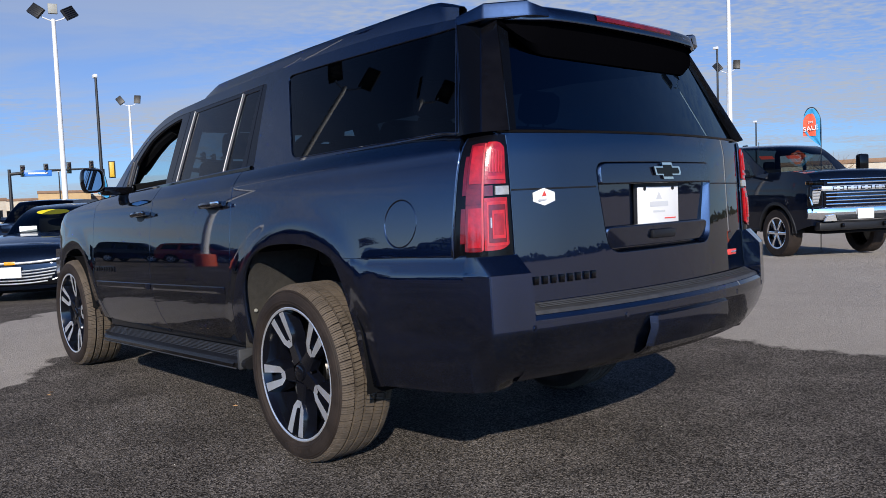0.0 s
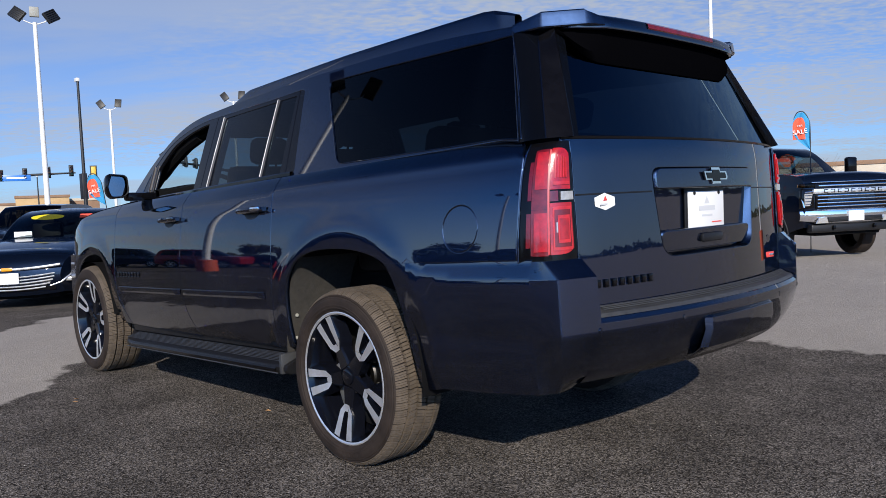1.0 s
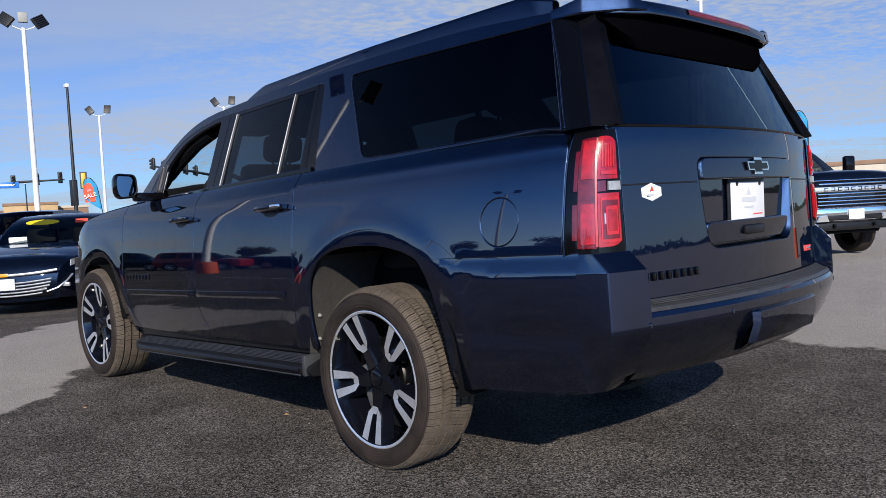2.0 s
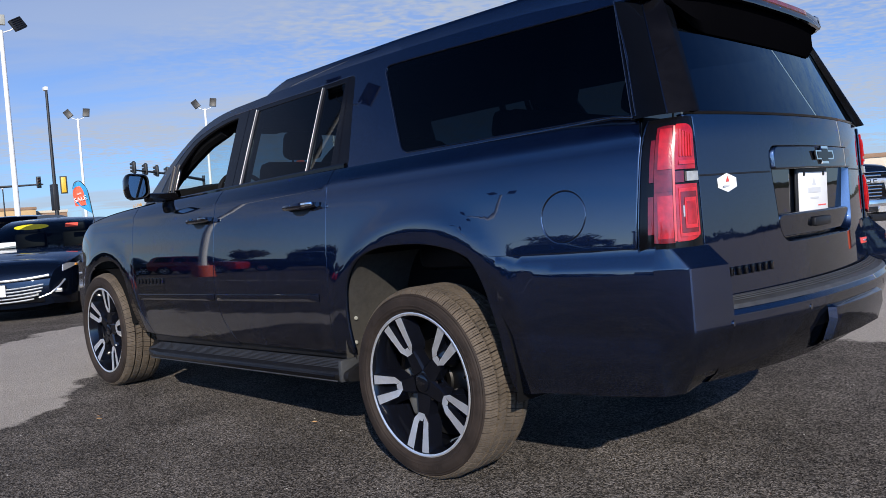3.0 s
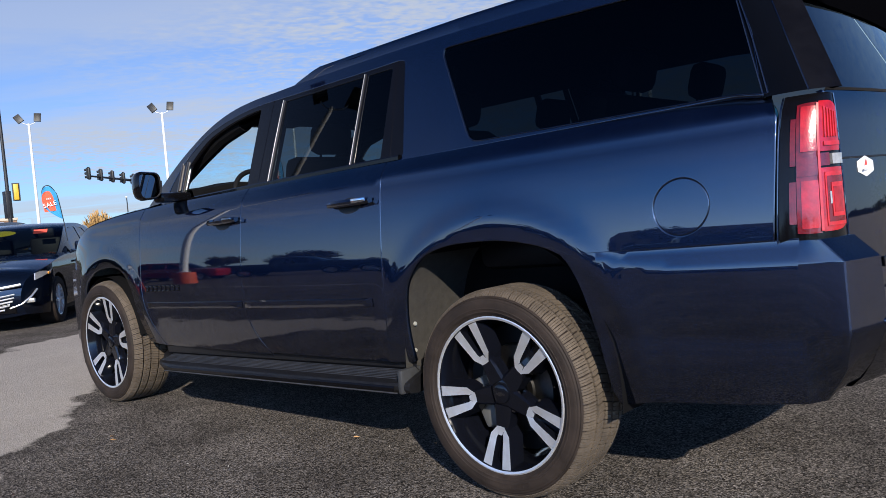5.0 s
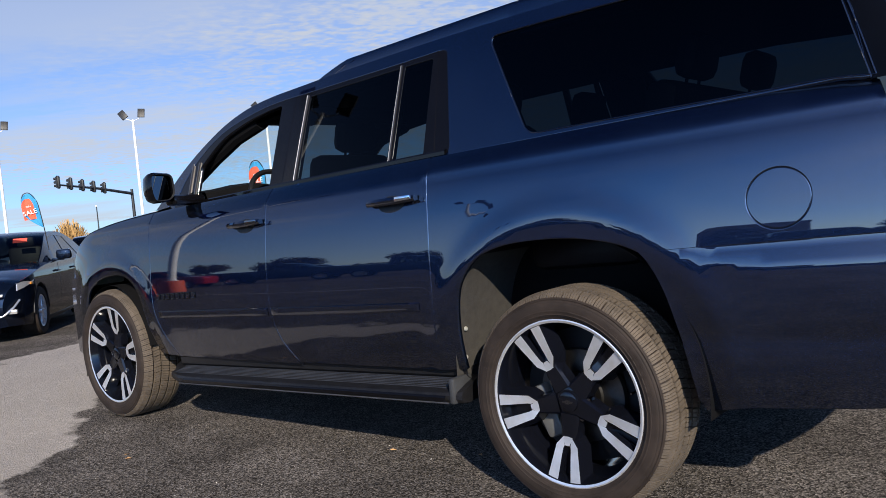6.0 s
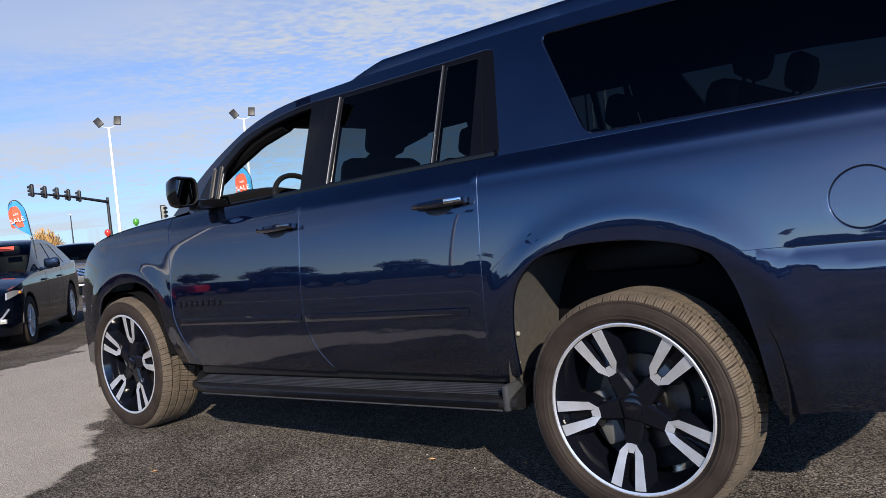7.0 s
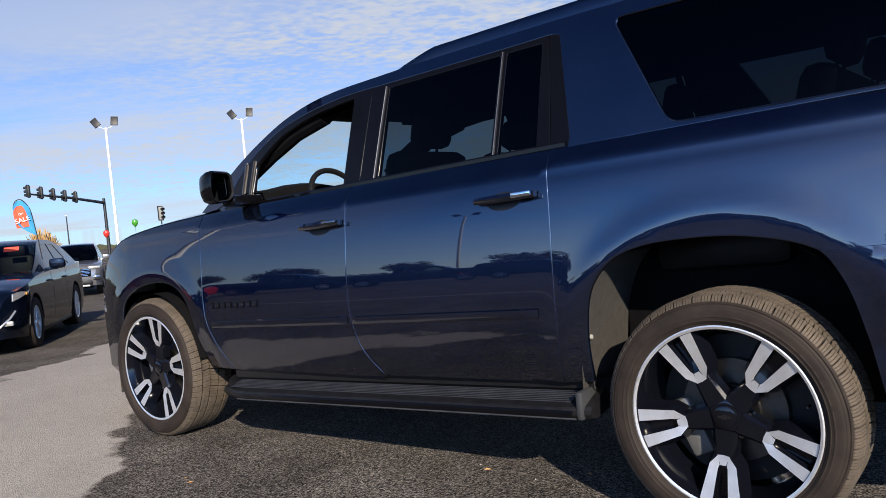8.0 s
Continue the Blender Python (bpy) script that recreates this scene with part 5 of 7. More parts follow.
# ---- wheels ----
def wheel(name, x, side, turn):
    """A 22 inch wheel with five split spokes; axis along y."""
    root = new(name)
    root.parent = suv
    root["label"] = "black alloy wheel with five machined split spokes"
    root.matrix_basis = pose(x, 0.868 * side, 0.402, -90 if side > 0 else 90, 0, 0)      # local z points outward
    R, W = 0.4055, 0.1425
    prof = [(0.288, -0.115), (0.292, -0.128), (0.305, -0.137), (0.335, -0.1425), (0.365, -0.138), (0.385, -0.126), (0.388, -0.112), (0.3905, -0.08), (0.3915, 0.0), (0.3905, 0.08), (0.388, 0.112), (0.381, 0.126), (0.376, 0.1325), (0.374, 0.1355), (0.371, 0.1355), (0.369, 0.1345), (0.3665, 0.1385), (0.362, 0.1405), (0.3585, 0.1405), (0.357, 0.1415), (0.346, 0.1430), (0.330, 0.1430), (0.3285, 0.1440), (0.3245, 0.1438), (0.3235, 0.1425), (0.315, 0.1408), (0.3135, 0.1418), (0.311, 0.1412), (0.310, 0.1395), (0.305, 0.137), (0.303, 0.133), (0.295, 0.131), (0.289, 0.126), (0.287, 0.115)]
    prof = [(R - (R - r) * (0.905 if h > 0 else 1.0), h) for r, h in prof]
    part("tyre", Geo().lathe(prof, 96), RUBBER, root, "black road tyre, dusty")
    # raised bars where the sidewall is lettered
    if side > 0:
        for a0 in (35, 155, 275):
            for k in range(9):
                lt = Geo().box((0.3435, 0, 0.1432), (0.016, 0.006 if k % 3 else 0.014, 0.0018), 0.0, Matrix.Rotation(radians(turn + a0 + 5.2 * k), 4, "Z"))
                part("sidewall_bar", lt, RUBBER, root)
    # shoulder blocks and inner ribs, each pitch cut by fine sipes
    ribs = [(-0.129, -0.083), (-0.070, -0.033), (-0.021, 0.021), (0.033, 0.070), (0.083, 0.129)]
    tg = Geo()
    pitches = 76
    for q, (h0, h1) in enumerate(ribs):
        cuts = ((0.0, 0.25), (0.30, 0.55), (0.60, 0.85)) if q in (0, 4) else ((0.0, 0.40), (0.46, 0.86))
        sk = (0.016 if q < 2 else -0.016) if q != 2 else 0.020
        for i in range(pitches):
            stretch = 1.0 + 0.05 * math.sin(2.4 * i)
            for c0, c1 in cuts:
                a0 = 2 * math.pi * (i + 0.37 * q + c0 * stretch) / pitches
                a1 = 2 * math.pi * (i + 0.37 * q + c1 * stretch) / pitches
                pts = []
                for low in (True, False):
                    for a, h in ((a0, h0), (a1, h0), (a1, h1), (a0, h1)):
                        outer = (q == 0 and h == h0) or (q == 4 and h == h1)
                        r2 = 0.388 if low else R
                        if outer:
                            r2 = 0.368 if low else 0.384
                        ang = a + sk * (1 if h == h1 else 0)
                        pts.append((r2 * math.cos(ang), r2 * math.sin(ang), h))
                if q in (0, 4):
                    # the shoulder blocks roll over the edge
                    hm = h0 + 0.016 if q == 0 else h1 - 0.016
                    f = abs((hm - h0) / (h1 - h0))
                    mid = [((R - 0.0085) * math.cos(a + sk * f), (R - 0.0085) * math.sin(a + sk * f), hm) for a in (a0, a1)]
                    tg.add(pts + mid, [[4, 5, 9, 8], [8, 9, 6, 7], [0, 1, 5, 4], [1, 2, 6, 9, 5], [2, 3, 7, 6], [3, 0, 4, 8, 7]])
                else:
                    tg.add(pts, [[4, 5, 6, 7], [0, 1, 5, 4], [1, 2, 6, 5], [2, 3, 7, 6], [3, 0, 4, 7]])
    part("tread", tg, TREAD, root, "dusty brown tyre tread", sharp=20)
    rim = Geo()
    rim.lathe([(0.300, 0.118), (0.3045, 0.124), (0.304, 0.130), (0.2995, 0.1315), (0.2915, 0.1285)], 96)
    rm = part("rim", rim, MACHINED, root, "bright machined rim lip")
    part("barrel", Geo().lathe([(0.292, 0.1285), (0.285, 0.112), (0.272, 0.07), (0.262, 0.0), (0.264, -0.10), (0.285, -0.12)], 72), RIM_BLACK, root, "black rim barrel")
    for k in range(5):
        m = Matrix.Rotation(radians(turn + 72 * k), 4, "Z") @ Matrix.Diagonal((1.037, 1.037, 1.0, 1.0))
        # black stem out of the hub
        stem = Geo()
        rows = []
        for r, w, h in ((0.045, 0.040, 0.098), (0.09, 0.034, 0.097), (0.128, 0.029, 0.0975), (0.150, 0.026, 0.0985)):
            rows.append([m @ Vector(p) for p in ((r, -w - 0.006, h - 0.05), (r, -w, h - 0.008), (r, -w * 0.75, h), (r, w * 0.75, h), (r, w, h - 0.008), (r, w + 0.006, h - 0.05))])
        part("spoke_stem", stem.grid(rows, flip=True), RIM_BLACK, root)
        # the split fork: bright machined faces on black flanks
        face, flankg = Geo(), Geo()

        def top_h(r):
            return 0.1015 + 0.022 * min(1, max(0, (r - 0.13) / 0.15))
        for sg in (1, -1):
            pts_o = [(0.126, -0.018), (0.156, -0.043), (0.20, -0.0515), (0.235, -0.0585), (0.285, -0.068)]
            pts_i = [(0.157, -0.010), (0.168, -0.0135), (0.205, -0.017), (0.24, -0.020), (0.287, -0.0245)]
            tops, outs, ins = [], [], []
            for (ro, wo), (ri, wi) in zip(pts_o, pts_i):
                hh = top_h(ro)
                a, b = m @ Vector((ro, sg * (wo + 0.0015), hh)), m @ Vector((ri, sg * (wi - 0.0015), hh))
                tops.append([a, b])
                outs.append([m @ Vector((ro, sg * (wo - 0.018), hh - 0.06)), m @ Vector((ro, sg * wo, hh - 0.003)), a])
                ins.append([b, m @ Vector((ri, sg * wi, hh - 0.003)), m @ Vector((ri, sg * wi, hh - 0.03))])
            face.grid(tops, flip=sg > 0)
            flankg.grid(outs, flip=sg > 0).grid(ins, flip=sg > 0)
        bridge = [[m @ Vector(p) for p in ((0.126, -0.0195, 0.1010), (0.157, -0.0085, 0.1035))], [m @ Vector(p) for p in ((0.124, 0.0, 0.1010), (0.157, 0.0, 0.1035))], [m @ Vector(p) for p in ((0.126, 0.0195, 0.1010), (0.157, 0.0085, 0.1035))]]
        face.grid(bridge, flip=True)
        spk = part("spoke", flankg, RIM_BLACK, root, "black split spoke", sharp=30)
        part("machined_face", face, MACHINED, spk, "bright machined spoke face", sharp=30)
        pocket = Geo().grid([[m @ Vector(p) for p in ((0.156, -0.012, 0.094), (0.156, 0.012, 0.094))], [m @ Vector(p) for p in ((0.2, -0.019, 0.078), (0.2, 0.019, 0.078))], [m @ Vector(p) for p in ((0.275, -0.026, 0.082), (0.275, 0.026, 0.082))]], flip=True)
        part("spoke_pocket", pocket, RIM_BLACK, root)
    part("hub_cap", Geo().lathe([(0.0, 0.106), (0.03, 0.106), (0.036, 0.103), (0.038, 0.095), (0.052, 0.094), (0.062, 0.088), (0.066, 0.04)], 40), RIM_BLACK, root, "gloss black centre cap")
    emb = Geo().prism([(a * 0.24, b * 0.24) for a, b in cross], 0.1062, 0.1075)
    part("cap_emblem", emb, DARK_CHROME, root, "small cross emblem")
    for k in range(6):
        a = radians(turn + 30 + 60 * k)
        part("lug_nut", Geo().lathe([(0, 0.090), (0.009, 0.089), (0.011, 0.084), (0.011, 0.06)], 8, Matrix.Translation((0.076 * math.cos(a), 0.076 * math.sin(a), 0.0))), DARK_CHROME, root)
    part("brake_disc", Geo().lathe([(0.06, 0.012), (0.085, 0.012), (0.09, 0.002), (0.172, 0.002), (0.174, -0.02), (0.09, -0.02)], 48), STEEL, root, "steel brake disc")
    part("brake_back", Geo().lathe([(0.0, -0.03), (0.25, -0.03)], 32), SATIN_BLACK, root, "dark brake shield")
    ca = Geo().box((0, 0, 0), (0.08, 0.20, 0.075), 0.015, Matrix.Rotation(radians(25), 4, "Z") @ Matrix.Translation((0.155, 0, 0.0)))
    part("brake_caliper", ca, GREY_CAST, root, "grey brake caliper")
    part("valve", Geo().lathe([(0, 0.03), (0.004, 0.03), (0.004, 0.0)], 8, Matrix.Rotation(radians(turn + 36), 4, "Z") @ Matrix.Translation((0.262, 0, 0.085))), DARK_CHROME, root)
    return root


wheel("wheel", 0.017, 1, 156)
wheel("wheel", 3.302, 1, 187)
wheel("wheel", 0.017, -1, 20)
wheel("wheel", 3.302, -1, 50)

# ---- under and inside ----
bpart("underbody", Geo().box((1.4, 0, 0.50), (4.9, 1.06, 0.14), 0.03).box((1.45, 0, 0.47), (2.0, 1.75, 0.06), 0.01).box((-0.85, 0, 0.52), (0.6, 1.5, 0.14), 0.03), TRIM_AND_SHADE, label="dark underbody")
bpart("axle", Geo().tube([(0, -0.72, 0.41), (0, 0.72, 0.41)], 0.045, 12).lathe([(0.0, -0.1), (0.12, -0.07), (0.14, 0), (0.12, 0.07), (0, 0.1)], 20, pose(0, 0, 0.41, 90, 0, 0)), SATIN_BLACK, label="rear axle")
bpart("cabin_floor", Geo().box((1.62, 0, 0.66), (2.0, 1.7, 0.05), 0.01), TRIM_AND_SHADE, label="dark carpet floor")
bpart("cargo_floor", Geo().box((-0.25, 0, 0.66), (1.72, 1.1, 0.05), 0.01), TRIM_AND_SHADE, label="dark cargo floor")
bpart("bulkhead", Geo().box((2.68, 0, 0.98), (0.05, 1.72, 0.66), 0.01), TRIM_AND_SHADE)
dash = Geo()
rows = []
for y in [-0.76 + 1.52 * i / 12 for i in range(13)]:
    h = 0.045 * bell(y - 0.40, 0.22)
    rows.append([(2.95, y, 1.36), (2.75, y, 1.425 + h * 0.4), (2.58, y, 1.445 + h), (2.46, y, 1.43 + h), (2.42, y, 1.34), (2.46, y, 1.0), (2.5, y, 0.75)])
bpart("dashboard", dash.grid(rows, flip=True), TRIM_AND_SHADE, label="dark dashboard")
sw_c = Vector((2.25, 0.40, 1.355))
tilt = Matrix.Translation(sw_c) @ Matrix.Rotation(radians(-66), 4, "Y")
ringp = [tilt @ Vector((0.188 * math.cos(a * math.pi / 20), 0.188 * math.sin(a * math.pi / 20), 0)) for a in range(40)]
stw = bpart("steering_wheel", Geo().tube(ringp, 0.0155, 10, closed=True), SEAT, label="black leather steering wheel")
bpart("wheel_boss", Geo().box((0, 0, 0), (0.12, 0.17, 0.05), 0.02, tilt).box((0, 0.13, 0), (0.04, 0.11, 0.02), 0.006, tilt).box((0, -0.13, 0), (0.04, 0.11, 0.02), 0.006, tilt), SEAT, stw)


def seat(x, y, w):
    root = bpart("seat", Geo().box((x + 0.22, y, 0.93), (0.50, w, 0.16), 0.05), SEAT, label="black leather seat")
    m = Matrix.Translation((x - 0.02, y, 0.98)) @ Matrix.Rotation(radians(-14), 4, "Y")
    bpart("seat_back", Geo().box((0, 0, 0.26), (0.14, w * 0.98, 0.58), 0.05, m), SEAT, root)
    for dy in ((0,) if w < 0.7 else (-w * 0.27, w * 0.27)):
        bpart("headrest", Geo().box((-0.005, dy, 0.65), (0.10, 0.26, 0.17), 0.045, m).tube([m @ Vector((0, dy - 0.06, 0.5)), m @ Vector((0, dy - 0.06, 0.62))], 0.007, 8).tube([m @ Vector((0, dy + 0.06, 0.5)), m @ Vector((0, dy + 0.06, 0.62))], 0.007, 8), SEAT, root)
    return root


for s_ in (1, -1):
    rows = []
    for x, zt in ((2.74, 1.585), (2.58, 1.680), (2.37, 1.772), (2.15, 1.83), (1.93, 1.85), (1.685, 1.856), (1.3, 1.86), (0.5, 1.86), (-0.3, 1.84), (-0.8, 1.80)):
        yy = cabin_y(x, zt) - 0.03
        rows.append([(x, yy * s_, zt - 0.075), (x, (yy - 0.03) * s_, zt - 0.085), (x, (yy - 0.10) * s_, zt - 0.055), (x, (yy - 0.14) * s_, zt - 0.01)])
    bpart("roof_rail_lining", Geo().grid(rows, flip=s_ > 0), TRIM_AND_SHADE, label="dark lining of the roof edge")
    bpart("pillar_lining", Geo().tube([(2.93, (cabin_y(2.93, 1.4) - 0.065) * s_, 1.38), (2.72, (cabin_y(2.72, 1.56) - 0.07) * s_, 1.545), (2.54, (cabin_y(2.54, 1.67) - 0.075) * s_, 1.645), (2.33, (cabin_y(2.33, 1.75) - 0.08) * s_, 1.735), (2.1, (cabin_y(2.1, 1.8) - 0.08) * s_, 1.785)], 0.05, 10), TRIM_AND_SHADE)
    bpart("pillar_lining", Geo().tube([(1.70, (cabin_y(1.7, 1.38) - 0.07) * s_, 1.38), (1.70, (cabin_y(1.7, 1.78) - 0.07) * s_, 1.78)], 0.05, 8), TRIM_AND_SHADE)
bpart("screen_header", Geo().box((2.10, 0, 1.825), (0.20, 1.16, 0.08), 0.03), TRIM_AND_SHADE, label="dark windscreen header")
for yv in (0.36, -0.36):
    bpart("sun_visor", Geo().box((2.12, yv, 1.79), (0.20, 0.42, 0.02), 0.008), TRIM_AND_SHADE)
seat(1.74, 0.40, 0.54)
seat(1.74, -0.40, 0.54)
seat(0.78, 0.40, 0.56)
seat(0.78, -0.40, 0.56)
seat(-0.12, 0.0, 1.3)
for s in (1, -1):
    # rear pillar linings
    bpart("pillar_lining", Geo().box((0.46, 0.70 * s, 1.58), (0.14, 0.03, 0.36), 0.01, Matrix.Translation((0, 0.70 * s, 1.58)) @ Matrix.Rotation(radians(18 * s), 4, "X") @ Matrix.Translation((0, -0.70 * s, -1.58))), TRIM_AND_SHADE)

# ---- mirrors ----
for s in (1, -1):
    hs = Geo()
    cx, cy, cz = 2.40, 1.052, 1.468
    rows = []
    for k, (dx, sc) in enumerate(((0.0, 0.90), (0.015, 1.0), (0.055, 0.99), (0.10, 0.86), (0.13, 0.62), (0.145, 0.30))):
        pts = rounded([(0.088, 0.082), (-0.085, 0.072), (-0.092, -0.045), (-0.055, -0.080), (0.070, -0.088), (0.095, -0.02)], 0.04, 4)
        rows.append([(cx + dx, (cy + 0.80 * p[0] * sc), cz + p[1] * sc) for p in pts])
    hs.grid(rows, close_v=True)
    n_ = len(rows[0])
    hs.f.append([len(hs.v) - n_ + i for i in range(n_)])
    if s < 0:
        hs = mirrored(hs)
    mir = bpart("mirror", hs, GLOSS_BLACK, label="black door mirror")
    rim_g = Geo()
    pts0 = rows[0]
    rim_g.grid([rows[0], [(cx + 0.012, cy + (p[1] - cy) * 0.93, cz + (p[2] - cz) * 0.93) for p in pts0]], close_v=True, flip=True)
    bpart("mirror_rim", rim_g if s > 0 else mirrored(rim_g), SATIN_BLACK, mir)
    gl = Geo()
    gl.v = [Vector((cx + 0.040 + 0.07 * (p[1] - cy), cy + (p[1] - cy) * 0.94, cz + (p[2] - cz) * 0.94)) for p in pts0]
    gl.f = [list(range(len(gl.v)))[::-1]]
    bpart("mirror_glass", gl if s > 0 else mirrored(gl), MIRROR, mir, "mirror glass")
    arm = Geo().box((2.46, 0.89, 1.395), (0.10, 0.20, 0.055), 0.018)
    bpart("mirror_arm", arm if s > 0 else mirrored(arm), GLOSS_BLACK, mir)

# ---- other vehicles ----
def small_wheel(root, x, y, r, width, rim_mat, spokes):
    side = 1 if y > 0 else -1
    w = new("wheel")
    w.parent = root
    w["label"] = "black tyre on a bright alloy wheel" if rim_mat is not RIM_BLACK else "black tyre on a dark wheel"
    w.matrix_basis = pose(x, y, r, -90 if side > 0 else 90, 0, 0)
    h = width / 2
    rr = r * 0.66
    part("tyre", Geo().lathe([(rr, -h * 0.8), (rr * 1.08, -h), (r * 0.95, -h), (r, -h * 0.8), (r, h * 0.8), (r * 0.95, h), (rr * 1.08, h), (rr, h * 0.85)], 40), RUBBER, w)
    part("rim", Geo().lathe([(rr, h * 0.85), (rr * 1.01, h * 0.92), (rr * 0.93, h * 0.86), (rr * 0.9, 0.0)], 40), rim_mat, w)
    part("barrel", Geo().lathe([(rr * 0.92, h * 0.2), (0.0, h * 0.15)], 32), RIM_BLACK, w)
    sg = Geo()
    for k in range(spokes):
        m = Matrix.Rotation(2 * math.pi * k / spokes, 4, "Z")
        sg.box((rr * 0.5, 0, h * 0.75), (rr * 0.92, rr * 1.1 / spokes, h * 0.25), 0.006, m)
    part("spokes", sg, rim_mat, w)
    part("hub", Geo().lathe([(0, h * 0.95), (rr * 0.2, h * 0.93), (rr * 0.24, h * 0.7)], 20), rim_mat, w)


def vehicle(name, label, sp):
    """A parked car: side skins with real arches and window openings, one skin over nose, bonnet and tail, cabin, glass, wheels and lamps."""
    root = thing(name, label, "car")
    W, wb, R = sp["W"], sp["wb"], sp["R"]
    top = [Vector(p) for p in spline(sp["top"], 4)]              # tail bottom, over the body, to nose bottom
    xa, xb = min(p.x for p in top), max(p.x for p in top)
    zl, zh = sp["sill"], max(p.y for p in top)
    zm = zl + (zh - zl) * 0.55

    def half(x, z):
        y = W - 0.07 * ((z - zm) / (zh - zl) * 1.6) ** 2 * (1 if z > zm else 0.7)
        y -= sp.get("nose", 0.22) * max(0, (x - (xb - 0.75)) / 0.75) ** 2.2
        y -= sp.get("tail", 0.14) * max(0, ((xa + 0.6) - x) / 0.6) ** 2.2
        return y

    def smap(x, z):
        return (x, half(x, z), z)

    ra = R * 1.16
    outl = [Vector(p) for p in top]

    def arch(cx):
        return [Vector((cx + ra * math.cos(a), R * 1.02 + ra * math.sin(a))) for a in [math.pi * (0.0 + k / 16) for k in range(17)] if R * 1.02 + ra * math.sin(a) > zl - 1]
    low = []
    for cx in (wb, 0.0):
        pts = arch(cx)
        low += [Vector((cx + ra, zl))] + pts + [Vector((cx - ra, zl))]
    outline = outl + low
    skin = sheet(outline, smap, (0, 1, 0), step=0.09, gap=0.0, lip=0.015)
    cab = [Vector(p) for p in spline(sp["cab"], 4)]               # rear base, roof, cowl
    belt = sp["belt"]

    def cmap(x, z):
        k = (z - belt)
        y = half(min(max(x, 0.2), wb - 0.2), belt) - 0.035 - sp.get("tumble", 0.38) * k
        y -= 0.10 * max(0, (x - sp["cab"][-1][0] + 0.7) / 0.7) ** 2
        return (x, y, z)

    cab_out = cab
    for s in (1, -1):
        fx = (lambda q: q) if s > 0 else mirrored
        part("body_side", fx(skin), sp["paint"], root)
        part("cabin_side", fx(sheet(cab_out, cmap, (0, 1, 0.3), [rounded(w, 0.03, 3) for w in sp["windows"]], 0.12, gap=0, lip=0.02)), sp["paint"], root)
        for w in sp["windows"]:
            part("side_window", fx(sheet(rounded(w, 0.03, 3), lambda u, v: (u, cmap(u, v)[1] - 0.008, v), (0, 1, 0.3), step=0.15, gap=-0.002, lip=0.003)), sp.get("side_glass", DIM), root)
        for dx in sp["cuts"]:
            rows = []
            for k in range(13):
                z = zl + 0.12 + (belt - zl - 0.12) * k / 12
                rows.append([(dx - 0.004, s * (half(dx, z) + 0.0005), z), (dx - 0.003, s * (half(dx, z) + 0.0015), z), (dx + 0.003, s * (half(dx, z) + 0.0015), z), (dx + 0.004, s * (half(dx, z) + 0.0005), z)])
            part("door_seam", Geo().grid(rows, flip=s < 0), SATIN_BLACK, root)
            hz = belt - 0.13
            part("door_handle", Geo().box((dx + 0.14, s * (half(dx, hz) + 0.022), hz), (0.2, 0.03, 0.03), 0.01), sp["handle"], root)
        mx = sp["cab"][-1][0] - sp.get("mirror_back", 0.62)
        mir = part("mirror", Geo().box((mx, s * (half(mx, belt) + sp.get("mirror_out", 0.10)), belt + sp.get("mirror_up", 0.10)), sp.get("mirror_size", (0.12, 0.22, 0.15)), 0.04).box((mx, s * (half(mx, belt) - 0.08 + sp.get("mirror_out", 0.10) / 2), belt + 0.03 + 0.4 * (sp.get("mirror_up", 0.10) - 0.10)), (0.06, 0.16 + sp.get("mirror_out", 0.10), 0.04), 0.01), sp["mirror"], root)
        for cx in (0.0, wb):
            small_wheel(root, cx, s * (W - sp["tw"] / 2 - 0.005), R, sp["tw"], sp["rim"], sp["spokes"])
            lin = Geo().lathe([(ra * 0.99, -0.28), (ra * 0.99, -0.01), (ra * 1.01, -0.005)], 20, pose(cx, s * (W - 0.0), R * 1.02, -90 if s > 0 else 90, 0, 0), 0 if s < 0 else 180, 180 if s < 0 else 360)
            part("arch_liner", lin, SATIN_BLACK, root)
            if sp.get("arch_trim"):
                ag = Geo()
                rows = []
                for k in range(21):
                    a = math.pi * k / 20
                    rows.append([(cx + q * math.cos(a), s * (half(cx + q * math.cos(a), R * 1.02 + q * math.sin(a)) + o), R * 1.02 + q * math.sin(a)) for q, o in ((ra, 0.0), (ra + 0.005, 0.015), (ra + 0.05, 0.013), (ra + 0.06, 0.0))])
                part("arch_trim", ag.grid(rows, flip=s > 0), SATIN_BLACK, root)
        part("sill_trim", Geo().box((wb / 2, s * (half(wb / 2, zl) - 0.02), zl), (wb - 2 * ra, 0.05, 0.07), 0.015), SATIN_BLACK, root)
    # skin across the car
    rows = []
    for i, p in enumerate(top):
        t0, t1 = top[max(i - 1, 0)], top[min(i + 1, len(top) - 1)]
        n2 = Vector((-(t1 - t0).y, (t1 - t0).x)).normalized()
        y = half(p.x, p.y)
        crown = sp.get("crown", 0.05) * (1.6 if p.x > xb - 0.3 else 1.0)
        rows.append([(p.x + n2.x * crown * (1 - t * t), y * t, p.y + n2.y * crown * (1 - abs(t) ** 3)) for t in [k / 8 for k in range(-8, 9)]])
    part("body_top", Geo().grid(rows, flip=False), sp["paint"], root)
    rows = []
    for p in cab:
        y = cmap(p.x, p.y)[1]
        rows.append([(p.x, y * t, p.y + 0.03 * (1 - t * t)) for t in [k / 8 for k in range(-8, 9)]])
    h0, h1 = sp["header"]
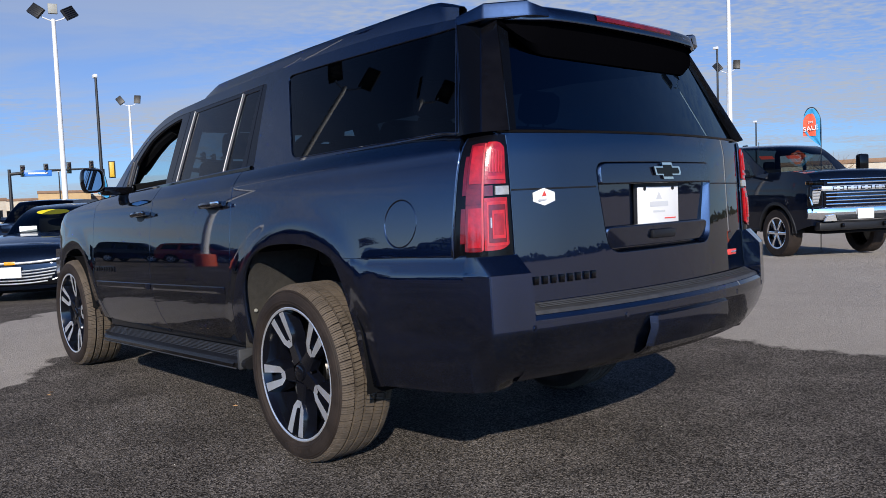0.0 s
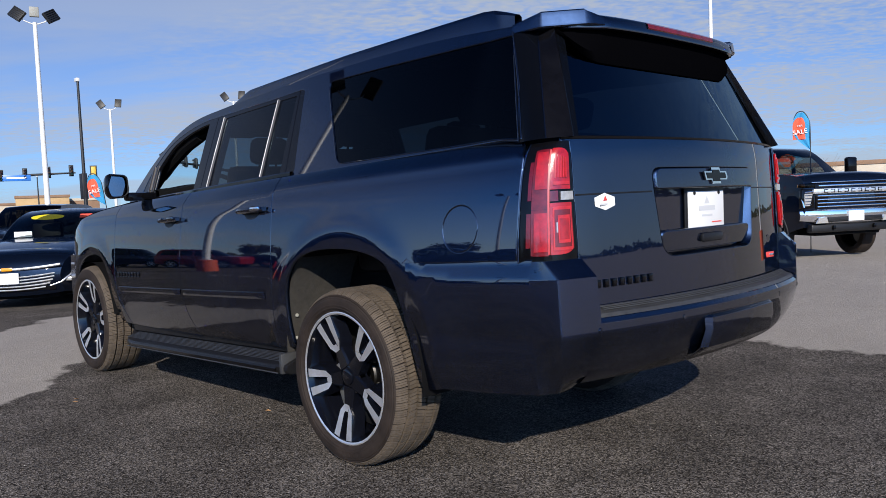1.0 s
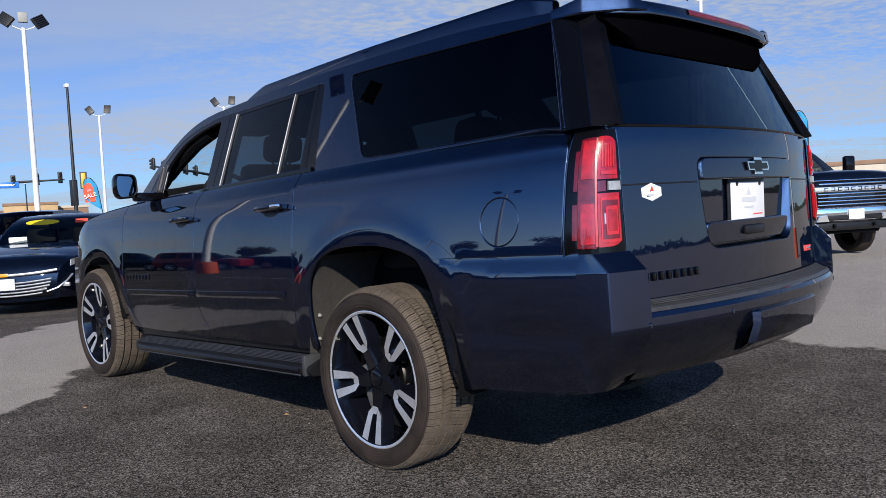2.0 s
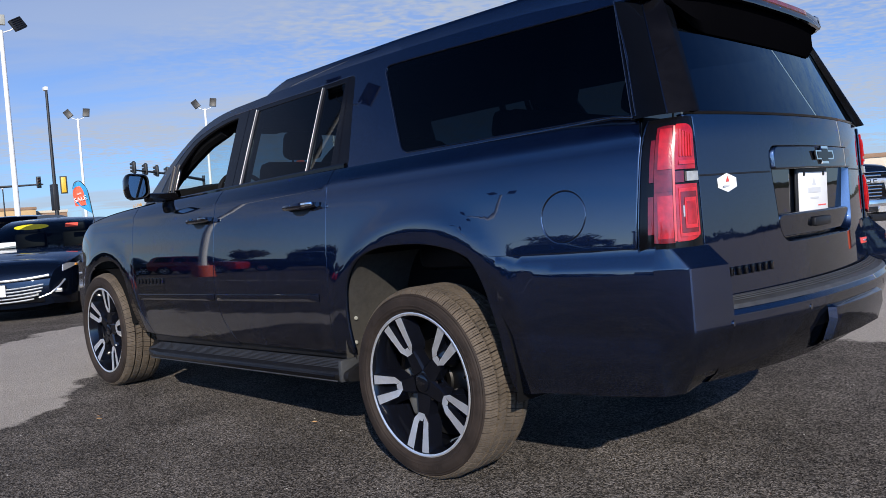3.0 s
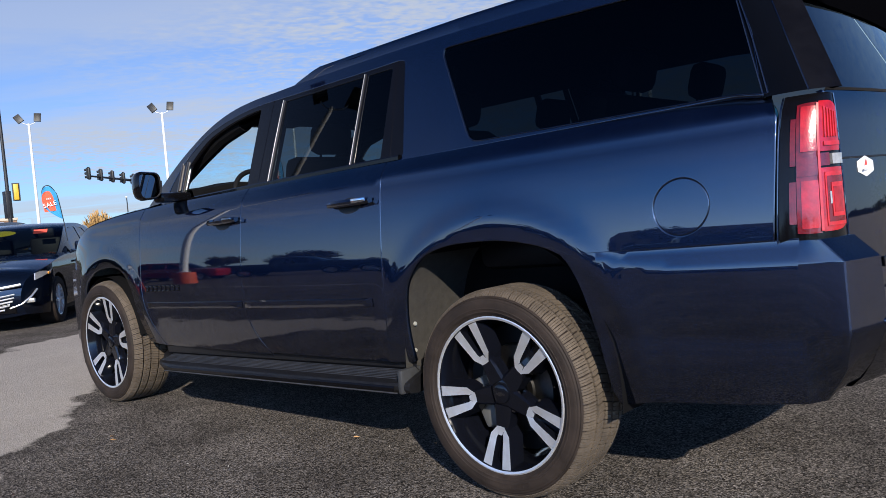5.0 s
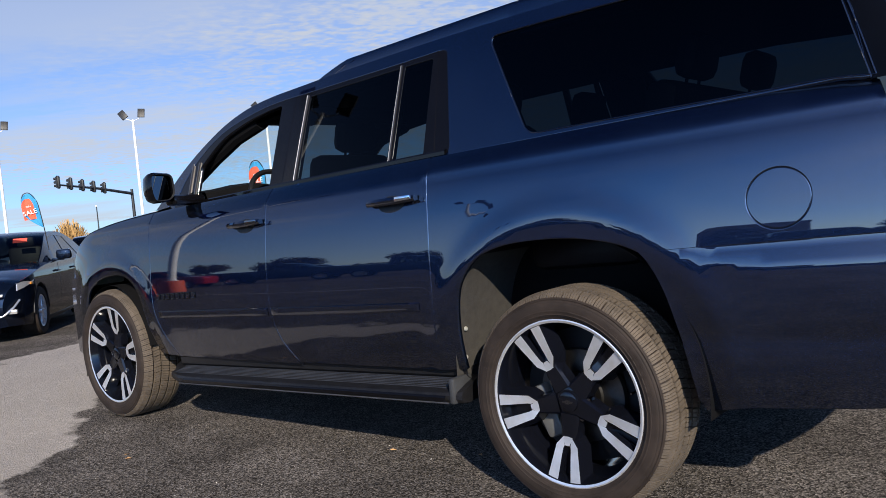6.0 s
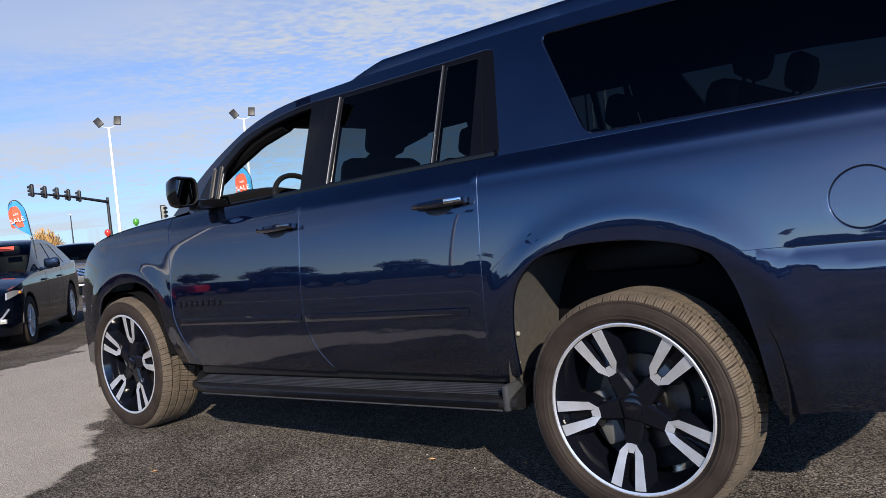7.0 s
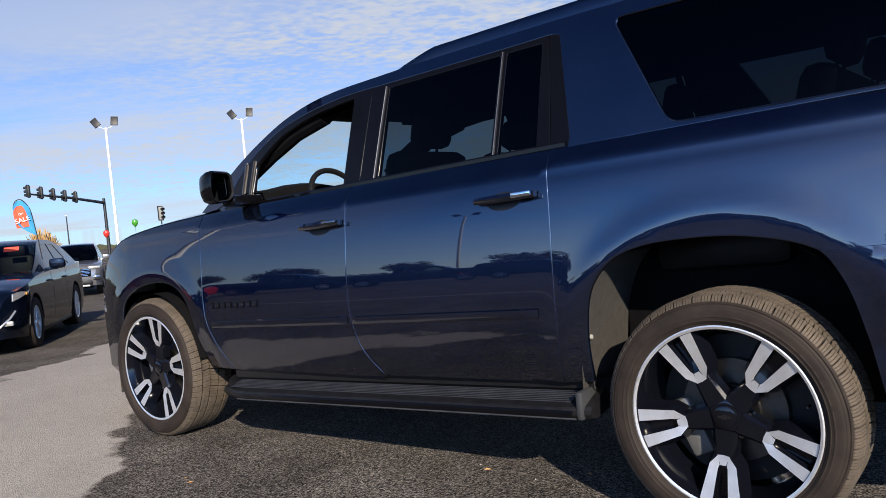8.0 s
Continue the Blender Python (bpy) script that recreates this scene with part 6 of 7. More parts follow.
    def bend(r, x_off):
        return [(q[0] + x_off * (1 - (2 * i / 16 - 1) ** 2), q[1], q[2]) for i, q in enumerate(r)]
    rear = [bend(r, -0.04) for r, p in zip(rows, cab) if p.x <= h0 + 1e-6]
    roof = [r for r, p in zip(rows, cab) if h0 - 1e-6 <= p.x <= h1 + 1e-6]
    front = [bend(r, 0.10) if i else r for i, (r, p) in enumerate([(r, p) for r, p in zip(rows, cab) if p.x >= h1 - 1e-6])]
    if len(rear) > 1:
        part("rear_window", Geo().grid(rear), DIM, root)
    if len(roof) > 1:
        part("roof", Geo().grid([rear[-1]] * bool(rear) + roof + [front[0]] * bool(front)), sp["paint"], root)
    if len(front) > 1:
        part("windscreen", Geo().grid(front), sp.get("glass", DIM), root)
    part("cabin_inside", Geo().box((sum(p.x for p in cab) / len(cab), 0, (zl + belt) / 2 + 0.05), (cab[-1].x - cab[0].x - 0.3, 1.5 * W, belt - zl - 0.1), 0.02), TRIM_AND_SHADE, root)
    for y in (0.38, -0.38):
        part("seat", Geo().box((wb * 0.45, y, belt + 0.02), (0.16, 0.5, 0.5), 0.06).box((wb * 0.45 - 0.03, y, belt + 0.34), (0.1, 0.26, 0.16), 0.04), SEAT, root)
    part("underbody", Geo().box((wb / 2, 0, zl + 0.02), (xb - xa - 0.5, 1.3 * W, 0.14), 0.02), TRIM_AND_SHADE, root)
    return root, half, xb


SEDAN = dict(glass=SHADE, W=0.925, wb=2.83, R=0.338, tw=0.235, sill=0.20, belt=0.98, paint=BLACK_PAINT, handle=BLACK_PAINT, mirror=BLACK_PAINT, rim=MACHINED, spokes=10,
             top=[(-1.02, 0.28), (-1.10, 0.50), (-1.12, 0.80), (-1.02, 1.02), (-0.6, 1.03), (0.2, 1.00), (1.4, 0.985), (2.05, 0.98), (2.7, 0.93), (3.3, 0.84), (3.66, 0.74), (3.78, 0.60), (3.80, 0.42), (3.72, 0.24)],
             cab=[(-0.75, 1.00), (-0.2, 1.28), (0.35, 1.425), (0.9, 1.455), (1.35, 1.43), (1.75, 1.27), (2.25, 0.97)], header=(0.35, 1.35),
             windows=[[(-0.05, 1.04), (0.72, 1.02), (0.78, 1.39), (0.42, 1.37)], [(0.80, 1.02), (1.90, 1.0), (1.62, 1.26), (1.32, 1.38), (0.86, 1.395)]],
             cuts=[0.62, 0.74 + 0.95], crown=0.05)
PICKUP = dict(W=1.03, wb=4.03, R=0.415, tw=0.275, sill=0.46, belt=1.32, paint=BLACK_PAINT, handle=CHROME, mirror=GLOSS_BLACK, rim=CHROME, spokes=6, arch_trim=True, glass=SHADE, side_glass=SHADE,
              top=[(-1.22, 0.62), (-1.26, 0.9), (-1.25, 1.33), (-0.6, 1.37), (0.8, 1.36), (2.0, 1.33), (2.9, 1.33), (3.5, 1.45), (4.2, 1.47), (4.75, 1.43), (4.93, 1.32), (4.96, 1.0), (4.95, 0.75), (4.90, 0.56)],
              cab=[(1.20, 1.32), (1.24, 1.7), (1.37, 1.98), (1.82, 2.015), (2.52, 2.005), (2.84, 1.93), (3.25, 1.68), (3.70, 1.42)], header=(1.37, 2.67), nose=0.07, tail=0.04, tumble=0.16,
              windows=[[(1.37, 1.38), (2.17, 1.37), (2.17, 1.86), (1.44, 1.87)], [(2.27, 1.37), (3.32, 1.37), (3.10, 1.62), (2.84, 1.82), (2.27, 1.86)]], cuts=[1.34, 2.22], crown=0.03,
              mirror_out=0.46, mirror_up=0.30, mirror_size=(0.14, 0.22, 0.34), mirror_back=0.45)
CROSSOVER = dict(W=0.92, wb=2.73, R=0.36, tw=0.235, sill=0.30, belt=1.08, paint=SILVER_PAINT, handle=SILVER_PAINT, mirror=SILVER_PAINT, rim=MACHINED, spokes=5, arch_trim=True,
                 top=[(-0.85, 0.36), (-0.95, 0.6), (-0.96, 1.0), (-0.8, 1.14), (0.2, 1.12), (1.4, 1.09), (2.0, 1.08), (2.8, 1.03), (3.4, 0.95), (3.60, 0.84), (3.66, 0.6), (3.60, 0.33)],
                 cab=[(-0.86, 1.10), (-0.72, 1.4), (-0.35, 1.62), (0.4, 1.665), (1.1, 1.64), (1.45, 1.52), (2.2, 1.07)], header=(-0.4, 1.05),
                 windows=[[(-0.5, 1.16), (0.62, 1.14), (0.66, 1.57), (-0.3, 1.52)], [(0.75, 1.14), (1.85, 1.11), (1.5, 1.38), (1.15, 1.57), (0.78, 1.58)]], cuts=[0.55, 1.62], crown=0.05)
BIG_SUV = dict(W=1.0, wb=3.0, R=0.40, tw=0.265, sill=0.38, belt=1.26, paint=BLACK_PAINT, handle=BLACK_PAINT, mirror=BLACK_PAINT, rim=MACHINED, spokes=6,
               top=[(-1.05, 0.45), (-1.12, 0.8), (-1.12, 1.25), (-0.9, 1.30), (0.5, 1.28), (2.0, 1.27), (2.9, 1.25), (3.6, 1.20), (3.85, 1.08), (3.9, 0.75), (3.85, 0.42)],
               cab=[(-1.0, 1.27), (-0.92, 1.6), (-0.7, 1.82), (0.2, 1.88), (1.5, 1.86), (1.85, 1.75), (2.55, 1.26)], header=(-0.75, 1.5), nose=0.14, tail=0.1, tumble=0.3,
               windows=[[(-0.75, 1.33), (0.35, 1.32), (0.38, 1.77), (-0.6, 1.76)], [(0.45, 1.32), (1.25, 1.31), (1.25, 1.77), (0.48, 1.77)], [(1.34, 1.31), (2.2, 1.3), (1.85, 1.62), (1.6, 1.74), (1.34, 1.765)]], cuts=[0.4, 1.28], crown=0.04)


def stand(root, local, at, heading):
    """Puts a vehicle so that its point local (x, y) stands at the place at, with that heading."""
    c, s = math.cos(radians(heading)), math.sin(radians(heading))
    x, y = local
    root.matrix_basis = pose(at[0] - (c * x - s * y), at[1] - (s * x + c * y), lot_z(*at), 0, 0, heading)


# black sedan
sedan, hf, xn = vehicle("sedan", "black four-door sedan with bright grille bars, parked facing the walkway", SEDAN)
stand(sedan, (2.83, 0.9), (9.95, -1.32), 143.5)
grl = part("grille", Geo().grid([[(3.80 + 0.06 * (1 - (y / 0.62) ** 2) - 0.03 * abs(z - 0.45), y, z) for y in [-0.62 + 1.24 * k / 10 for k in range(11)]] for z in (0.28, 0.36, 0.45, 0.54, 0.62)], flip=True), GLOSS_BLACK, sedan, "black grille opening")
for z, wd in ((0.30, 0.50), (0.345, 0.56), (0.39, 0.60), (0.435, 0.62), (0.48, 0.63)):
    part("grille_bar", Geo().tube([(3.822 + 0.06 * (1 - (y / 0.66) ** 2), y, z + 0.05 * (y / 0.66) ** 2) for y in [-wd + 2 * wd * k / 10 for k in range(11)]], 0.011, 6), BRIGHT_BAR, sedan, "bright bar")
part("grille_bar", Geo().tube([(3.82 + 0.07 * (1 - (y / 0.8) ** 2), y, 0.60 + 0.06 * (y / 0.8) ** 2) for y in [-0.72 + 1.44 * k / 14 for k in range(15)]], 0.020, 8), BRIGHT_BAR, sedan, "wide bright bar")
part("number_plate", Geo().box((3.905, 0.0, 0.47), (0.02, 0.32, 0.16), 0.006), PAPER, sedan, "white front plate")
part("emblem", Geo().box((3.90, 0.0, 0.605), (0.02, 0.16, 0.05), 0.01), AMBER, sedan, "gold cross emblem")
for s in (1, -1):
    h = part("headlight", Geo().grid([[(3.73 - 0.62 * k / 8 * (0.9 + 0.1 * t), s * (hf(3.73 - 0.62 * k / 8, 0.72) + 0.006 if k > 1 else 0.60 + 0.04 * k), 0.655 + 0.12 * k / 8 + 0.09 * t * (0.35 + 0.65 * math.sin(math.pi * min(1, (k + 1) / 7)))) for t in (0, 0.5, 1)] for k in range(9)], flip=s < 0), CLEAR_LENS, sedan, "narrow swept-back headlight")
    part("indicator", Geo().box((3.25, s * (hf(3.25, 0.74) + 0.012), 0.755), (0.12, 0.012, 0.035), 0.004), AMBER, sedan, "amber marker lamp")
    part("fog_lamp", Geo().box((3.70, s * 0.74, 0.42), (0.06, 0.20, 0.06), 0.015, Matrix.Identity(4)), CLEAR_LENS, sedan, "fog lamp")
    part("fog_trim", Geo().tube([(3.58, s * 0.84, 0.56), (3.70, s * 0.80, 0.48), (3.78, s * 0.70, 0.39), (3.80, s * 0.55, 0.34)], 0.014, 8), BRIGHT_BAR, sedan, "bright trim round the fog lamp")
oval = Geo().prism([(0.27 * math.cos(k * math.pi / 14), 0.085 * math.sin(k * math.pi / 14)) for k in range(28)], -0.002, 0.002).moved(lambda p: Matrix.Translation((1.725, -0.20, 1.345)) @ Matrix.Rotation(radians(-60), 4, "Y") @ Vector((p.z, p.x, p.y)))
part("price_sticker", oval, YELLOW_TAG, sedan, "yellow oval price sticker on the windscreen")
part("paper_tag", Geo().box((2.22, -0.42, 1.075), (0.004, 0.28, 0.09), 0.0), PAPER, sedan, "white paper behind the windscreen")
part("price_sticker", Geo().box((0, 0, 0), (0.004, 0.20, 0.08), 0.0, Matrix.Translation((1.70, 0.42, 1.345)) @ Matrix.Rotation(radians(-38), 4, "Y")), RED_TAG, sedan, "red price sticker")

# copy out of view, added so the sedan's side mirrors something dark
other = copy_thing(sedan, Matrix.Translation((-1.75, -2.36, 0)) @ sedan.matrix_basis)
other["label"] = "unseen black sedan copy, added for its twin's side to mirror"

# black pickup truck
truck, hf, xn = vehicle("pickup_truck", "black heavy-duty pickup truck with chrome bumper and grille, parked on asphalt", PICKUP)
stand(truck, (4.03, -0.95), (3.95, -12.0), 150)
truck.scale = (1.03, 1.03, 1.09)
part("grille", Geo().box((4.97, 0, 1.08), (0.05, 1.50, 0.44), 0.02), GLOSS_BLACK, truck, "black grille")
for z in (0.905, 0.965, 1.025, 1.085):
    gb = part("grille_bar", Geo().box((5.00, 0, z), (0.035, 1.44, 0.024), 0.008), CHROME, truck, "bright bar")
part("grille_bar", Geo().box((5.01, 0, 1.165), (0.05, 1.62, 0.085), 0.018), BRIGHT_BAR, truck, "wide bright bar with dark letter blocks")
part("grille_bar", Geo().box((5.005, 0, 1.255), (0.04, 1.40, 0.030), 0.01), CHROME, truck, "bright bar")
part("grille_bar", Geo().box((4.99, 0, 1.315), (0.04, 1.66, 0.016), 0.006), CHROME, truck, "thin bright bar")
for i in range(9):
    y = 0.56 - 0.14 * i
    blk = Geo().box((5.034, y, 1.188), (0.012, 0.085, 0.012), 0.003).box((5.034, y, 1.142), (0.012, 0.085, 0.012), 0.003).box((5.034, y + (0.034 if i % 2 else -0.034), 1.165), (0.012, 0.016, 0.05), 0.003)
    part("letter_block", blk, GLOSS_BLACK, truck)
bmp = Geo()
rows = []
for k in range(21):
    y = -1.01 + 2.02 * k / 20
    e = abs(y / 1.01)
    x = 5.075 - 0.16 * e ** 4
    rows.append([(x - 0.10, y, 0.862), (x - 0.03, y, 0.858), (x, y, 0.835), (x + 0.008, y, 0.78), (x + 0.004, y, 0.70), (x - 0.012, y, 0.63 + 0.05 * e ** 3), (x - 0.05, y, 0.605 + 0.06 * e ** 3), (x - 0.12, y, 0.60 + 0.06 * e ** 3)])
bumper_t = part("bumper", bmp.grid(rows, flip=False), CHROME, truck, "chrome front bumper", sharp=28)
part("valance", Geo().box((4.94, 0, 0.54), (0.16, 1.7, 0.14), 0.03), SATIN_BLACK, truck, "black lower valance")
part("bumper_grille", Geo().box((5.075, 0.0, 0.685), (0.03, 1.12, 0.085), 0.01), SATIN_BLACK, truck)
for z in (0.665, 0.685, 0.705):
    part("bumper_slat", Geo().box((5.091, 0.0, z), (0.008, 1.06, 0.006), 0.0), DARK_CHROME, truck)
part("number_plate", Geo().box((5.10, 0, 0.735), (0.02, 0.32, 0.17), 0.006), PAPER, truck, "white front plate")
for s in (1, -1):
    lampb = part("headlight", Geo().box((4.935, s * 0.86, 1.265), (0.11, 0.34, 0.075), 0.02), DIM, truck, "slim upper headlight")
    part("reflector", Geo().box((4.935, s * 0.80, 1.262), (0.09, 0.20, 0.05), 0.012), CLEAR_LENS, lampb)
    part("indicator", Geo().box((4.90, s * 0.965, 1.265), (0.12, 0.085, 0.052), 0.012), AMBER, lampb, "amber marker lamp")
    part("headlight_surround", Geo().box((4.93, s * 0.87, 1.04), (0.10, 0.27, 0.34), 0.03), GLOSS_BLACK, truck, "black headlight surround")
    low = part("headlight", Geo().prism([(s * 0.80, 1.13), (s * 0.965, 1.13), (s * 0.965, 0.925), (s * 0.855, 0.925)], 4.955, 4.99).moved(lambda p: (p.z, p.x, p.y)), CLEAR_LENS, truck, "bright lower headlight")
    for k in range(4):
        part("lamp_cell", Geo().box((4.994, s * (0.89 + 0.0 * k), 0.95 + 0.05 * k), (0.01, 0.13, 0.012), 0.003), DARK_CHROME, low)
    part("lamp_bracket", Geo().tube([(5.0, s * 0.79, 1.165), (4.985, s * 0.90, 1.155), (4.95, s * 0.985, 1.145), (4.955, s * 0.99, 1.02), (4.985, s * 0.97, 0.90)], 0.016, 8), CHROME, truck, "bright bracket round the headlight")
    part("fog_lamp", Geo().prism([(s * 0.56, 0.63), (s * 0.80, 0.63), (s * 0.74, 0.72), (s * 0.60, 0.735)], 5.055, 5.088).moved(lambda p: (p.z, p.x, p.y)), CLEAR_LENS, truck, "fog lamp")
    part("tow_hook", Geo().box((5.05, s * 0.42, 0.55), (0.06, 0.05, 0.07), 0.015), GLOSS_BLACK, truck)
part("hood_scoop", Geo().box((4.4, 0, 1.43), (0.7, 0.9, 0.06), 0.025), BLACK_PAINT, truck, "raised bonnet scoop")
for y, mt in ((-0.45, RED_TAG), (0.15, RED_TAG)):
    part("price_sticker", Geo().box((0, 0, 0), (0.004, 0.30, 0.10), 0.0, Matrix.Translation((2.93, y, 1.78)) @ Matrix.Rotation(radians(-52), 4, "Y")), mt, truck, "red and white price sticker")
part("antenna", Geo().tube([(3.3, -0.86, 1.40), (3.3, -0.87, 2.05)], 0.005, 6), SATIN_BLACK, truck)
part("roof_fin", Geo().box((1.5, 0.0, 2.07), (0.16, 0.05, 0.07), 0.02), GLOSS_BLACK, truck)

# silver crossover
cross_suv, hf, xn = vehicle("crossover", "silver compact crossover with chrome grille, parked behind the sedan", CROSSOVER)
stand(cross_suv, (3.66, 0.0), (23.3, -8.4), 150)
part("grille", Geo().box((3.70, 0, 0.745), (0.10, 1.16, 0.25), 0.04), GLOSS_BLACK, cross_suv, "black grille")
for z, wd in ((0.66, 0.98), (0.705, 1.06), (0.75, 1.10), (0.795, 1.12), (0.845, 1.14)):
    part("grille_bar", Geo().box((3.755, 0, z), (0.02, wd, 0.020), 0.006), CHROME, cross_suv, "chrome bar")
part("emblem", Geo().box((3.775, 0, 0.80), (0.02, 0.17, 0.05), 0.012), AMBER, cross_suv, "gold cross emblem")
part("lower_intake", Geo().box((3.69, 0, 0.43), (0.10, 1.20, 0.13), 0.03), SATIN_BLACK, cross_suv, "black lower intake")
part("skid_plate", Geo().box((3.68, 0, 0.335), (0.10, 1.05, 0.06), 0.02), BRIGHT_BAR, cross_suv, "bright lower guard")
part("number_plate", Geo().box((3.765, 0, 0.55), (0.02, 0.32, 0.16), 0.006), PAPER, cross_suv, "white front plate")
part("price_sticker", Geo().box((0, 0, 0), (0.004, 0.22, 0.16), 0.0, Matrix.Translation((1.86, -0.48, 1.30)) @ Matrix.Rotation(radians(-52), 4, "Y")), PAPER, cross_suv, "white paper behind the windscreen")
for s in (1, -1):
    part("headlight", Geo().box((3.50, s * 0.68, 0.895), (0.28, 0.36, 0.085), 0.03, Matrix.Identity(4)), CLEAR_LENS, cross_suv)
    part("fog_pocket", Geo().box((3.60, s * 0.72, 0.56), (0.12, 0.22, 0.17), 0.03), SATIN_BLACK, cross_suv)
    part("fog_lamp", Geo().box((3.66, s * 0.72, 0.60), (0.06, 0.20, 0.05), 0.015), CHROME, cross_suv)

# more of the row, farther off
dark_suv, hf, xn = vehicle("parked_suv", "dark sport utility vehicle in the far row", BIG_SUV)
stand(dark_suv, (3.9, 0), (19.5, -2.2), 143)
part("grille", Geo().box((3.88, 0, 0.85), (0.06, 1.2, 0.3), 0.03), GLOSS_BLACK, dark_suv)
for s in (1, -1):
    part("headlight", Geo().box((3.78, s * 0.76, 0.98), (0.16, 0.3, 0.12), 0.03), CLEAR_LENS, dark_suv)
part("price_tag", Geo().box((2.3, 0.5, 1.36), (0.005, 0.2, 0.16)), PAPER, dark_suv)
o = copy_thing(dark_suv, pose(31.5, -10.2, -LOT_FALL, 0, 0, 150))
o["label"] = "dark sport utility vehicle behind the silver crossover"
# the row across the lot, mirrored in the flank of the parked vehicle
spare, hf, xn = vehicle("parked_pickup", "dark pickup truck in the row across the lot", PICKUP)
spare.matrix_basis = pose(23.5, 15.5, -LOT_FALL, 0, 0, 148)
red_spec = dict(BIG_SUV)
red_spec["paint"] = RED_PAINT
red_suv, hf, xn = vehicle("parked_suv", "red sport utility vehicle in the row across the lot", red_spec)
red_suv.matrix_basis = pose(26.5, 11.8, -LOT_FALL, 0, 0, 148)
for x, y, a in ((18.6, 18.4, 146), (9.4, 23.8, 150), (-1.5, 25.5, 176)):
    copy_thing(spare, pose(x, y, -LOT_FALL, 0, 0, a))
for x, y, a in ((14, 21.2, 148), (4.0, 25.2, 160), (-6.5, 25, 180), (31, 9.5, 140), (30, 24, 148), (2, 36, 170), (-12, 26, 180)):
    o = copy_thing(dark_suv, pose(x, y, -LOT_FALL, 0, 0, a))
    o["label"] = "dark sport utility vehicle in the row across the lot"

# ---- lamps, signals, flags ----
def light_pole(name, height, heads, at, turn, pad=False, base=True, lean=38):
    root = thing(name, "white steel light pole with dark floodlights" + (" on orange base" if base else ""), "light pole", "lot light poles", at, turn)
    zb = 0.90 if base else 0.0
    part("pole", Geo().lathe([(0.15, zb), (0.148, zb + 0.3), (0.10, height)], 16), WHITE_METAL, root)
    if base:
        part("base", Geo().lathe([(0.0, 0.0), (0.40, 0.0), (0.40, 0.86), (0.37, 0.90), (0.0, 0.90)], 28), ORANGE_CONC, root, "orange painted concrete base")
        part("flange", Geo().box((0, 0, 0.92), (0.36, 0.36, 0.03), 0.006), WHITE_METAL, root)
    arm = Geo()
    for s in (1, -1):
        arm.tube(spline([(0, 0, height - 0.12), (0.30 * s, 0, height - 0.02), (0.55 * s, 0, height + 0.10), (0.60 * s, 0, height + 0.32)], 4), 0.030, 8)
    part("arm", arm, WHITE_METAL, root)
    for s, tip in heads:
        m = Matrix.Translation((0.62 * s, 0, height + 0.42)) @ Matrix.Rotation(radians(tip), 4, "Y") @ Matrix.Rotation(radians(lean), 4, "X")
        hd = part("floodlight", Geo().box((0.14 * s, 0, 0.16), (0.60, 0.15, 0.82), 0.02, m), DARK_METAL, root, "dark LED floodlight")
        fins = Geo()
        for k in range(6):
            fins.box((0.14 * s - 0.25 + 0.10 * k, 0.09, 0.16), (0.012, 0.05, 0.74), 0, m)
        part("fin", fins, DARK_METAL, hd)
        part("led_panel", Geo().box((0.14 * s, -0.078, 0.16), (0.30, 0.006, 0.42), 0, m), LED_FACE, hd)
    if pad:
        part("control_box", Geo().box((0, 0, height + 0.52), (0.46, 0.2, 0.5), 0.03), GREY_PAD, root, "pale square housing")
    return root


def polar(cam_at, yaw, dist):
    x, y = cam_at[0] + dist * math.cos(radians(yaw)), cam_at[1] + dist * math.sin(radians(yaw))
    return (x, y, lot_z(x, y))


E0, E7 = (-3.03, 2.76), (-1.18, 3.44)
POLE_H = 11.5
pole_a = light_pole("light_pole", POLE_H, ((1, 50), (-1, -55)), polar(E0, -15.65, 47), 74, pad=True)
pole_a.scale = (1, 1, 1.045)
pole_c = light_pole("light_pole", POLE_H + 0.55, ((1, 36), (-1, -4)), polar(E0, -19.94, 83), 62, lean=18)
for at, turn in ((polar(E7, -29.14, 76), 52), (polar(E7, -38.07, 74.5), 46), (polar(E0, -61.7, 75), 30)):
    copy_thing(pole_c, pose(*at, 0, 0, turn))
tall = copy_thing(pole_a, pose(*polar(E0, -61.82, 49), 0, 0, 28))
tall.scale = (1, 1, 1.13)
for at in ((17.3, 8.75, lot_z(17.3, 8.75)), (30, 40, -LOT_FALL), (-3.8, -22.0, lot_z(-3.8, -22.0))):
    copy_thing(pole_c, pose(*at, 0, 0, -40))


def dark_pole(at, height, cabinet=False):
    root = thing("street_light", "slim dark street light pole with a pale lamp head", "street light", "street lights", at)
    part("pole", Geo().lathe([(0.13, 0), (0.10, height * 0.4), (0.07, height)], 12), DARK_METAL, root)
    part("lamp_head", Geo().box((0.12, 0, height + 0.10), (0.42, 0.2, 0.22), 0.05), WHITE_METAL, root, "pale lamp head")
    if cabinet:
        part("banner_box", Geo().box((0.15, 0, height * 0.36), (0.5, 0.3, 1.5), 0.03), DARK_METAL, root)
    return root


dark_pole(polar(E0, -17.95, 50), 9.45, True)
dark_pole(polar(E0, -61.05, 66), 12.6)
dark_pole(polar(E0, -63.46, 95), 8.9)
dark_pole(polar(E7, -15.9, 120), 7.5)
dark_pole(polar(E7, -26.2, 130), 6.5)

SIG_LAMPS = [material("signal_lens_dark", (0.05, 0.012, 0.01), 0.3), material("signal_lens_amber", (0.10, 0.05, 0.01), 0.3), material("signal_lens_green", (0.01, 0.05, 0.03), 0.3)]


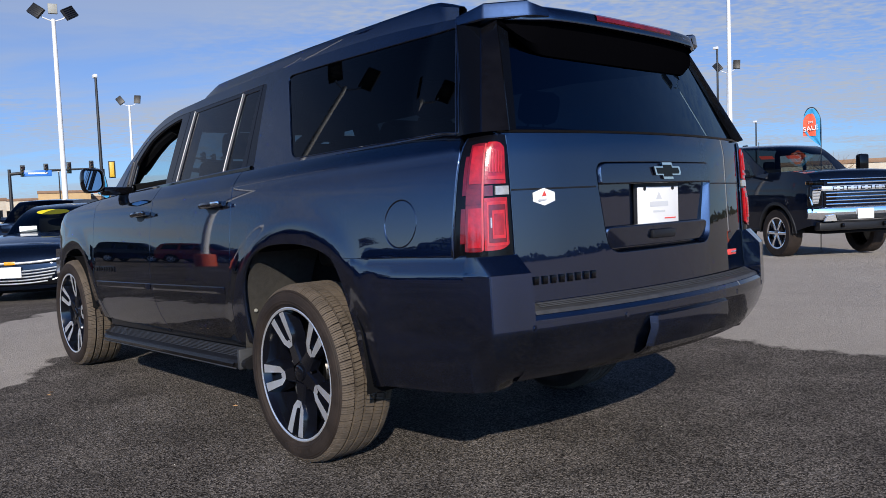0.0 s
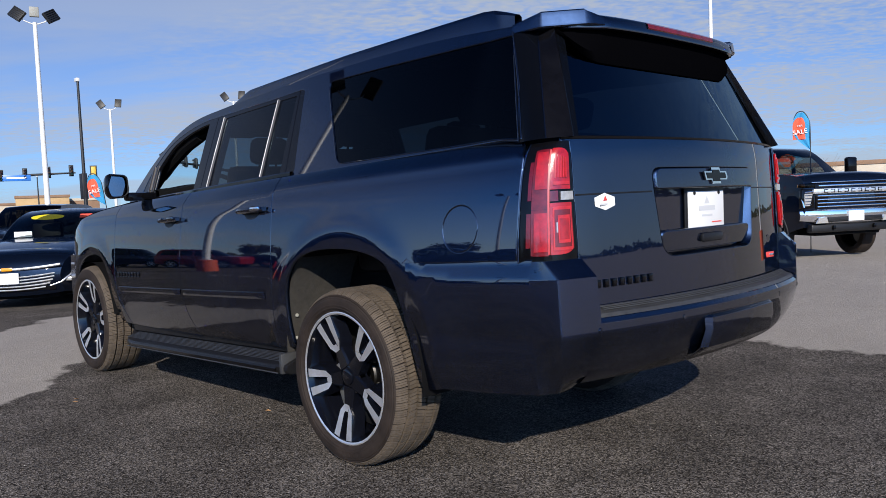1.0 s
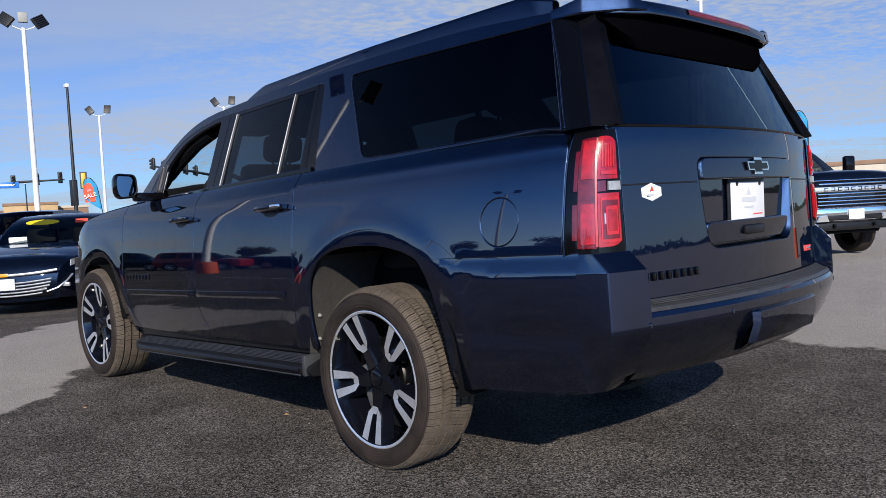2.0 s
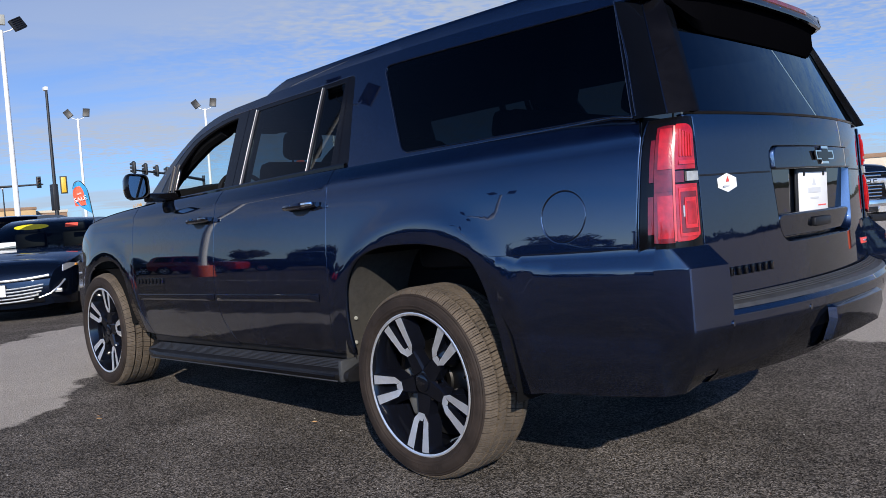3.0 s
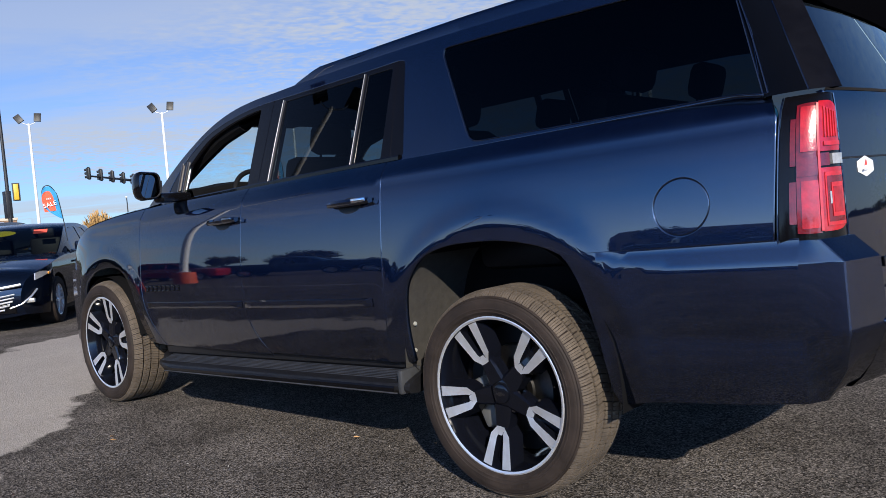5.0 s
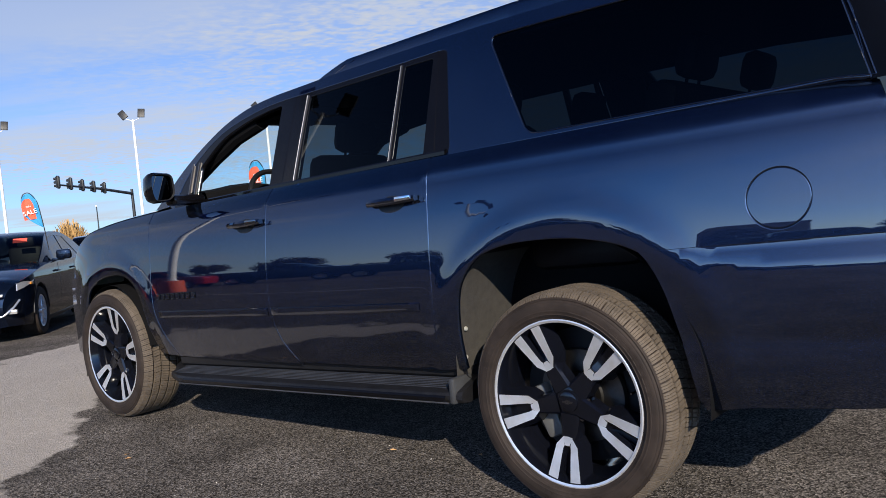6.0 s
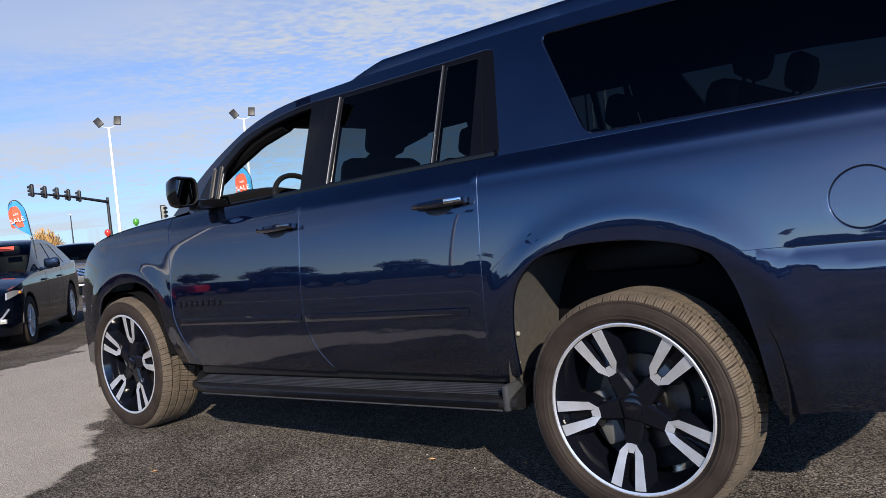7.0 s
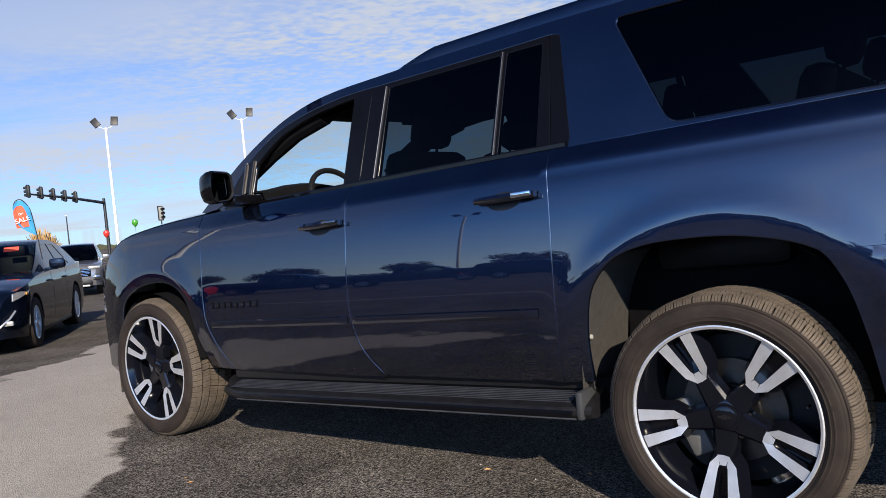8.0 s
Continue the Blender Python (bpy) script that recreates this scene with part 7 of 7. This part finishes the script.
def signal(at, turn, housing=DARK_METAL):
    root = thing("traffic_signal", "dark three-lamp traffic signal hung on a mast arm", "traffic signal", "mast arm signals", at, turn)
    part("housing", Geo().box((0, 0, 0), (0.32, 0.30, 1.05), 0.03), housing, root)
    part("backplate", Geo().box((0.02, 0, 0), (0.02, 0.46, 1.2), 0.0), DARK_METAL, root)
    for k in range(3):
        part("visor", Geo().lathe([(0.12, 0.0), (0.12, 0.2)], 14, pose(-0.15, 0, 0.33 - 0.33 * k, 0, -90, 0)), DARK_METAL, root)
        part("lens", Geo().lathe([(0, 0.02), (0.11, 0.0)], 14, pose(-0.16, 0, 0.33 - 0.33 * k, 0, -90, 0)), SIG_LAMPS[k], root)
    return root


def mast(a, b, height, rise, count, first, last, signs=()):
    """A mast arm from its pole at a to its tip over b."""
    a, b = Vector(a), Vector(b)
    root = thing("signal_mast", "dark steel traffic signal mast with a long arm", "signal mast", "signal masts", tuple(a))
    d = b - a
    part("pole", Geo().lathe([(0.2, 0), (0.15, height + 0.5)], 14), DARK_METAL, root)
    part("arm", Geo().tube([(0, 0, height), (d.x * 0.5, d.y * 0.5, height + rise * 0.7), (d.x, d.y, height + rise)], [0.17, 0.13, 0.08], 10), DARK_METAL, root)
    face = math.degrees(math.atan2(d.y, d.x)) + 90
    for k in range(count):
        t = first + (last - first) * k / max(1, count - 1)
        signal((a.x + d.x * t, a.y + d.y * t, height + rise * t - 0.15), face if face else 0)
    for t in signs:
        sg = part("street_sign", Geo().box((0, 0, -0.1), (0.42, 2.6, 0.62), 0.02, Matrix.Translation((d.x * t, d.y * t, height + rise * t)) @ Matrix.Rotation(math.atan2(d.y, d.x) + math.pi / 2, 4, "Z")), SIGN_BLUE, root, "blue street name sign")
        part("sign_bar", Geo().box((0, 0, -0.1), (0.44, 1.8, 0.16), 0.0, Matrix.Translation((d.x * t, d.y * t, height + rise * t)) @ Matrix.Rotation(math.atan2(d.y, d.x) + math.pi / 2, 4, "Z")), FLAG_WHITE, sg)
    return root


mast(polar(E7, -28.56, 94), polar(E7, -24.1, 80), 6.3, 0.55, 5, 0.42, 1.0)
mast(polar(E0, -12.5, 92), polar(E0, -17.6, 92), 5.9, 0.5, 4, 0.15, 0.95, (0.32,))
sg = signal((*polar(E0, -18.6, 60)[:2], 4.2), 160, SIG_YELLOW)
far_signal = signal((62.5, -36.4, 3.62), 5, GREY_PAD)
far_signal.scale = (1.25, 1.25, 1.1)
part("post", Geo().lathe([(0.06, -4.3), (0.05, -0.5)], 10), DARK_METAL, far_signal)


def feather_flag(at, turn, lean, scale, rise, foot=0.0):
    """rise: how far the pole carries the cloth above its usual height."""
    root = thing("sale_flag", "orange and blue feather flag with white sale lettering", "flag", "sale flags", at)
    root.matrix_basis = pose(*at, 0, 0, turn) @ pose(0, 0, 0, lean, 0, 0)
    root.scale = (scale,) * 3
    path = [(0.0, -0.20, foot)] + spline([(0.0, -0.22, 1.2 + rise), (0.0, -0.22, 1.85 + rise), (0.0, -0.19, 2.12 + rise), (0.0, -0.06, 2.35 + rise), (0.0, 0.10, 2.34 + rise), (0.0, 0.19, 2.16 + rise)], 5)
    part("flag_pole", Geo().tube(path, 0.013, 8), DARK_METAL, root, "bent black flag pole")

    def cloth(z0, z1, zc, w, top, dy, dx, pointed):
        rows = []
        for k in range(19):
            z = z0 + (z1 - z0) * k / 18
            hw = w if z < zc else w * math.sqrt(max(0.0, 1 - ((z - zc) / top) ** 2))
            left = hw
            if pointed and z < zc - 0.12:
                left = hw * max(0.0, 1 - ((zc - 0.12 - z) / (zc - 0.12 - z0)) ** 1.6) * 1.0 - hw * 0.9 * ((zc - 0.12 - z) / (zc - 0.12 - z0)) ** 1.6
            wave = 0.02 * math.sin(7 * (z - 1.4))
            rows.append([(wave + 0.014 * math.sin(4 * u) + dx, -hw + (left + hw) * (u + 1) / 2 + dy, z + rise) for u in [q / 6 for q in range(-6, 7)]])
        return Geo().grid(rows)

    part("fabric", cloth(1.32, 2.34, 1.95, 0.22, 0.41, 0.0, 0.0, True), FLAG_BLUE, root, "blue flag cloth")
    part("fabric_front", cloth(1.60, 2.20, 1.95, 0.190, 0.26, 0.032, -0.007, False), FLAG_RED, root, "orange-red printed field")
    part("fabric_back", cloth(1.60, 2.20, 1.95, 0.190, 0.26, 0.032, 0.009, False), FLAG_RED, root)
    words("flag_text", "SALE", 0.178, FLAG_WHITE, root, pose(-0.045, 0.035, 1.80 + rise, 90, 0, -90) @ pose(0, 0, 0, 0, 0, 8), depth=0.003)
    words("flag_text", "ON", 0.08, FLAG_WHITE, root, pose(-0.045, 0.04, 1.97 + rise, 90, 0, -90) @ pose(0, 0, 0, 0, 0, 8), depth=0.003)
    return root


feather_flag(polar(E7, -24.1, 13.0), -24, -7, 0.52, 1.62, 2.26)     # clipped to the sedan's window
feather_flag(polar(E0, -66.9, 18), -66, 0, 0.76, 1.55)
feather_flag(polar(E7, -37.6, 20), -38, 0, 0.90, 0.95)

# balloons, bush, buildings, trees
for yaw, d, z, mt, lab in ((-28.35, 40, 2.1, BALLOON_RED, "red balloon on a string"), (-30.2, 40, 2.5, BALLOON_GREEN, "green balloon on a string"), (-27.6, 70, 1.6, BALLOON_RED, "red balloon on a string")):
    at = polar(E7, yaw, d)
    root = thing("balloon", lab, "balloon", "", at)
    part("skin", Geo().lathe([(0.0, z - 0.2), (0.05, z - 0.17), (0.13, z - 0.05), (0.15, z + 0.04), (0.11, z + 0.14), (0.0, z + 0.18)], 16), mt, root)
    part("string", Geo().tube([(0, 0, 0), (0.02, 0, z * 0.5), (0, 0, z - 0.19)], 0.006, 5), DARK_METAL, root)

rng = random.Random(5)
bush = thing("bush", "round straw-coloured bare bush", "bush", "", polar(E7, -24.5, 62))
tw = Geo()
for k in range(1300):
    a, e = rng.uniform(0, 2 * math.pi), math.asin(rng.uniform(0.0, 1.0))
    r = 3.0 * rng.uniform(0.55, 1.03) ** 0.5
    tip = Vector((r * math.cos(a) * math.cos(e) * 0.55, r * math.sin(a) * math.cos(e) * 0.55, 0.2 + r * math.sin(e)))
    mid = tip * 0.5 + Vector((rng.uniform(-0.2, 0.2), rng.uniform(-0.2, 0.2), 0.15))
    tw.tube([(tip.x * 0.05, tip.y * 0.05, 0), mid, tip], [0.04, 0.03, 0.018], 3)
part("twig", tw, TWIG, bush)


def building(name, label, wall, at, turn, size, bays, parapet=0.5):
    root = thing(name, label, "building", "", at, turn)
    L, D, H = size
    part("wall", Geo().box((0, 0, H / 2), (D, L, H), 0.02), wall, root)
    part("parapet", Geo().box((0, 0, H + parapet / 2), (D + 0.3, L + 0.3, parapet), 0.03), BROWN_WALL if wall is not BROWN_WALL else PALE_WALL, root)
    for k in range(bays):
        y = -L / 2 + L * (k + 0.5) / bays
        wnd = part("window", Geo().box((-D / 2 - 0.01, y, 1.7), (0.12, L / bays * 0.6, 2.0), 0.02), SATIN_BLACK, root)
        part("pane", Geo().box((-D / 2 - 0.075, y, 1.7), (0.02, L / bays * 0.54, 1.85)), GLOSS_BLACK, wnd)
    return root


building("store_building", "low tan stucco shop with a flat roof", TAN_WALL, polar(E0, -15.6, 170), -15, (9, 12, 5.6), 3)
building("store_building", "long pale shop building with a flat roof", PALE_WALL, polar(E0, -12.4, 185), -15, (13, 14, 4.6), 5)
building("store_building", "brown brick shop building with a flat roof", BROWN_WALL, polar(E0, -17.6, 178), -15, (8, 12, 5.0), 3)
building("store_building", "pale shop building across the street", PALE_WALL, polar(E0, -10.5, 160), -10, (9, 12, 4.3), 3)
building("store_building", "tan shop building across the road", TAN_WALL, (30, 95, -LOT_FALL), 75, (26, 14, 6.5), 6)
building("store_building", "long white building far behind the lot", PALE_WALL, polar(E0, -71.5, 110), -70, (26, 12, 4.0), 5)


def tree(at, h, seed, bare=False):
    r = random.Random(seed)
    root = thing("tree", "bare grey-brown roadside tree" if bare else "dark round-topped roadside tree", "tree", "roadside trees", at)
    tg = Geo().tube(spline([(0, 0, 0), (0.1, 0.05, h * 0.2), (0, 0.1, h * 0.45), (0.05, 0, h * 0.8)], 3), [0.22 * (1 - 0.085 * k) for k in range(10)], 8)
    ends = []
    for k in range(16):
        a = r.uniform(0, 2 * math.pi)
        z0 = h * r.uniform(0.22, 0.6)
        ln = h * r.uniform(0.25, 0.42)
        tip = Vector((math.cos(a) * ln, math.sin(a) * ln, z0 + ln * r.uniform(0.5, 1.1)))
        tg.tube([(0, 0, z0), (tip.x * 0.5, tip.y * 0.5, z0 + (tip.z - z0) * 0.6), tip], [0.09, 0.05, 0.02], 5)
        ends.append(tip)
    part("trunk", tg, BARK, root)
    cg = Geo()
    if bare:
        for e in ends:
            for k in range(14):
                q = e + Vector((r.gauss(0, 0.5), r.gauss(0, 0.5), r.gauss(0.2, 0.5)))
                cg.tube([e * 0.8, q], [0.012, 0.006], 3)
    else:
        lumps = []
        for e in ends:
            lumps.append((e * 0.95 + Vector((0, 0, h * 0.02)), h * r.uniform(0.12, 0.19)))
        for k in range(9):
            a = r.uniform(0, 2 * math.pi)
            q = h * r.uniform(0.0, 0.26)
            lumps.append((Vector((math.cos(a) * q, math.sin(a) * q, h * r.uniform(0.55, 0.86))), h * r.uniform(0.12, 0.2)))
        for c0, rad in lumps:
            for k in range(150):
                u = Vector((r.gauss(0, 1), r.gauss(0, 1), r.gauss(0, 1))).normalized()
                c = c0 + u * rad * r.uniform(0.35, 1.08)
                c.z = max(c.z, h * 0.2)
                s = r.uniform(0.10, 0.24)
                u = Vector((r.gauss(0, 1), r.gauss(0, 1), r.gauss(0, 1))).normalized()
                v = u.orthogonal().normalized() * s
                w = u.cross(v)
                cg.add([c - v, c + w * 0.6, c + v, c - w * 0.6 + u * s * 0.3], [[0, 1, 2], [0, 2, 3]])
    part("crown", cg, TWIG if bare else LEAF, root, sharp=0)
    return root


t1 = tree((0, 62, -LOT_FALL), 7.0, 3)
tb = tree(polar(E0, -67.9, 70), 3.9, 8, True)
t2 = tree((26, 66, -LOT_FALL), 6.2, 21)
t3 = tree((-22, 64, -LOT_FALL), 7.6, 34)
rt = random.Random(17)
x = -64.0
while x < 88:
    y = 64 - 0.004 * (x - 8) ** 2 + rt.uniform(-4, 6)
    o = copy_thing(rt.choice((t1, t2, t3)), pose(x, y, -LOT_FALL, 0, 0, rt.uniform(0, 360)))
    k = rt.uniform(0.55, 1.0)
    o.scale = (k * rt.uniform(1.0, 1.5), k * rt.uniform(1.0, 1.5), k * 0.85)
    x += rt.choice((2.6, 3.4, 4.4, 5.2, 12.0))

# far woods on the horizon
fw = Geo()
rw2 = random.Random(9)
for k in range(9000):
    a = rw2.uniform(0, 2 * math.pi)
    d = rw2.uniform(330, 420)
    hgt = rw2.uniform(0.5, 1) * (3.0 + 1.6 * math.sin(a * 17) + 1.2 * math.sin(a * 41 + 1))
    c = Vector((d * math.cos(a), d * math.sin(a), rw2.uniform(0, max(hgt, 0.6))))
    s = rw2.uniform(0.35, 0.9)
    t = Vector((-math.sin(a), math.cos(a), 0)) * s * rw2.uniform(1.5, 4.0)
    fw.add([c - t, c + Vector((0, 0, -s)), c + t, c + Vector((0, 0, s))], [[0, 1, 2, 3]])
tagged(part("far_woods", fw, LEAF, None, sharp=0), "low dark line of far woods", "woods", kind="stuff")

# a worn painted line on the lot
for x0, x1, y0 in ((3.0, 12.5, 6.45),):
    stripe = Geo().grid([[(x0 + (x1 - x0) * k / 40, y0 + 0.03 * math.sin(0.9 * k) * 0.2 + w, lot_z(x0 + (x1 - x0) * k / 40, y0) + h) for w, h in ((-0.055, 0.0), (-0.05, 0.004), (0.05, 0.004), (0.055, 0.0))] for k in range(41)], flip=True)
    tagged(part("parking_line", stripe, CONCRETE, None), "worn pale parking line painted on the asphalt", "parking line")

# small things on the asphalt
rl = random.Random(11)
for x, y in ((0.72, 0.62), (1.15, 0.74), (2.36, 1.43), (2.44, 1.40), (-2.0, 1.1)):
    lf = Geo()
    m = pose(x, y, 0.004, rl.uniform(-12, 12), rl.uniform(-12, 12), rl.uniform(0, 360))
    lf.add([(-0.02, 0, 0.002), (-0.006, 0.010, 0.006), (0.016, 0.003, 0.001), (0.004, -0.011, 0.005), (0, 0, 0.0)], [[0, 4, 1], [1, 4, 2], [2, 4, 3], [3, 4, 0]], m)
    tagged(part("dry_leaf", lf, DRY_LEAF, None), "small dry brown leaf lying on the asphalt", "leaf", "fallen leaves")
peb = Geo()
for k in range(110):
    x, y = rl.uniform(-2.5, 5.0), rl.uniform(-3.0, 3.0)
    s = rl.uniform(0.002, 0.005)
    peb.add([(x - s, y, 0), (x, y - s, 0), (x + s, y, 0), (x, y + s, 0), (x, y, s * 1.1)], [[0, 1, 4], [1, 2, 4], [2, 3, 4], [3, 0, 4]])
tagged(part("grit", peb, CONCRETE, None), "pale grit scattered on the asphalt", "grit", kind="stuff")
